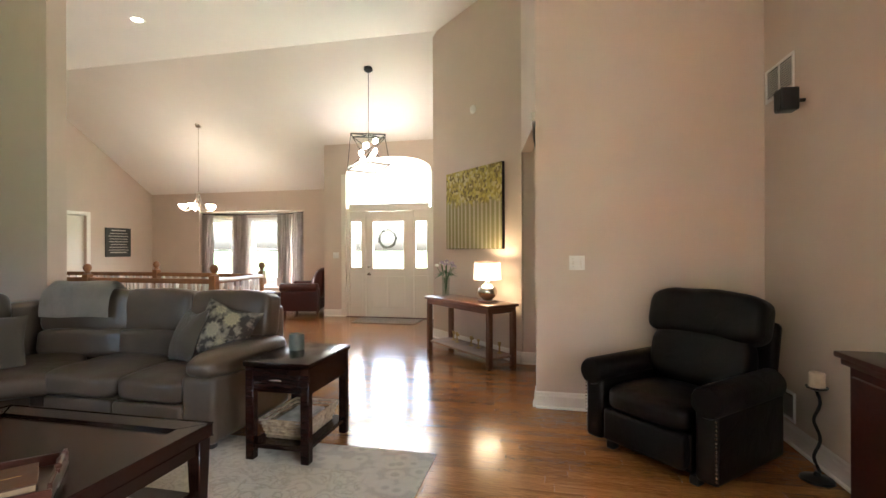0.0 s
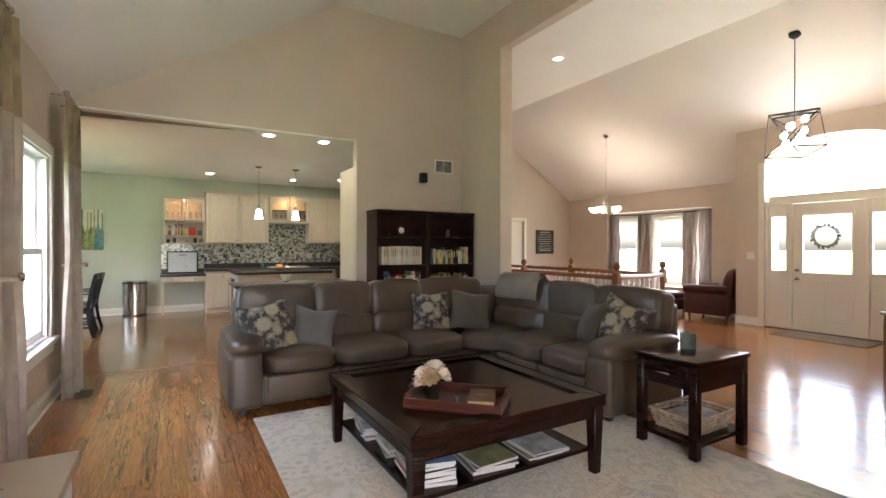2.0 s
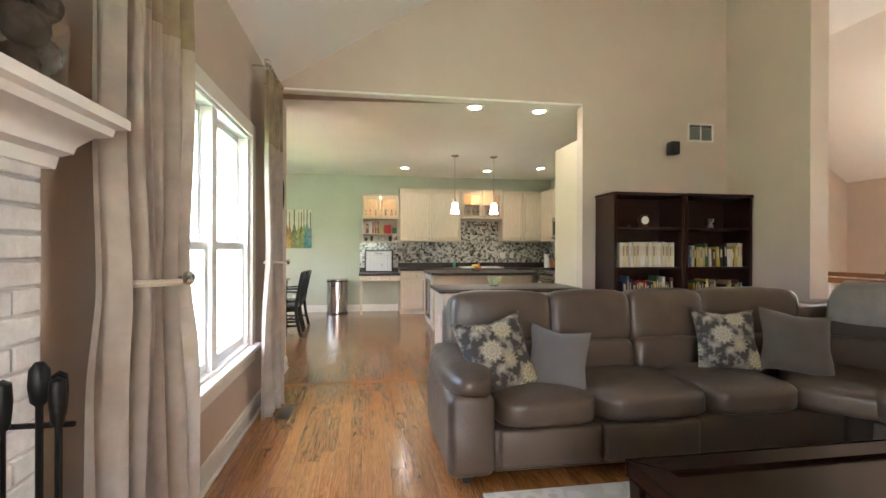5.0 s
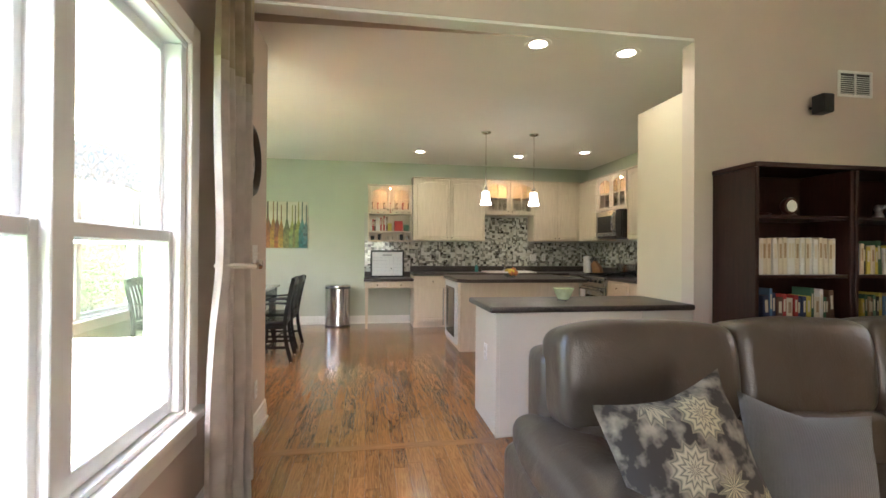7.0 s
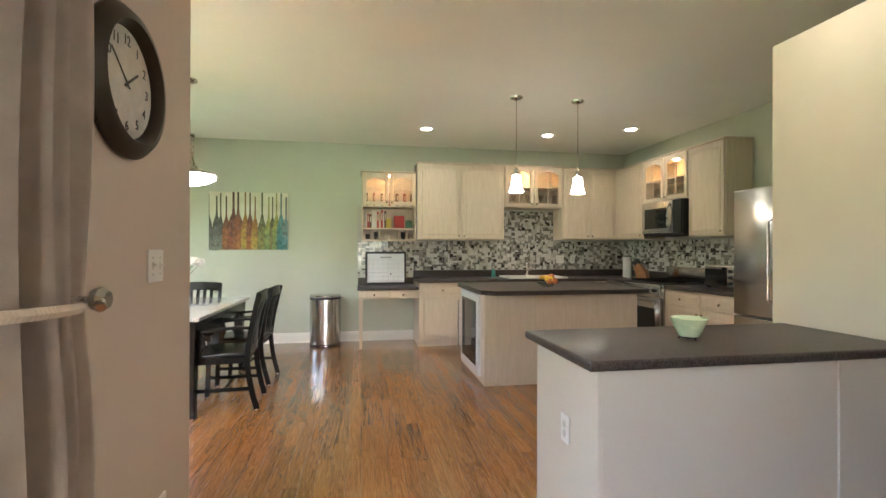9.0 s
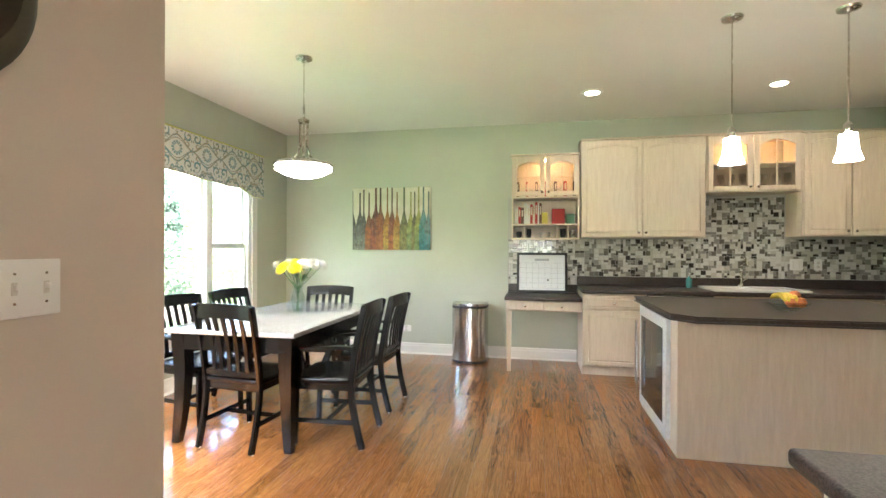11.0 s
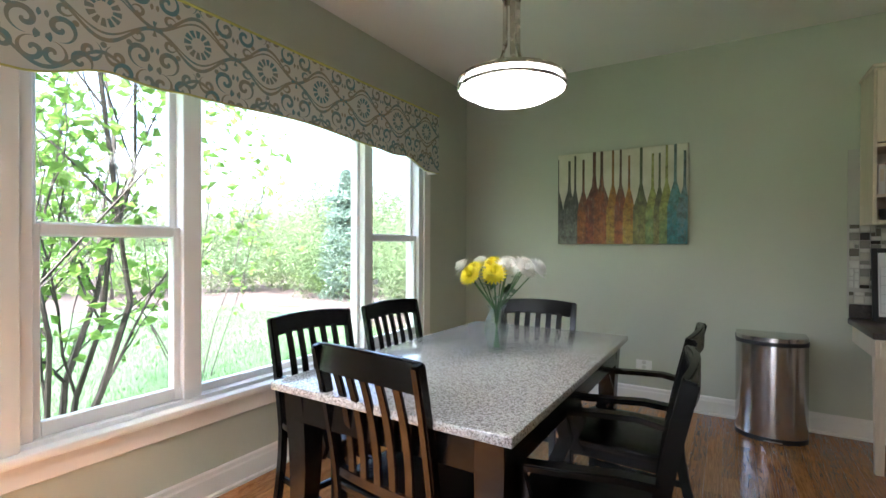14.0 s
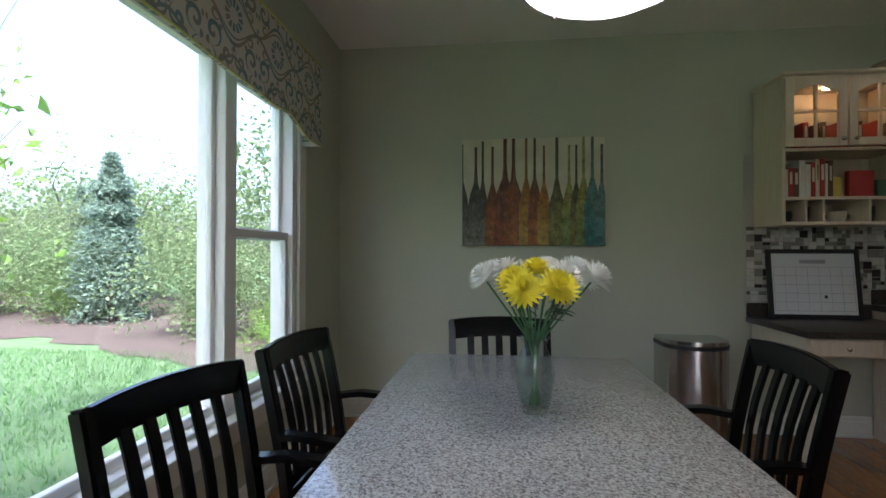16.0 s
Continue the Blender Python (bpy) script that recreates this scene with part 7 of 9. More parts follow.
WHT = plain("white_petal", (0.84, 0.82, 0.76), 0.7, vary=0.06)
rng = random.Random(3)
for k in range(15):
    a = k * 2.399
    r = 0.185 * math.sqrt((k + 0.4) / 15)
    low = 0.03 if k in (5, 8, 13) else 0.0
    top = Vector((r * math.cos(a), r * math.sin(a), 0.375 - low + 0.03 * (1 - (r / 0.185) ** 2) + rng.uniform(-0.012, 0.012)))
    out = Vector((top.x * 1.1, top.y * 1.1, 0.13)).normalized()
    q = Vector((0, 0, 1)).rotation_difference(out).to_matrix().to_4x4()
    part("bloom", bloom(rng.uniform(0.052, 0.066), 6, 19, bmesh.new(), Matrix.Translation(top) @ q, 0.3, 0.22), YEL if k in (0, 5, 8, 13) else WHT, vs)
    part("stem", tube([(-0.014 * math.cos(a), -0.014 * math.sin(a), 0.02), (0.014 * math.cos(a), 0.014 * math.sin(a), 0.20), top * 0.97], 0.003, 5), GREENSTEM, vs)
for k in range(26):
    a = k * 2.1
    h = rng.uniform(0.22, 0.36)
    bm = leaf(rng.uniform(0.05, 0.09), rng.uniform(0.022, 0.036), 0.02, bmesh.new(), pose((h - 0.19) * 0.45 * math.cos(a), (h - 0.19) * 0.45 * math.sin(a), h, rng.uniform(5, 60), 0, math.degrees(a) + 200))
    part("leaf", bm, GREENSTEM, vs)

# pendant bowl over the table
BOWLG = glow("white_bowl_glass", (1.0, 0.94, 0.86), 0.9)
pd = thing("bowl_pendant", "satin nickel pendant with a glowing white glass bowl", "pendant light", pose(-7.84, -1.69, HK - 0.001) @ Matrix.Diagonal((1.0, 1.0, 1.03, 1.0)))
part("canopy", lathe([(0, -0.035), (0.02, -0.035), (0.06, -0.015), (0.065, 0), (0, 0)], 24), NICKEL, pd)
part("cable", tube([(0, 0, -0.03), (0, 0, -0.40)], 0.004, 6), NICKEL, pd)
for i in range(7):
    part("chain_link", tube([(0.010 * math.cos(a) * (1 if i % 2 else 0.1), 0.010 * math.cos(a) * (0.1 if i % 2 else 1), -0.36 - i * 0.012 + 0.011 * math.sin(a)) for a in [q * math.pi / 5 for q in range(10)]], 0.0022, 5, None, True), NICKEL, pd)
part("cap", lathe([(0.036, -0.490), (0.042, -0.480), (0.042, -0.465), (0.02, -0.455), (0.008, -0.445), (0, -0.445)], 24), NICKEL, pd)
for a in range(3):
    th = a * 2.094 + 0.5
    part("rod", tube([(0.030 * math.cos(th), 0.030 * math.sin(th), -0.475), (0.030 * math.cos(th), 0.030 * math.sin(th), -0.655), (0.045 * math.cos(th), 0.045 * math.sin(th), -0.715), (0.10 * math.cos(th), 0.10 * math.sin(th), -0.760)], 0.011, 8), NICKEL, pd)
part("top_dish", lathe([(0.215, -0.807), (0.205, -0.790), (0.12, -0.765), (0.02, -0.750), (0, -0.750)], 40), NICKEL, pd)
part("upper_rim", lathe([(0.212, -0.815), (0.222, -0.813), (0.222, -0.803), (0.212, -0.801)], 44), NICKEL, pd)
part("lower_rim", lathe([(0.214, -0.843), (0.222, -0.841), (0.222, -0.833), (0.214, -0.831)], 44), NICKEL, pd)
part("glass_bowl", lathe([(0, -0.900), (0.08, -0.895), (0.15, -0.875), (0.195, -0.850), (0.212, -0.825), (0.212, -0.805), (0.2, -0.797), (0, -0.797)], 44), BOWLG, pd, "glowing frosted glass bowl")
for a in range(3):
    th = a * 2.094
    part("finial_clip", box(-0.004, 0.214, -0.849, 0.004, 0.226, -0.805, 0.002, 1), NICKEL, pd, at=pose(0, 0, 0, 0, 0, a * 120))
lamp("bowl_lamp", "POINT", pose(-7.84, -1.69, HK - 0.98), LAMPW["bowl"], (1.0, 0.90, 0.75), soft=0.12)

# canvas of coloured bottles
pa = thing("bottle_painting", "unframed canvas of tall coloured glass bottles, grey to teal", "painting", pose(XW, -2.20, 1.275, 0, 0, 90))
CANV = N("pale_canvas")
_v = CANV.coord()
CANV.bump(CANV.noise(_v, 400, 2), 0.4, 0.002)
CANV = CANV.out(Base_Color=CANV.ramp(CANV.noise(_v, 5, 5), (0.3, (0.52, 0.47, 0.33)), (0.7, (0.70, 0.66, 0.54))), Roughness=0.7)
part("canvas", box(0, -0.035, 0, 1.01, -0.002, 0.775, 0.004, 1), CANV, pa)


def brushed(name, top, mid, low):
    k = N(name)
    v = k.coord((3, 1, 1))
    s = k.n("SeparateXYZ", Vector=k.coord())
    f = k.math("MULTIPLY_ADD", k.noise(v, 9, 6, 0.7, 1.0), 0.9, k.math("MULTIPLY", s.outputs[2], 0.9))
    col = k.ramp(f, (0.30, shade(low, 0.55)), (0.5, low), (0.75, mid), (1.0, top))
    wash = k.ramp(k.noise(k.coord((9, 1, 1.6)), 6, 7, 0.75, 0.8), (0.52, (0, 0, 0)), (0.74, (0.55, 0.55, 0.55)))
    stain = k.ramp(k.noise(k.coord((2, 1, 2)), 11, 6, 0.7), (0.35, (0.35, 0.30, 0.25)), (0.6, (1, 1, 1)))
    return k.out(Base_Color=k.mix(1.0, k.mix(wash, col, (0.46, 0.43, 0.30)), stain, "MULTIPLY"), Roughness=0.5)


BOT = [brushed("bottle_" + nme, *c) for nme, c in (
    ("charcoal", ((0.05, 0.05, 0.04), (0.07, 0.07, 0.06), (0.20, 0.20, 0.16))), ("rust", ((0.07, 0.03, 0.015), (0.24, 0.06, 0.015), (0.40, 0.13, 0.02))),
    ("crimson", ((0.10, 0.02, 0.012), (0.15, 0.028, 0.012), (0.34, 0.08, 0.02))), ("amber", ((0.26, 0.13, 0.03), (0.42, 0.18, 0.02), (0.5, 0.34, 0.05))),
    ("moss", ((0.07, 0.09, 0.04), (0.14, 0.15, 0.05), (0.28, 0.26, 0.06))), ("lime", ((0.34, 0.34, 0.10), (0.36, 0.38, 0.08), (0.18, 0.28, 0.08))),
    ("teal", ((0.16, 0.24, 0.22), (0.10, 0.27, 0.27), (0.03, 0.20, 0.22))), ("slate", ((0.10, 0.13, 0.13), (0.16, 0.25, 0.26), (0.05, 0.22, 0.25))))]
deep = 0
for u, w, h, neck, c in ((0.0, 0.12, 0.74, 0.5, 0), (0.10, 0.13, 0.66, 0.55, 0), (0.15, 0.11, 0.76, 0.45, 0), (0.22, 0.12, 0.70, 0.5, 1), (0.31, 0.17, 0.775, 0.55, 2), (0.37, 0.15, 0.775, 0.55, 1), (0.46, 0.12, 0.775, 0.5, 3), (0.52, 0.11, 0.775, 0.52, 1), (0.585, 0.11, 0.66, 0.5, 3), (0.675, 0.14, 0.775, 0.45, 4), (0.76, 0.12, 0.68, 0.5, 5), (0.81, 0.10, 0.62, 0.5, 4), (0.86, 0.12, 0.775, 0.5, 5), (0.92, 0.13, 0.775, 0.5, 6), (0.985, 0.12, 0.66, 0.5, 7)):
    h, neck = max(h, 0.72), neck * 0.75
    pts = []
    for side in (-1, 1):
        seq = []
        for i in range(9):
            q = i / 8
            if q < neck:
                wd = w * 0.42
            else:
                e = min(1, (q - neck) / 0.28)
                wd = w * 0.42 * (1 - 0.82 * (0.5 - 0.5 * math.cos(math.pi * e)))
            seq.append((min(1.008, max(0.002, u + side * wd)), 0.003 + q * (h - 0.006)))
        pts += seq if side > 0 else seq[::-1]
    clean = [p for i, p in enumerate(pts) if i == 0 or (Vector(p) - Vector(pts[i - 1])).length > 0.001]
    deep += 1
    part("painted_bottle", prism(clean[::-1], 0.002, None, Matrix.Translation((0, -0.0365 - 0.0004 * deep, 0))), BOT[c], pa, smooth=False)
plate(pose(XW, -1.50, 0.31, 0, 0, -90), 1, "outlet", 0.118, 0.075)
plate(pose(-6.42, YD, 0.33, 0, 0, 0), 1, "outlet", 0.118, 0.075)

# trash can
tc = thing("trash_can", "tall half-round stainless trash can with a black lid rim", "trash can", pose(-9.87, -0.68, 0))
half = [(-0.20, 0.14), (-0.20, -0.02)] + [(0.20 * -math.cos(a), -0.02 - 0.15 * math.sin(a)) for a in [math.pi * q / 12 for q in range(1, 12)]] + [(0.20, -0.02), (0.20, 0.14)]


def up(pts, z0, z1, k=1.0):
    bm = prism([(x * k, y * k) for x, y in pts], z1 - z0)
    bm.transform(Matrix.Translation((0, 0, z1)) @ Matrix.Rotation(radians(-90), 4, "X"))
    return bm


TR = pose(0, 0, 0, 0, 0, 90)
part("body", up(half, 0.03, 0.62), STEEL, tc, at=TR)
part("base_ring", up(half, 0.0, 0.03, 1.01), BLACKPL, tc, at=TR)
part("lid_rim", up(half, 0.62, 0.645, 1.012), BLACKPL, tc, at=TR)
part("lid", up(half, 0.645, 0.672, 0.99), STEEL, tc, at=TR)
part("pedal", box(0.15, -0.05, 0.01, 0.20, 0.05, 0.022, 0.004, 1), STEEL, tc)

# upholstered valance
VAL = N("teal_medallion_print")
_v = VAL.coord()
_s = VAL.n("SeparateXYZ", Vector=_v)
PX = 0.377
_ux = VAL.math("SUBTRACT", VAL.math("FRACT", VAL.math("DIVIDE", _s.outputs[0], PX)), 0.5)
_uz = VAL.math("DIVIDE", VAL.math("SUBTRACT", _s.outputs[2], 0.31), PX)
_ax, _az = VAL.math("ABSOLUTE", _ux), VAL.math("ABSOLUTE", _uz)


def polar(cx, cz):
    """Distance and angle about a centre mirrored in both axes."""
    x, z = VAL.math("SUBTRACT", _ax, cx), VAL.math("SUBTRACT", _az, cz)
    return VAL.math("SQRT", VAL.math("ADD", VAL.math("MULTIPLY", x, x), VAL.math("MULTIPLY", z, z))), VAL.math("ARCTAN2", z, x)


def band(v, lo, hi):
    return VAL.math("MULTIPLY", VAL.math("GREATER_THAN", v, lo), VAL.math("LESS_THAN", v, hi))


def petals(cx, cz, n, lo, hi, cut):
    r, a = polar(cx, cz)
    return VAL.math("MULTIPLY", band(r, lo, hi), VAL.math("GREATER_THAN", VAL.math("COSINE", VAL.math("MULTIPLY", a, n)), cut))


def scroll(cx, cz, turns, reach, hand=1.0):
    """A spiral stroke round a mirrored centre."""
    r, a = polar(cx, cz)
    turn = VAL.math("MULTIPLY", a, hand / 6.2832)
    stroke = band(VAL.math("FRACT", VAL.math("ADD", VAL.math("MULTIPLY", r, turns), turn)), 0.30, 0.72)
    return VAL.math("MULTIPLY", stroke, VAL.math("LESS_THAN", r, reach))


def any_of(*parts):
    f = parts[0]
    for q in parts[1:]:
        f = VAL.math("MAXIMUM", f, q)
    return f


_wave = VAL.math("MULTIPLY_ADD", VAL.math("COSINE", VAL.math("MULTIPLY", _ux, 6.2832)), 0.15, 0.15)
ogee = band(VAL.math("SUBTRACT", _az, _wave), -0.018, 0.026)
inner = band(VAL.math("SUBTRACT", _az, VAL.math("MULTIPLY", _wave, 0.78)), -0.012, 0.012)
outer = band(VAL.math("SUBTRACT", _az, VAL.math("SUBTRACT", 0.74, _wave)), -0.02, 0.02)
teal = any_of(petals(0, 0, 12.0, 0.085, 0.17, -0.5), scroll(0.36, 0.34, 8.0, 0.135), scroll(0.20, 0.60, 9.0, 0.11), petals(0.5, 0.0, 4.0, 0.015, 0.085, 0.35), petals(0, 0.74, 8.0, 0.05, 0.12, -0.2), petals(0.5, 0.45, 2.0, 0.02, 0.075, 0.2))
olive = any_of(ogee, outer, inner, scroll(0.12, 0.45, 9.0, 0.11, -1.0), scroll(0.42, 0.60, 9.0, 0.12, -1.0), scroll(0.33, 0.13, 11.0, 0.075, -1.0), petals(0.24, 0.24, 3.0, 0.0, 0.03, -2.0), petals(0.5, 0.24, 2.0, 0.012, 0.05, -0.2), petals(0, 0.36, 2.0, 0.0, 0.03, -2.0))
tone = VAL.noise(_v, 11, 3)
tealc = VAL.ramp(tone, (0.42, (0.13, 0.24, 0.26)), (0.60, (0.25, 0.25, 0.20)))
olivec = VAL.ramp(tone, (0.42, (0.29, 0.26, 0.19)), (0.6, (0.16, 0.25, 0.26)))
VAL.bump(VAL.noise(_v, 500, 2), 0.3, 0.002)
VAL = VAL.out(Base_Color=VAL.mix(teal, VAL.mix(olive, (0.56, 0.55, 0.49), olivec), tealc), Roughness=0.9)
PIPE = fabric("yellow_piping", (0.48, 0.46, 0.12))
va = thing("window_valance", "padded cornice valance in a teal and olive medallion print", "valance", pose(-9.37, YD, 1.86))
VW, VH, VD = 2.87, 0.48, 0.13


def hem(x):
    """The valance's lower edge: deep at the ends, scalloped up over the window."""
    e = min(x, VW - x)
    if e < 0.16:
        return 0.0
    if e < 0.46:
        q = (e - 0.16) / 0.30
        return 0.075 * (0.5 - 0.5 * math.cos(math.pi * q))
    if e < 0.75:
        q = (e - 0.46) / 0.29
        return 0.075 + 0.0 * q - 0.012 * math.sin(math.pi * q)
    return 0.075 + 0.03 * (0.5 - 0.5 * math.cos(math.pi * min(1, (e - 0.75) / 0.7)))


edge = [(VW * i / 80, hem(VW * i / 80)) for i in range(81)]
part("face", prism(edge + [(VW, VH), (0, VH)], 0.02, None, Matrix.Translation((0, VD - 0.02, 0))), VAL, va)
part("return_end", box(0, 0, 0.0, 0.018, VD - 0.0205, VH), VAL, va)
part("return_end", box(VW - 0.018, 0, 0.0, VW, VD - 0.0205, VH), VAL, va)
part("top_board", box(0.018, 0, VH - 0.02, VW - 0.018, VD - 0.0205, VH), VAL, va)
part("piping", tube([(x, VD + 0.001, z) for x, z in edge], 0.004, 6), PIPE, va)
part("piping", tube([(0, VD - 0.002, VH), (VW, VD - 0.002, VH)], 0.008, 6), PIPE, va, "yellow corded piping")

# ---- entry ----
fd = thing("front_door", "cream front door with a glazed panel, sidelights and arched transom", "door", pose(-2.24, YF, 0), kind="structure")


def dp(name, bm, mat, parent=None, label=""):
    bm.transform(Matrix.Translation((2.24, -YF, 0)))
    return part(name, bm, mat, parent or fd, label)


DOORW = paint("cream_door_paint", (0.74, 0.69, 0.60), 0.35, 0.02, 0.02)
y0, y1 = YF + 0.03, YF + 0.10
bm = bmesh.new()
for a, b, c, d in ((-3.10, -3.05, 0, 2.12), (-1.43, -1.38, 0, 2.12), (-2.75, -2.70, 0, 2.06), (-1.78, -1.73, 0, 2.06), (-3.05, -1.43, 2.06, 2.20)):
    box(a, y0 - 0.02, c, b, y1 + 0.02, d, 0.004, 1, bm)
dp("door_frame", bm, DOORW)
bm = bmesh.new()
for a, b, c, d in ((-3.20, -3.10, 0, 2.79), (-1.38, -1.28, 0, 2.79)):
    box(a, YF - 0.02, c, b, YF, d, 0.004, 1, bm)
dp("casing", bm, DOORW)


def lites(x0, x1, z0, z1, low, name, parent=None):
    """A door leaf with a glazed upper light and a raised lower panel."""
    a = bmesh.new()
    gx0, gx1, gz0, gz1 = low
    for p, q, r, s in ((x0, gx0, z0, z1), (gx1, x1, z0, z1), (gx0, gx1, z0, gz0), (gx0, gx1, gz1, z1)):
        box(p, y0, r, q, y1 - 0.02, s, 0.002, 1, a)
    leaf_ = dp(name, a, DOORW, parent)
    n = 2 if x1 - x0 > 0.6 else 1
    for i in range(n):
        w = (gx1 - gx0 + 0.08) / n
        px = gx0 - 0.04 + i * w
        dp("raised_panel", box(px + 0.02, y0 - 0.008, z0 + 0.18, px + w - 0.02, y0 + 0.002, gz0 - 0.14, 0.007, 1), DOORW, leaf_)
    fr_ = bmesh.new()
    for p, q, r, s in ((gx0 - 0.03, gx0 + 0.005, gz0 - 0.03, gz1 + 0.03), (gx1 - 0.005, gx1 + 0.03, gz0 - 0.03, gz1 + 0.03), (gx0 + 0.005, gx1 - 0.005, gz0 - 0.03, gz0 + 0.005), (gx0 + 0.005, gx1 - 0.005, gz1 - 0.005, gz1 + 0.03)):
        box(p, y0 - 0.010, r, q, y0 + 0.002, s, 0.004, 1, fr_)
    dp("glazing_bead", fr_, DOORW, leaf_)
    g = dp("glass_pane", box(gx0, y0 + 0.02, gz0, gx1, y0 + 0.026, gz1), PANE, leaf_)
    g.visible_shadow = False
    return leaf_


dl = lites(-2.70, -1.78, 0.012, 2.055, (-2.56, -1.93, 0.94, 1.86), "door_leaf")
lites(-3.05, -2.75, 0.0, 2.06, (-3.01, -2.79, 0.96, 1.86), "sidelight")
lites(-1.73, -1.43, 0.0, 2.06, (-1.70, -1.47, 0.96, 1.86), "sidelight")
for z, r in ((0.98, 0.026), (0.84, 0.030)):
    k = lathe([(0, 0), (r, 0.0), (r, 0.008), (0.012, 0.014), (0.012, 0.035), (r * 0.9, 0.045), (r * 0.8, 0.065), (0, 0.07)], 16)
    k.transform(Matrix.Translation((-2.63, y0, z)) @ Matrix.Rotation(radians(90), 4, "X"))
    dp("door_knob", k, NICKEL, dl, "satin nickel knob")
dp("threshold", box(-3.10, YF - 0.02, 0.0, -1.38, YF + 0.12, 0.011, 0.003, 1), MAHOG)
pts = [(-3.09, 2.20), (-1.39, 2.20)]
for i in range(0, 25):
    u = 0.85 * math.cos(i / 24 * math.pi)
    pts.append((-2.24 + u, 2.79 + 0.305 * math.sqrt(max(0, 1 - (u / 0.86) ** 2)) ** 0.8))
g = dp("transom_glass", prism(pts, 0.006, None, Matrix.Translation((0, YF + 0.07, 0))), PANE)
g.visible_shadow = False
# wreath on the glass
WREATH = plain("grey_green_twigs", (0.13, 0.15, 0.11), 0.8, vary=0.4)
wr = thing("door_wreath", "thin grey-green twig wreath hung on the door glass", "wreath", pose(-2.25, YF + 0.012, 1.52))
rng = random.Random(7)
for k in range(5):
    part("twig", tube([((0.155 + 0.012 * math.sin(a * 3 + k * 1.7)) * math.cos(a), 0.008 * math.sin(a * 5 + k) - 0.006, (0.155 + 0.012 * math.sin(a * 3 + k * 1.7)) * math.sin(a)) for a in [q * math.pi / 16 for q in range(32)]], 0.004, 5, None, True), WREATH, wr)
for k in range(44):
    a = k * 0.1428 * 1.0
    bm = leaf(rng.uniform(0.035, 0.06), 0.02, 0.004, bmesh.new(), pose(0.16 * math.cos(a), -0.012, 0.16 * math.sin(a), 90, 0, 0) @ pose(0, 0, 0, 0, 0, math.degrees(a) + rng.uniform(-120, -20)))
    part("leaf", bm, WREATH, wr)
MATM = fabric("grey_door_mat", (0.22, 0.20, 0.18), 900, 0.95, 0.2, 0.9)
solid("door_mat", box(-2.70, 7.98, 0.0005, -1.52, 8.58, 0.012, 0.004, 1), MATM, "flat grey door mat inside the front door", "mat")
plate(pose(-3.32, YF, 1.20, 0, 0, 180), 2)
structure("porch_slab", box(-4.2, YF + 0.16, -0.25, 0.2, YF + 2.4, -0.03), paint("grey_concrete", (0.42, 0.41, 0.39), 0.85, 0.3), "grey concrete porch slab", "porch")

# lantern over the entry: two tilted square frames joined by rods
ln = thing("cage_pendant", "open dark metal cage pendant with clustered crystal bulbs", "pendant light", pose(-2.09, 7.31, 4.25))
part("canopy", lathe([(0, -0.05), (0.03, -0.05), (0.07, -0.02), (0.075, 0.03), (0, 0.03)], 20), IRON, ln)
part("stem", tube([(0, 0, -0.05), (0, 0, -0.98)], 0.006, 8), IRON, ln)
sq = lambda z, r, t, tilt: [Matrix.Rotation(radians(t), 3, "Z") @ Matrix.Rotation(radians(tilt), 3, "X") @ Vector((r * a, r * b, 0)) + Vector((0, 0, z)) for a, b in ((-1, -1), (1, -1), (1, 1), (-1, 1))]
top, bot = sq(-1.08, 0.27, 20, 8), sq(-1.60, 0.25, 52, -8)
for corners in (top, bot):
    for i in range(4):
        part("frame_bar", tube([corners[i], corners[(i + 1) % 4]], 0.011, 4), IRON, ln)
for i in range(4):
    part("rod", tube([top[i], bot[(i + 2) % 4]], 0.006, 6), IRON, ln)
    part("rod", tube([top[i], bot[(i + 3) % 4]], 0.006, 6), IRON, ln)
part("top_cross", tube([top[0], top[2]], 0.008, 6), IRON, ln)
part("top_cross", tube([top[1], top[3]], 0.008, 6), IRON, ln)
CRYST = glow("lit_crystal_bulb", (1.0, 0.86, 0.66), 1.5)
for k in range(8):
    a = k * 2.4
    part("bulb", lathe([(0, -0.05), (0.03, -0.035), (0.045, 0), (0.03, 0.035), (0.012, 0.055), (0, 0.056)], 12), CRYST, ln, "lit crystal globe", at=pose(0.12 * math.cos(a), 0.12 * math.sin(a), -1.18 - 0.045 * k, 20 * math.sin(a), 20, 0))
    part("bulb_arm", tube([(0, 0, -1.15 - 0.045 * k), (0.12 * math.cos(a), 0.12 * math.sin(a), -1.14 - 0.045 * k)], 0.004, 5), IRON, ln)
part("core_rod", tube([(0, 0, -0.98), (0, 0, -1.55)], 0.006, 6), IRON, ln)
lamp("cage_lamp", "POINT", pose(-2.09, 7.31, 2.80), LAMPW["foyer"], (1.0, 0.84, 0.68), soft=0.12)

# chandelier of the sitting room
chd = thing("chandelier", "satin nickel chandelier with upturned frosted glass cups", "chandelier", pose(-5.96, 8.10, 3.76))
part("canopy", lathe([(0, -0.04), (0.03, -0.04), (0.06, -0.01), (0.065, 0.04), (0, 0.04)], 20), NICKEL, chd)
part("chain", tube([(0, 0, -0.04), (0, 0, -1.25)], 0.006, 6), NICKEL, chd)
part("column", lathe([(0, -1.70), (0.02, -1.69), (0.035, -1.64), (0.02, -1.60), (0.012, -1.45), (0.022, -1.38), (0.02, -1.30), (0.006, -1.24)], 14), NICKEL, chd)
CUPG = glow("frosted_cup_glow", (1.0, 0.80, 0.58), 1.2)
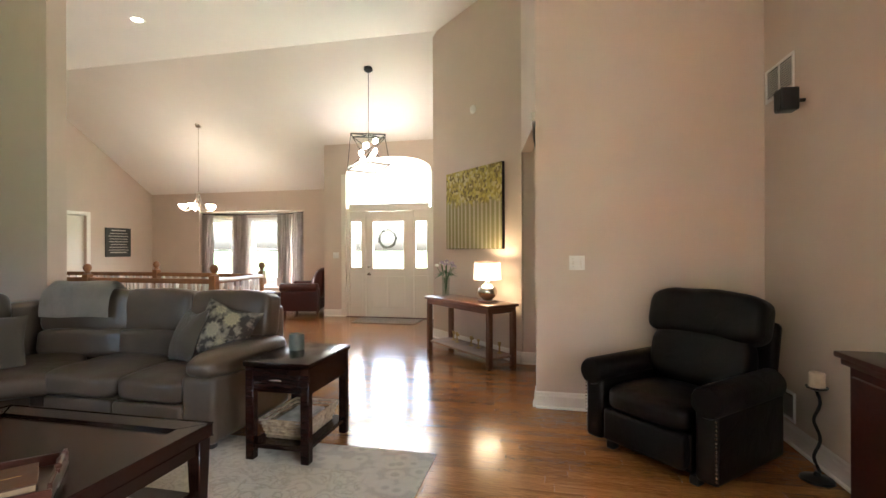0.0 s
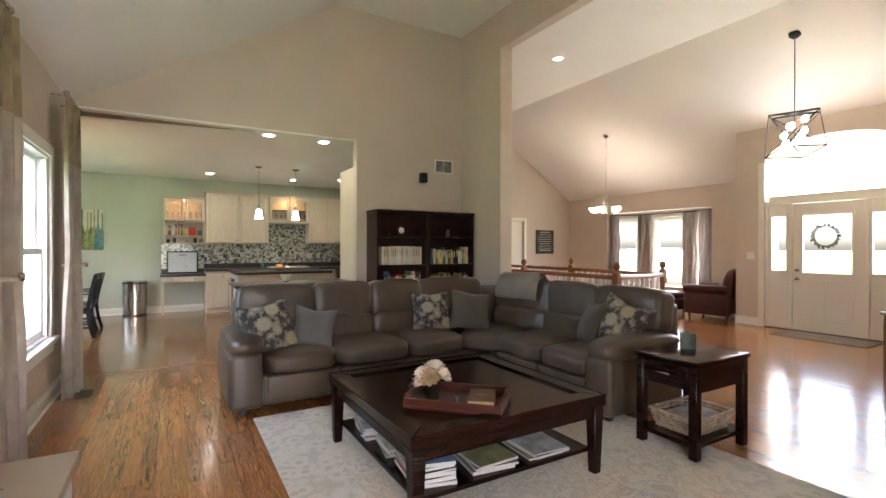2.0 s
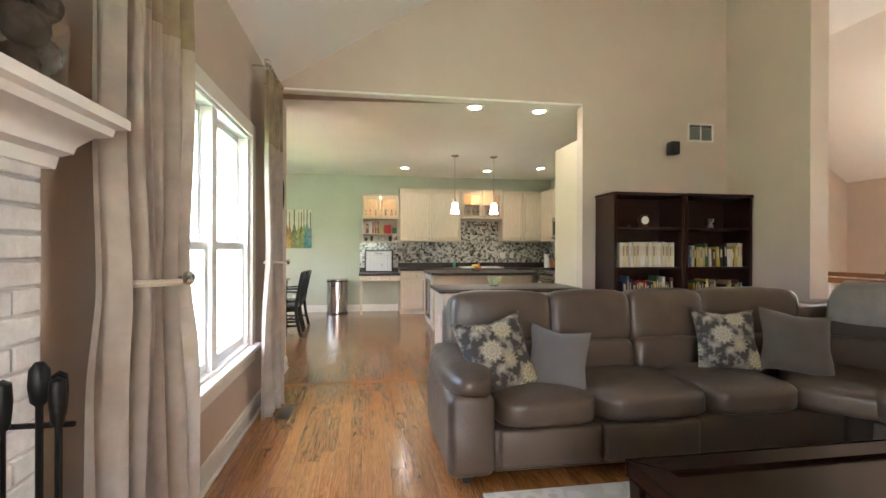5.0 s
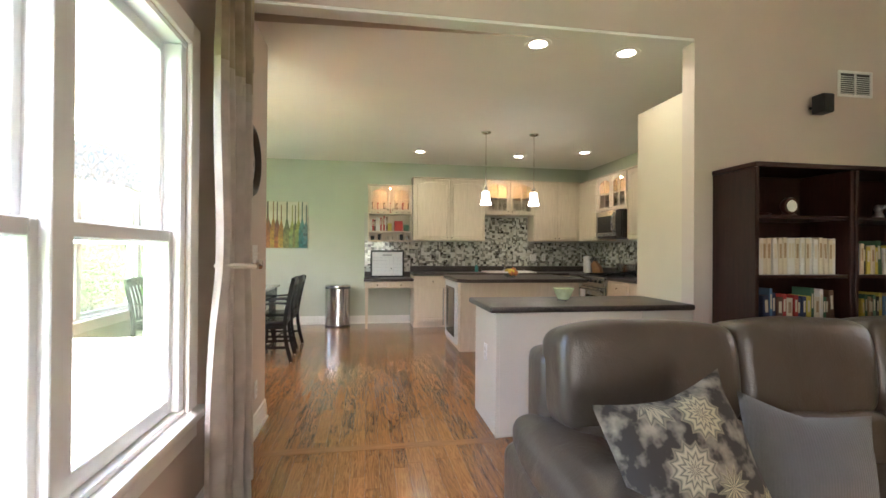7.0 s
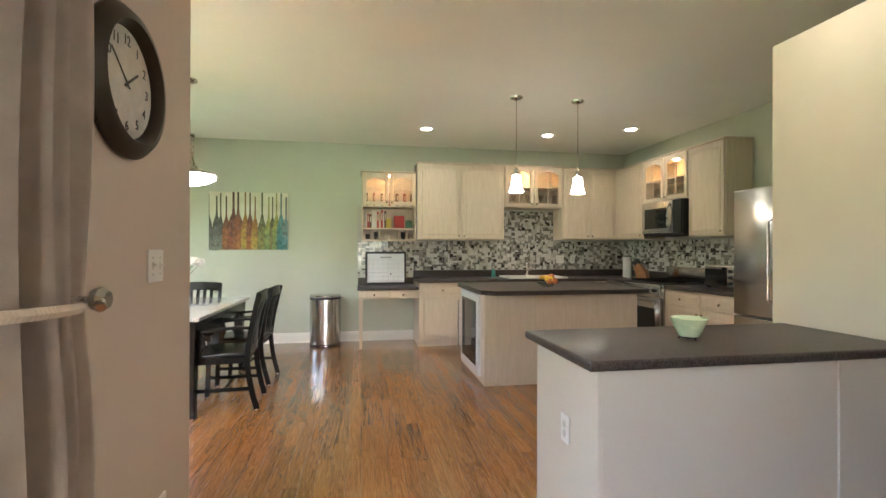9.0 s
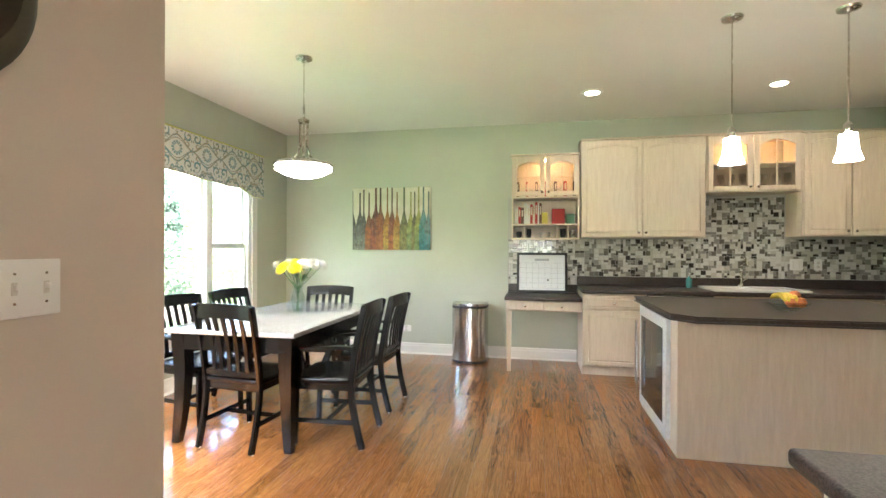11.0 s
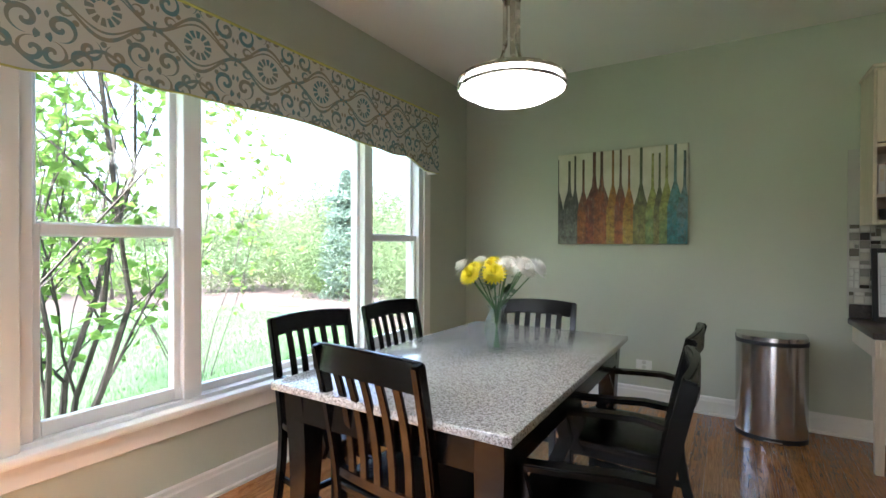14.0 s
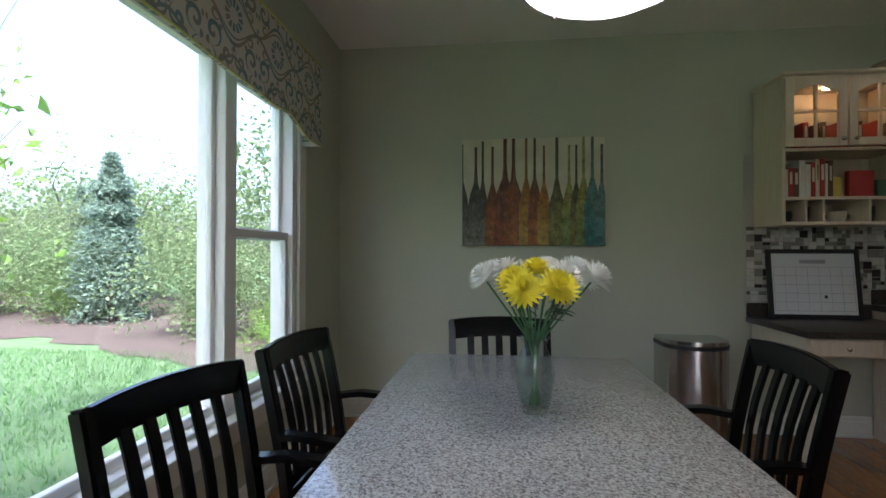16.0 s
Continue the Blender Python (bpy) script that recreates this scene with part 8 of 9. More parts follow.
for k in range(5):
    a = k * 1.2566
    part("arm", tube([(0.012 * math.cos(a), 0.012 * math.sin(a), -1.34), (0.07 * math.cos(a), 0.07 * math.sin(a), -1.52), (0.16 * math.cos(a), 0.16 * math.sin(a), -1.66), (0.25 * math.cos(a), 0.25 * math.sin(a), -1.68), (0.27 * math.cos(a), 0.27 * math.sin(a), -1.64)], 0.008, 6), NICKEL, chd)
    part("cup", lathe([(0, -0.01), (0.03, 0), (0.06, 0.03), (0.09, 0.085), (0.085, 0.085), (0.055, 0.035), (0, 0.01)], 18), CUPG, chd, "glowing frosted cup", at=pose(0.27 * math.cos(a), 0.27 * math.sin(a), -1.64))
lamp("chandelier_lamp", "POINT", pose(-5.96, 8.10, 2.35), LAMPW["foyer"], (1.0, 0.84, 0.66), soft=0.15)

# ---- stair railing ----
BALW = paint("white_baluster_paint", (0.72, 0.70, 0.66), 0.4, 0.02)


def post(x, y):
    p = thing("newel_post", "turned golden oak newel post with a ball top", "newel post", pose(x, y, 0), "stair railing")
    part("block", box(-0.045, -0.045, 0, 0.045, 0.045, 0.22, 0.004, 1), RAILOAK, p)
    part("turning", lathe([(0.04, 0.22), (0.026, 0.25), (0.038, 0.30), (0.030, 0.55), (0.026, 0.74), (0.036, 0.77), (0.030, 0.80)], 16), RAILOAK, p)
    part("top_block", box(-0.045, -0.045, 0.80, 0.045, 0.045, 1.0, 0.006, 1), RAILOAK, p)
    part("ball", lathe([(0.02, 1.0), (0.045, 1.01), (0.025, 1.03), (0.045, 1.055), (0.052, 1.085), (0.04, 1.12), (0.015, 1.138), (0, 1.14)], 18), RAILOAK, p)


BAL = None


def rail(xa, ya, xb, yb, n):
    global BAL
    r = thing("stair_railing", "golden oak handrail on white turned balusters", "railing", pose(xa, ya, 0, 0, 0, math.degrees(math.atan2(yb - ya, xb - xa))), "stair railing")
    L = math.hypot(xb - xa, yb - ya)
    bm = prism([(-0.032, 0.895), (0.032, 0.895), (0.036, 0.925), (0.025, 0.955), (-0.025, 0.955), (-0.036, 0.925)], L, None, Matrix.Rotation(radians(-90), 4, "Z"))
    part("handrail", bm, RAILOAK, r)
    part("shoe_rail", box(0, -0.03, 0, L, 0.03, 0.02, 0.003, 1), RAILOAK, r)
    for i in range(n):
        x = L * (i + 0.7) / (n + 0.4)
        if BAL is None:
            bm = box(-0.016, -0.016, 0.02, 0.016, 0.016, 0.20)
            box(-0.016, -0.016, 0.74, 0.016, 0.016, 0.896, bm=bm)
            lathe([(0.014, 0.20), (0.018, 0.23), (0.010, 0.25), (0.017, 0.33), (0.012, 0.55), (0.009, 0.68), (0.017, 0.72), (0.012, 0.74)], 10, bm)
            BAL = mesh_of(bm, BALW)
        o = new("baluster", BAL)
        o.parent = r
        o.matrix_basis = pose(x, 0, 0)


for x, y in ((-3.30, 5.20), (-5.28, 5.24), (-5.50, 6.60), (-3.45, 6.42)):
    post(x, y)
rail(-5.24, 5.24, -3.34, 5.20, 13)
rail(-8.70, 5.26, -5.32, 5.24, 22)
rail(-3.31, 5.24, -3.44, 6.38, 8)
rail(-5.46, 6.60, -3.49, 6.42, 13)
rail(-8.70, 6.62, -5.54, 6.60, 21)

# ---- console table on the angled wall ----
CM = Matrix.Translation((DL.x, DL.y, 0)) @ Matrix.Rotation(radians(-45), 4, "Z")   # x along the wall, room towards -y
cn = thing("console_table", "cherry wood console table with a woven lower shelf", "console table", CM @ pose(0.62, -0.52, 0))
part("tabletop", box(0, 0, 0.665, 1.36, 0.44, 0.70, 0.008, 2), CHERRY, cn)
part("apron", box(0.03, 0.02, 0.60, 1.33, 0.42, 0.665, 0.004, 1), CHERRY, cn)
for x in (0.02, 1.28):
    for y in (0.02, 0.36):
        part("leg", box(x, y, 0, x + 0.06, y + 0.06, 0.62, 0.006, 1), CHERRY, cn)
part("lower_shelf", box(0.04, 0.04, 0.095, 1.32, 0.40, 0.12, 0.004, 1), fabric("woven_cane", (0.24, 0.15, 0.09), 200, 0.7, 0.3), cn, "woven cane shelf")
lp = thing("table_lamp", "lit table lamp with a mercury-glass globe base and linen shade", "lamp", CM @ pose(1.66, -0.28, 0.7005))
part("foot", box(-0.085, -0.085, 0, 0.085, 0.085, 0.02, 0.005, 1), CHERRY, lp)
part("globe", lathe([(0.03, 0.02), (0.05, 0.025), (0.10, 0.07), (0.115, 0.12), (0.10, 0.165), (0.05, 0.205), (0.03, 0.215), (0.035, 0.23), (0.012, 0.24), (0.012, 0.28)], 28), metal("mercury_glass", (0.55, 0.52, 0.46), 0.22), lp)
SHADE = glow("lit_linen_shade", (1.0, 0.70, 0.42), 0.16)
part("shade", lathe([(0.16, 0.26), (0.15, 0.46), (0.147, 0.46), (0.157, 0.26)], 32), SHADE, lp, "glowing beige linen drum shade")
part("shade_trim", lathe([(0.151, 0.457), (0.151, 0.466), (0.146, 0.466), (0.146, 0.457)], 32), CHERRY, lp)
lamp("table_bulb", "POINT", CM @ pose(1.66, -0.28, 1.10), LAMPW["table"], (1.0, 0.72, 0.42), soft=0.04)
hv = thing("hydrangea_vase", "pale hydrangeas and white blooms in a clear cut-glass vase", "flowers", CM @ pose(0.80, -0.30, 0.7005))
part("vase", lathe([(0, 0), (0.045, 0), (0.05, 0.02), (0.052, 0.2), (0.06, 0.24), (0.056, 0.24), (0.047, 0.2), (0.044, 0.02), (0, 0.015)], 12), VGL, hv)
LILAC = plain("lilac_petal", (0.42, 0.34, 0.42), 0.8, vary=0.2)
rng = random.Random(9)
for k in range(9):
    a = k * 2.4
    r = 0.13 * math.sqrt((k + 0.3) / 9)
    top_ = Vector((r * math.cos(a), r * math.sin(a), 0.37 + 0.07 * (1 - (r / 0.13) ** 2)))
    bm = bmesh.new()
    for q in range(26):
        d = Vector((rng.gauss(0, 1), rng.gauss(0, 1), abs(rng.gauss(0.3, 1)))).normalized()
        leaf(0.026, 0.022, -0.004, bm, Matrix.Translation(top_ + d * 0.038) @ d.to_track_quat("Y", "Z").to_matrix().to_4x4() @ pose(0, -0.01, 0, 70, 0, rng.uniform(0, 90)))
    part("bloom", bm, (LILAC, WHT, LILAC)[k % 3], hv)
    part("stem", tube([(0, 0, 0.02), (0.02 * math.cos(a), 0.02 * math.sin(a), 0.22), top_], 0.004, 5), GREENSTEM, hv)
for k in range(18):
    a = k * 1.9
    part("leaf", leaf(rng.uniform(0.09, 0.13), 0.05, 0.05, bmesh.new(), pose(0.04 * math.cos(a), 0.04 * math.sin(a), 0.26 + rng.uniform(0, 0.07), rng.uniform(-10, 40), 0, math.degrees(a) - 90)), GREENSTEM, hv)
BRASS = metal("antique_brass", (0.50, 0.36, 0.16), 0.35)
for k, (s, d, h) in enumerate(((0.86, 0.22, 0.12), (1.0, 0.26, 0.13), (1.28, 0.24, 0.12), (1.44, 0.25, 0.11), (1.80, 0.22, 0.13))):
    bm = lathe([(0, 0), (0.028, 0), (0.03, 0.008), (0.008, 0.02), (0.012, 0.05), (0.006, 0.07), (0.016, 0.09), (0.02, h), (0, h)], 12)
    soft(0.05, 0.02, 0.03, 0, 3, bm=bm, m=pose(0.01, 0, h * 0.6))
    solid("brass_figurine", bm, BRASS, "small brass bird figurine on the console's shelf", "figurine", CM @ pose(s, -d, 0.1205, 0, 0, k * 40), "brass figurines")
plate(CM @ pose(1.30, 0, 0.34, 0, 0, 180), 1, "outlet")
# yellow tree canvas
YT = N("yellow_blossom_canvas")
_v = YT.coord()
_s = YT.n("SeparateXYZ", Vector=_v)
_blobs = YT.n("TexVoronoi", Vector=YT.coord((1, 1, 1)), Scale=26.0).outputs["Color"]
_bl = YT.ramp(YT.n("SeparateColor", Color=_blobs).outputs[0], (0.1, (0.13, 0.10, 0.01)), (0.4, (0.32, 0.26, 0.03)), (0.75, (0.50, 0.42, 0.07)), (0.95, (0.55, 0.50, 0.24)))
_tr = YT.n("TexWave", Vector=YT.coord((1, 0, 0.04)), Scale=3.6, Distortion=2.5, Detail=3.0).outputs["Fac"]
_trunks = YT.ramp(_tr, (0.55, (0.24, 0.21, 0.08)), (0.80, (0.46, 0.42, 0.28)))
_h = YT.math("ADD", _s.outputs[2], YT.math("MULTIPLY", YT.noise(_v, 12, 4), 0.35))
YT.bump(YT.noise(_v, 60, 5), 0.5, 0.004)
YT = YT.out(Base_Color=YT.mix(YT.ramp(_h, (0.74, (0, 0, 0)), (0.82, (1, 1, 1))), _trunks, _bl), Roughness=0.6)
ya = thing("tree_painting", "unframed canvas of pale trunks under yellow blossom", "painting", CM @ pose(0.42, 0, 1.32))
part("canvas", box(0, -0.042, 0, 1.22, -0.002, 1.05, 0.004, 1), YT, ya)
part("canvas_edge", box(1.2205, -0.041, 0.002, 1.224, -0.003, 1.048), BLACKPL, ya)
part("canvas_edge", box(0.002, -0.041, -0.004, 1.22, -0.003, -0.0005), BLACKPL, ya)

# ---- sitting room ----
BY = LRY + 0.62
bx0, bx1, cx0, cx1 = -7.40, -4.66, -6.75, -5.35
bay = bmesh.new()
for (xa, ya_, xb, yb) in ((bx0, LRY + T, cx0, BY), (cx0, BY, cx1, BY), (cx1, BY, bx1, LRY + T)):
    L = math.hypot(xb - xa, yb - ya_)
    m = pose(xa, ya_, 0, 0, 0, math.degrees(math.atan2(yb - ya_, xb - xa)))
    w0, w1 = L * 0.5 - min(0.40, L * 0.36), L * 0.5 + min(0.40, L * 0.36)
    tmp = panel("y", 0, 0.10, 0, L, -0.3, 2.40, [(w0, w1, 0.55, 2.05)])
    tmp.transform(m)
    merge(bay, tmp)
    house_window("window_4", [(-w1, -w0, True)], 0.55, 2.05, 0, m @ pose(0, 0, 0, 0, 0, 180), "white double-hung bay window", casing=0.06)
structure("wall_bay", bay, WALL, "beige walls of the bay window")
tmp = prism([(bx0, LRY + T), (bx1, LRY + T), (cx1, BY + 0.1), (cx0, BY + 0.1)], 0.06)
tmp.transform(Matrix.Translation((0, 0, 2.36)) @ Matrix.Rotation(radians(-90), 4, "X"))
structure("ceiling_bay", tmp, CEIL, "white bay window ceiling", "ceiling")
tmp = prism([(bx0, LRY), (bx1, LRY), (cx1, BY + 0.1), (cx0, BY + 0.1)], 0.20)
tmp.transform(Matrix.Translation((0, 0, 0.0)) @ Matrix.Rotation(radians(-90), 4, "X"))
structure("floor_bay", tmp, OAK, "oak floor of the bay window", "floor")
LRC = fabric("taupe_bay_curtain", (0.36, 0.30, 0.27), 500, 0.85, 0.1)
for k, (x, y, w) in enumerate(((-7.25, LRY + 0.10, 0.34), (-6.62, BY - 0.16, 0.36), (-5.42, BY - 0.16, 0.36), (-4.82, LRY + 0.10, 0.34))):
    c = thing("curtain", "plain taupe floor-length curtain in the bay window", "curtain", pose(x, y, 0.01), "bay curtains")
    part("panel", drape(w, 2.16, 5, 0.05, None, k, flare=0.05), LRC, c, sharp=80)
br = thing("curtain_rod", "dark curtain rod following the bay window", "curtain rod", pose(-6.03, LRY, 2.18))
part("rod", tube([(-1.45, 0.10, 0), (-0.65, 0.46, 0), (0.65, 0.46, 0), (1.45, 0.10, 0)], 0.012, 8), IRON, br)
for x, y in ((-0.65, 0.46), (0.65, 0.46)):
    part("bracket", tube([(x, y, 0), (x, y + 0.17, 0)], 0.008, 6), IRON, br)
pq = thing("framed_verse", "dark wooden sign with lines of pale lettering", "wall sign", pose(LRX, 8.885, 1.17, 0, 0, -90))
part("board", box(-0.32, 0.002, 0, 0.32, 0.03, 0.65, 0.004, 1), plain("charcoal_board", (0.03, 0.03, 0.028), 0.6), pq)
PALE = plain("pale_lettering", (0.42, 0.41, 0.38), 0.7)
for i in range(9):
    w = (0.36, 0.44, 0.50, 0.46, 0.48, 0.40, 0.46, 0.50, 0.42)[i]
    part("text_line", box(-w / 2, 0.03, 0.58 - i * 0.062, w / 2, 0.0315, 0.595 - i * 0.062 + (0.012 if i in (0, 8) else 0)), PALE, pq, smooth=False)
bm = bmesh.new()
for a, b, c, d in ((7.27, 7.35, 0, 2.13), (8.15, 8.23, 0, 2.13), (7.35, 8.15, 2.05, 2.13)):
    box(LRX, a, c, LRX + 0.02, b, d, 0.003, 1, bm)
structure("trim", bm, TRIM, "white door casing in the sitting room", "trim")
structure("door_1", box(LRX - 0.10, 7.35, 0.01, LRX - 0.06, 8.15, 2.05, 0.003, 1), DOORW, "closed cream interior door", "door")
ac = thing("leather_armchair", "oxblood leather armchair with rolled arms and a plaid cushion", "armchair", pose(-4.14, 9.05, 0, 0, 0, -80))
part("base", box(-0.36, -0.36, 0.10, 0.36, 0.36, 0.32, 0.03, 3), REDLEATHER, ac)
part("seat_cushion", soft(0.56, 0.62, 0.18, 0.4, 8, m=pose(0, -0.08, 0.32)), REDLEATHER, ac, sharp=60)
part("backrest", soft(0.66, 0.24, 0.60, 0.3, 8, m=pose(0, 0.26, 0.33, -10)), REDLEATHER, ac, sharp=60)
for s in (-1, 1):
    bm = box(s * 0.38 - 0.06, -0.40, 0.08, s * 0.38 + 0.06, 0.38, 0.54, 0.03, 3)
    tmp = lathe([(0, -0.42), (0.08, -0.41), (0.09, -0.39), (0.09, 0.34), (0, 0.36)], 18)
    tmp.transform(Matrix.Translation((s * 0.39, 0, 0.55)) @ Matrix.Rotation(radians(-90), 4, "X"))
    merge(bm, tmp)
    part("armrest", bm, REDLEATHER, ac)
    for y in (-0.34, 0.32):
        part("foot", lathe([(0.02, 0), (0.03, 0.1)], 10), MAHOG, ac, at=pose(s * 0.34, y, 0))
solid("throw_pillow", pillow(0.40, 0.38, 0.14, 5), fabric("red_grey_plaid", (0.20, 0.14, 0.15), 60, 0.9, 0.5), "red and grey plaid cushion on the leather armchair", "pillow", pose(-4.02, 9.05, 0.49, -20, 0, -80))
ot = thing("side_ottoman", "oxblood leather ottoman beside the armchair", "ottoman", pose(-4.85, 8.72, 0))
part("cushion", soft(0.46, 0.46, 0.16, 0.4, 8, m=pose(0, 0, 0.30)), REDLEATHER, ot, sharp=60)
part("base", box(-0.21, -0.21, 0.10, 0.21, 0.21, 0.31, 0.02, 2), REDLEATHER, ot)
for a, b in ((-1, -1), (-1, 1), (1, -1), (1, 1)):
    part("foot", lathe([(0.015, 0), (0.025, 0.1)], 8), MAHOG, ot, at=pose(a * 0.17, b * 0.17, 0))

# skylight through the glazed front of the house
lamp("door_daylight", "AREA", pose(-2.24, YF + 0.35, 1.62, -90) @ pose(0, 0, 0, 0, 0, 0), LAMPW["door"], (1.0, 0.97, 0.94), size=1.9, size_y=3.1)
lamp("bay_daylight", "AREA", pose(-6.03, BY + 0.8, 1.3, -90), LAMPW["bay"], (1.0, 0.97, 0.94), size=5.0, size_y=3.0)

# ---- garden ----
GRASSM = N("lawn_grass")
_v = GRASSM.world()
GRASSM.bump(GRASSM.noise(_v, 60, 5, 0.8), 1.0, 0.05)
_g = GRASSM.mix(0.5, GRASSM.ramp(GRASSM.noise(_v, 1.2, 5), (0.3, (0.07, 0.145, 0.055)), (0.7, (0.115, 0.195, 0.085))), GRASSM.ramp(GRASSM.noise(_v, 45, 4), (0.3, (0.05, 0.10, 0.03)), (0.7, (0.115, 0.20, 0.08))))
GRASSM = GRASSM.out(Base_Color=_g, Roughness=0.9)
MULCH = N("brown_mulch")
_v = MULCH.world()
MULCH.bump(MULCH.noise(_v, 40, 6, 0.8), 1.0, 0.05)
MULCH = MULCH.out(Base_Color=MULCH.ramp(MULCH.noise(_v, 22, 5), (0.3, (0.035, 0.024, 0.020)), (0.7, (0.10, 0.07, 0.06))), Roughness=0.95)
gb = bmesh.new()
vs_ = [gb.verts.new(p) for p in ((-400, -400, -0.30), (400, -400, -0.30), (400, 400, -0.30), (-400, 400, -0.30))]
gb.faces.new(vs_)
solid("ground", gb, GRASSM, "sunlit green lawn around the house", "lawn", kind="structure", smooth=False)
mb = bmesh.new()
BEDC = Vector((-6.0, -3.0))
BED = [Vector(p) for p in ((-11.8, -0.5), (-12.0, -3.5), (-12.4, -5.9), (-13.4, -8.2), (-14.1, -10.0), (-13.8, -11.6), (-11.6, -13.3), (-7.0, -14.3), (-1.0, -14.6), (6.0, -14.8))]


def bed(u, k):
    """A point along the bed's front edge (u from 0 to 1), k times as far from the house."""
    s = u * (len(BED) - 1)
    i = min(int(s), len(BED) - 2)
    p = BED[i].lerp(BED[i + 1], s - i)
    return BEDC + (p - BEDC) * k


a_ = [mb.verts.new((*(bed(i / 40, 1.0) + Vector((0.15 * math.sin(i * 1.7), 0.12 * math.sin(i * 2.3)))), -0.285)) for i in range(41)]
b_ = [mb.verts.new((*bed(i / 40, 2.3), -0.27)) for i in range(41)]
for i in range(40):
    mb.faces.new((a_[i], a_[i + 1], b_[i + 1], b_[i]))
bmesh.ops.recalc_face_normals(mb, faces=mb.faces[:])
solid("mulch_bed", mb, MULCH, "brown mulch bed along the back of the lawn", "flower bed", kind="structure", smooth=False)


def foliage(name, c, var=0.35):
    k = N(name)
    isl = k.n("NewGeometry").outputs["Random Per Island"]
    rnd = k.n("ObjectInfo").outputs["Random"]
    col = k.ramp(isl, (0.0, shade(c, 1 - var)), (1.0, shade(c, 1 + var)))
    col = k.mix(k.math("MULTIPLY", rnd, 0.5), col, shade((c[0] * 1.25, c[1] * 0.95, c[2] * 1.1), 0.85))
    k.out(Base_Color=col, Roughness=0.6)
    tl = k.n("BsdfTranslucent", Color=col)
    mx = k.t.nodes.new("ShaderNodeMixShader")
    mx.inputs[0].default_value = 0.6
    k.t.links.new(k.b.outputs[0], mx.inputs[1])
    k.t.links.new(tl.outputs[0], mx.inputs[2])
    k.t.links.new(mx.outputs[0], k.t.nodes["Material Output"].inputs[0])
    return k.m


LF1 = foliage("spring_leaf", (0.15, 0.27, 0.05))
LF2 = foliage("shrub_leaf", (0.14, 0.205, 0.09))
LF3 = foliage("juniper_needle", (0.15, 0.23, 0.175))
BARK = plain("grey_bark", (0.05, 0.041, 0.034), 0.9, vary=0.3, bump=0.5)


def leaves(points, size, rng, stretch=1.6):
    """Many small leaves as one mesh: a folded diamond at each point."""
    verts, faces = [], []
    for p in points:
        d = Vector((rng.gauss(0, 1), rng.gauss(0, 1), rng.gauss(0, 0.7))).normalized()
        s = d.cross(Vector((rng.gauss(0, 1), rng.gauss(0, 1), rng.gauss(0, 1)))).normalized()
        l = size * rng.uniform(0.6, 1.3)
        n = d.cross(s) * l * 0.15
        i = len(verts)
        verts += [p, p + d * l * 0.5 + s * l / stretch / 2 + n, p + d * l, p + d * l * 0.5 - s * l / stretch / 2 + n, p + d * l * 0.52]
        faces += [(i, i + 1, i + 4), (i + 1, i + 2, i + 4), (i, i + 4, i + 3), (i + 4, i + 2, i + 3)]
    me = bpy.data.meshes.new("leaves")
    me.from_pydata([tuple(v) for v in verts], [], faces)
    return me


def shrub(name, label, m, height, spread, stems, count, size, leafmat, seed, lean=0.25, thick=0.02, group=""):
    """Several forked stems with twigs that carry loose leaves."""
    rng = random.Random(seed)
    t = thing(name, label, "shrub" if height < 4 else "tree", m, group)
    wood_ = bmesh.new()
    tips = []

    def grow(p, d, length, r, depth):
        pts, rad = [p], [r]
        for i in range(5):
            d = (d + Vector((rng.gauss(0, 0.13), rng.gauss(0, 0.13), rng.gauss(0.04, 0.06)))).normalized()
            p = p + d * length / 5
            pts.append(p), rad.append(max(0.0025, r * (1 - 0.12 * (i + 1))))
            if depth < 2 and rng.random() < 0.75:
                grow(p, (d + Vector((rng.gauss(0, 0.6), rng.gauss(0, 0.6), rng.gauss(0.15, 0.3)))).normalized(), length * rng.uniform(0.35, 0.6), rad[-1] * 0.55, depth + 1)
            if depth >= 1:
                tips.append(p)
        tube(pts, rad, 5, wood_)

    for s in range(stems):
        a = s * 2.4 + rng.uniform(-0.3, 0.3)
        grow(Vector((0.12 * spread * math.cos(a), 0.12 * spread * math.sin(a), 0)), Vector((lean * math.cos(a), lean * math.sin(a), 1)).normalized(), height * rng.uniform(0.75, 1.0), thick * rng.uniform(0.7, 1.2), 0)
    part("stems", wood_, BARK, t, "bare grey stems")
    pts = []
    for _ in range(count):
        q = rng.choice(tips)
        pts.append(q + Vector((rng.gauss(0, 1), rng.gauss(0, 1), rng.gauss(0, 1))) * 0.06 * spread)
    me = leaves(pts, size, rng)
    me.materials.append(leafmat)
    o = new("foliage", me)
    o.parent = t
    return t


shrub("garden_shrub", "multi-stemmed shrub with fresh spring leaves outside the window", pose(-7.25, -4.7, -0.30), 3.2, 1.0, 10, 1900, 0.095, LF1, 4, 0.22, 0.024)
shrub("garden_shrub", "multi-stemmed shrub with fresh spring leaves outside the window", pose(-6.45, -4.6, -0.30), 2.9, 1.0, 8, 1300, 0.095, LF1, 9, 0.25, 0.02)

shrub("garden_shrub", "thin leafy branches reaching past the dining window", pose(-9.2, -6.3, -0.30), 3.4, 1.5, 5, 520, 0.12, LF1, 14, 0.30, 0.009)


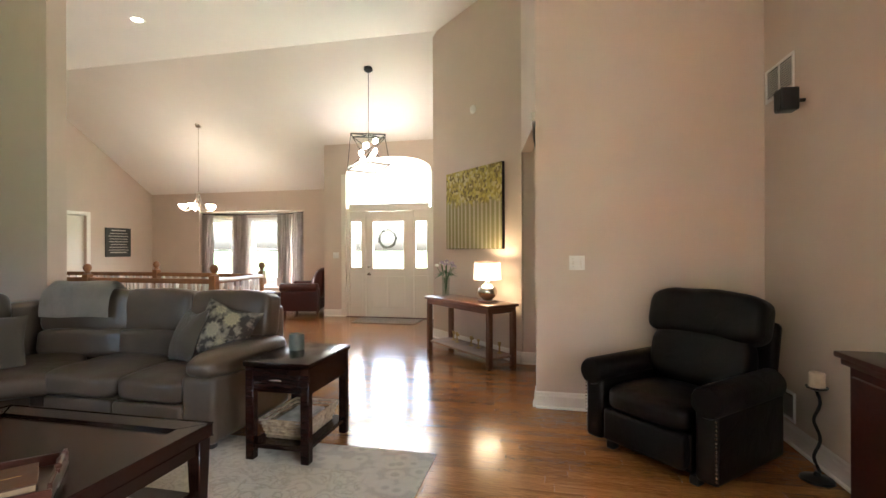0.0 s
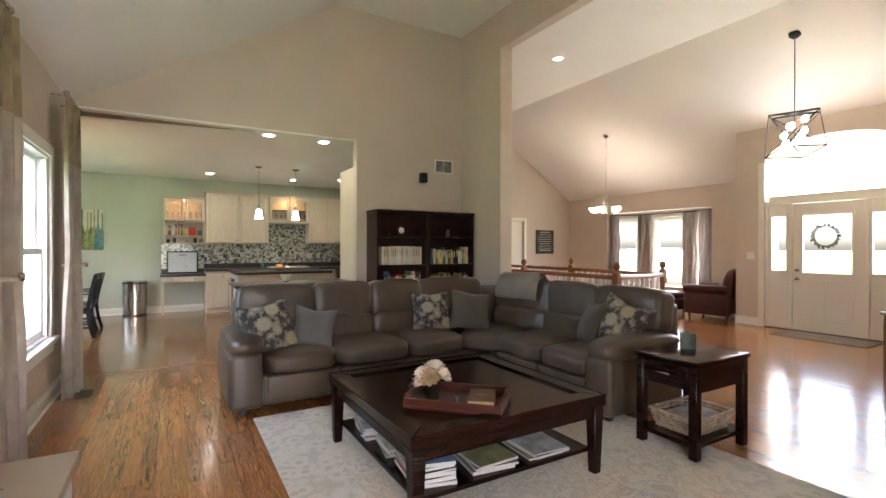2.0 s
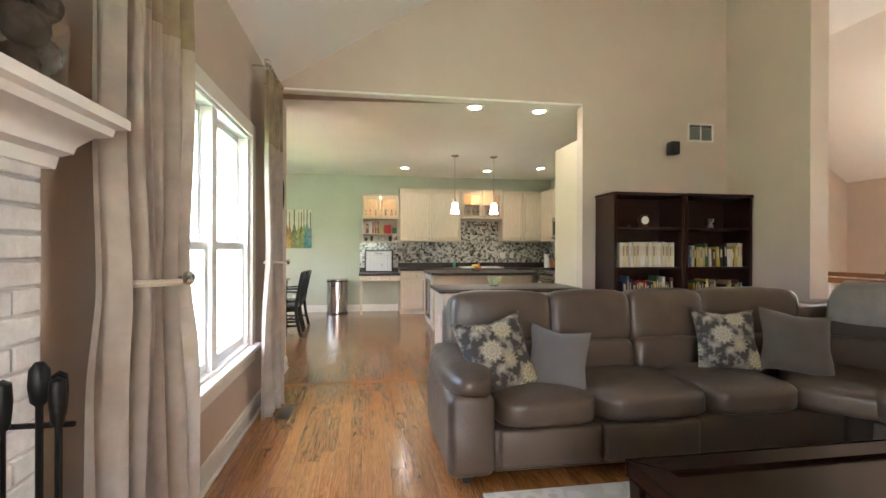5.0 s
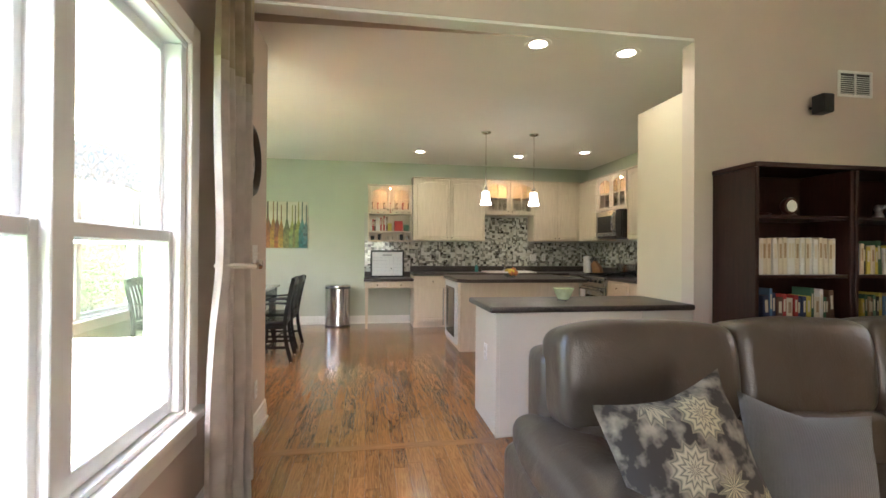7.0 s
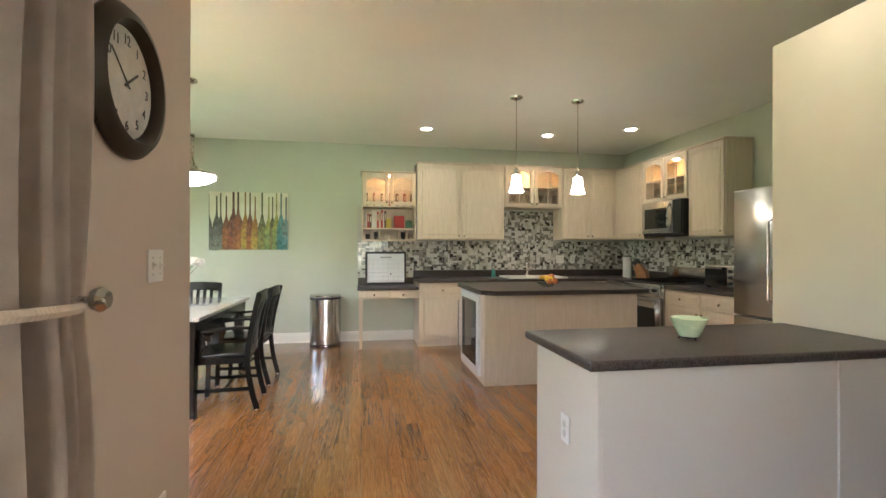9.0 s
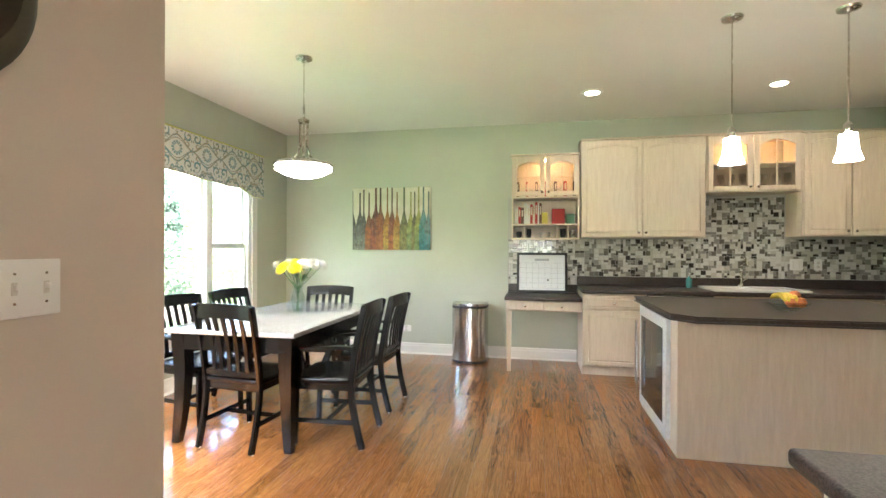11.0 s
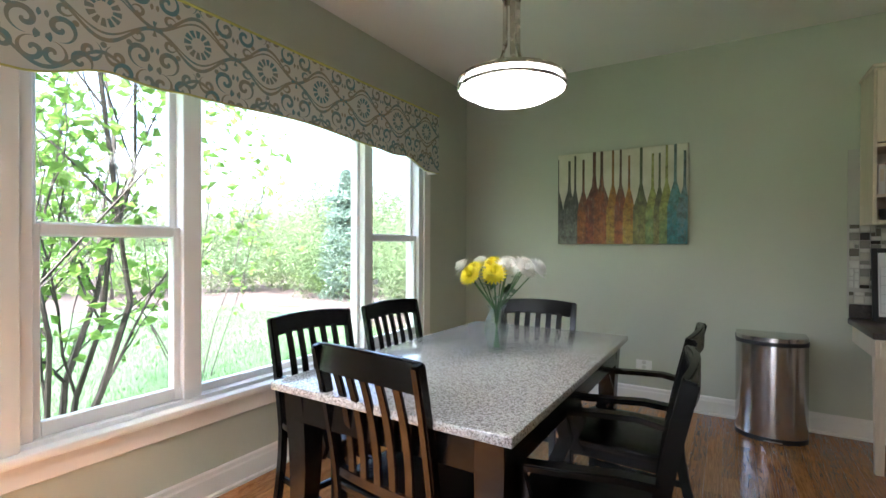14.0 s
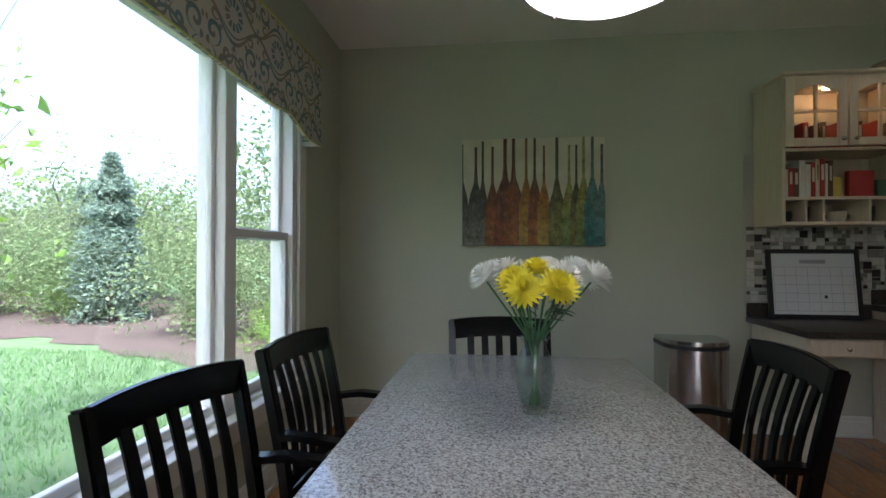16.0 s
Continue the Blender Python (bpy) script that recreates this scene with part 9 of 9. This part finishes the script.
def bushy(height, width, count, size, mat, seed, cone=False):
    rng = random.Random(seed)
    pts = []
    lobes = [(rng.uniform(-0.5, 0.5) * width, rng.uniform(-0.5, 0.5) * width, rng.uniform(0.12, 0.85) * height, rng.uniform(0.25, 0.5) * width) for _ in range(9)]
    while len(pts) < count:
        if cone:
            z = rng.random() ** 0.8
            r = width * 0.5 * (1 - z) ** 0.5 * (0.7 + 0.2 * math.sin(z * 23 + 3 * math.sin(z * 9)) + rng.uniform(-0.25, 0.25))
            a = rng.uniform(0, 6.283)
            pts.append(Vector((r * math.cos(a) * rng.uniform(0.7, 1), r * math.sin(a) * rng.uniform(0.7, 1), z * height)))
        else:
            x, y, z, r = rng.choice(lobes)
            d = Vector((rng.gauss(0, 1), rng.gauss(0, 1), rng.gauss(0, 1))).normalized() * r * rng.uniform(0.6, 1.05)
            p = Vector((x, y, z)) + d
            if p.z > 0:
                pts.append(p)
    me = leaves(pts, size, rng)
    me.materials.append(mat)
    return me


BUSH = [bushy(2.2, 2.2, 2200, 0.10, LF2, 1), bushy(1.5, 1.9, 2000, 0.09, LF1, 2), bushy(3.4, 3.0, 3000, 0.12, LF2, 3)]
JUN = bushy(3.0, 1.3, 9000, 0.075, LF3, 4, True)
rng = random.Random(21)


def planted(name, label, mesh, x, y, s, h, group, mat=BARK):
    t = thing(name, label, "shrub" if name != "evergreen_tree" else "tree", pose(x, y, -0.29, 0, 0, rng.uniform(0, 360)), group)
    part("trunk", tube([(0, 0, 0), (0.02, 0.01, h * 0.3), (-0.01, 0.02, h * 0.6)], [0.05 * s, 0.04 * s, 0.02 * s], 6), mat, t)
    o = new("crown", mesh)
    o.parent = t
    o.scale = (s, s, s * rng.uniform(0.85, 1.15))


for k in range(34):
    p = bed((k + 0.5) / 34, rng.uniform(1.27, 1.45))
    if (p - Vector((-15.1, -9.6))).length < 1.5:
        continue
    planted("hedge_shrub", "loose green shrub in the bed behind the lawn", BUSH[rng.choice((0, 0, 1, 1, 2))], p.x, p.y, rng.uniform(0.6, 0.95), 1.2, "border shrubs")
for k in range(24):
    p = bed((k + 0.5) / 24, rng.uniform(1.7, 2.1))
    planted("hedge_shrub", "tall loose green shrub at the garden's edge", BUSH[2], p.x, p.y, rng.uniform(0.85, 1.25), 2.4, "border shrubs")
planted("evergreen_tree", "narrow blue-green juniper at the back of the lawn", JUN, -16.0, -10.3, 1.4, 2.5, "evergreens")
planted("evergreen_tree", "narrow blue-green juniper at the back of the lawn", JUN, -18.4, -13.4, 1.1, 2.5, "evergreens")
for k, (x, y) in enumerate(((-12.0, -15.5), (-19.5, -14.0), (-9.0, -16.0))):
    shrub("bare_tree", "slender tree with thin spring leaf at the garden's edge", pose(x, y, -0.3), 4.6, 2.0, 4, 350, 0.12, LF1, 30 + k, 0.3, 0.06, "garden trees")

# short grass blades on the stretch of lawn below the dining windows
gv, gf = [], []
for _ in range(26000):
    x, y = rng.uniform(-13.2, -6.0), rng.uniform(-11.5, -3.6)
    a, l, w = rng.uniform(0, 6.283), rng.uniform(0.035, 0.075), rng.uniform(0.004, 0.007)
    lx, ly = rng.gauss(0, 0.02), rng.gauss(0, 0.02)
    i = len(gv)
    gv += [(x - w * math.cos(a), y - w * math.sin(a), -0.302), (x + w * math.cos(a), y + w * math.sin(a), -0.302), (x + lx, y + ly, -0.30 + l)]
    gf.append((i, i + 1, i + 2))
me = bpy.data.meshes.new("blades")
me.from_pydata(gv, [], gf)
me.materials.append(foliage("grass_blade", (0.08, 0.18, 0.05)))
o = new("lawn_blades", me)
tagged(o, "short green lawn grass below the dining windows", "grass", "", "stuff")

# ---- oak strip floor ----
PW, PT = 0.0826, 0.012
rng = random.Random(17)


def board_mesh(l, w):
    """A board with eased upper edges, from its corner at the origin."""
    r = 0.0009
    v = [(0, 0, -PT), (l, 0, -PT), (l, w, -PT), (0, w, -PT), (0, 0, -r), (l, 0, -r), (l, w, -r), (0, w, -r), (r, r, 0), (l - r, r, 0), (l - r, w - r, 0), (r, w - r, 0)]
    f = [(8, 9, 10, 11), (4, 5, 9, 8), (5, 6, 10, 9), (6, 7, 11, 10), (7, 4, 8, 11)]
    return v, f


LENGTHS = (0.42, 0.61, 0.77, 0.93, 1.12, 1.34)
BOARDME = {}
allv, allf = [], []
made = 0
fl_ = bpy.data.objects["floor"]
zones = ((YD, YS, XW, -5.66), (YS, 10.0, XW, XE))
for ya_, yb_, xa_, xb_ in zones:
    rows = int((yb_ - ya_) / PW)
    for j in range(rows):
        y = yb_ - (j + 1) * PW if yb_ == YS else ya_ + j * PW
        if y > LRY:
            break
        x = xa_ - rng.uniform(0, 0.5)
        while x < xb_:
            l = rng.choice(LENGTHS)
            xs0, xs1 = max(x, xa_), min(x + l, xb_)
            if xs1 - xs0 < 0.05:
                x += l
                continue
            key = round(xs1 - xs0, 3)
            near = (-9.3 < xs0 < -3.0 and -0.95 < y < 0.55) or (-7.4 < xs0 < -5.7 and -2.2 < y < -0.95)
            if near and made < 300:
                if key not in BOARDME:
                    me = bpy.data.meshes.new("board")
                    v, f = board_mesh(key - 0.0007, PW - 0.0004)
                    me.from_pydata(v, [], f)
                    me.materials.append(OAK)
                    BOARDME[key] = me
                o = new("plank", BOARDME[key])
                o.parent = fl_
                o.matrix_basis = pose(xs0, y, 0)
                made += 1
            else:
                v, f = board_mesh(key - 0.0007, PW - 0.0004)
                b0 = len(allv)
                allv += [(p[0] + xs0, p[1] + y, p[2]) for p in v]
                allf += [tuple(q + b0 for q in face) for face in f]
            x += l
me = bpy.data.meshes.new("boards")
me.from_pydata(allv, [], allf)
me.materials.append(OAK)
o = new("oak_boards", me)
o.parent = fl_
tagged(o, kind="stuff")
v, f = board_mesh(1.60, 0.083)
me = bpy.data.meshes.new("board")
me.from_pydata([(p[1], p[0], p[2] + 0.0015) for p in v], [], [q[::-1] for q in f])
me.materials.append(wood("cross_board_oak", (0.20, 0.08, 0.026), (0.40, 0.19, 0.07), 0.2, along="y"))
o = new("cross_plank", me)
o.parent = fl_
o.matrix_basis = pose(-5.04, YS, 0.0)
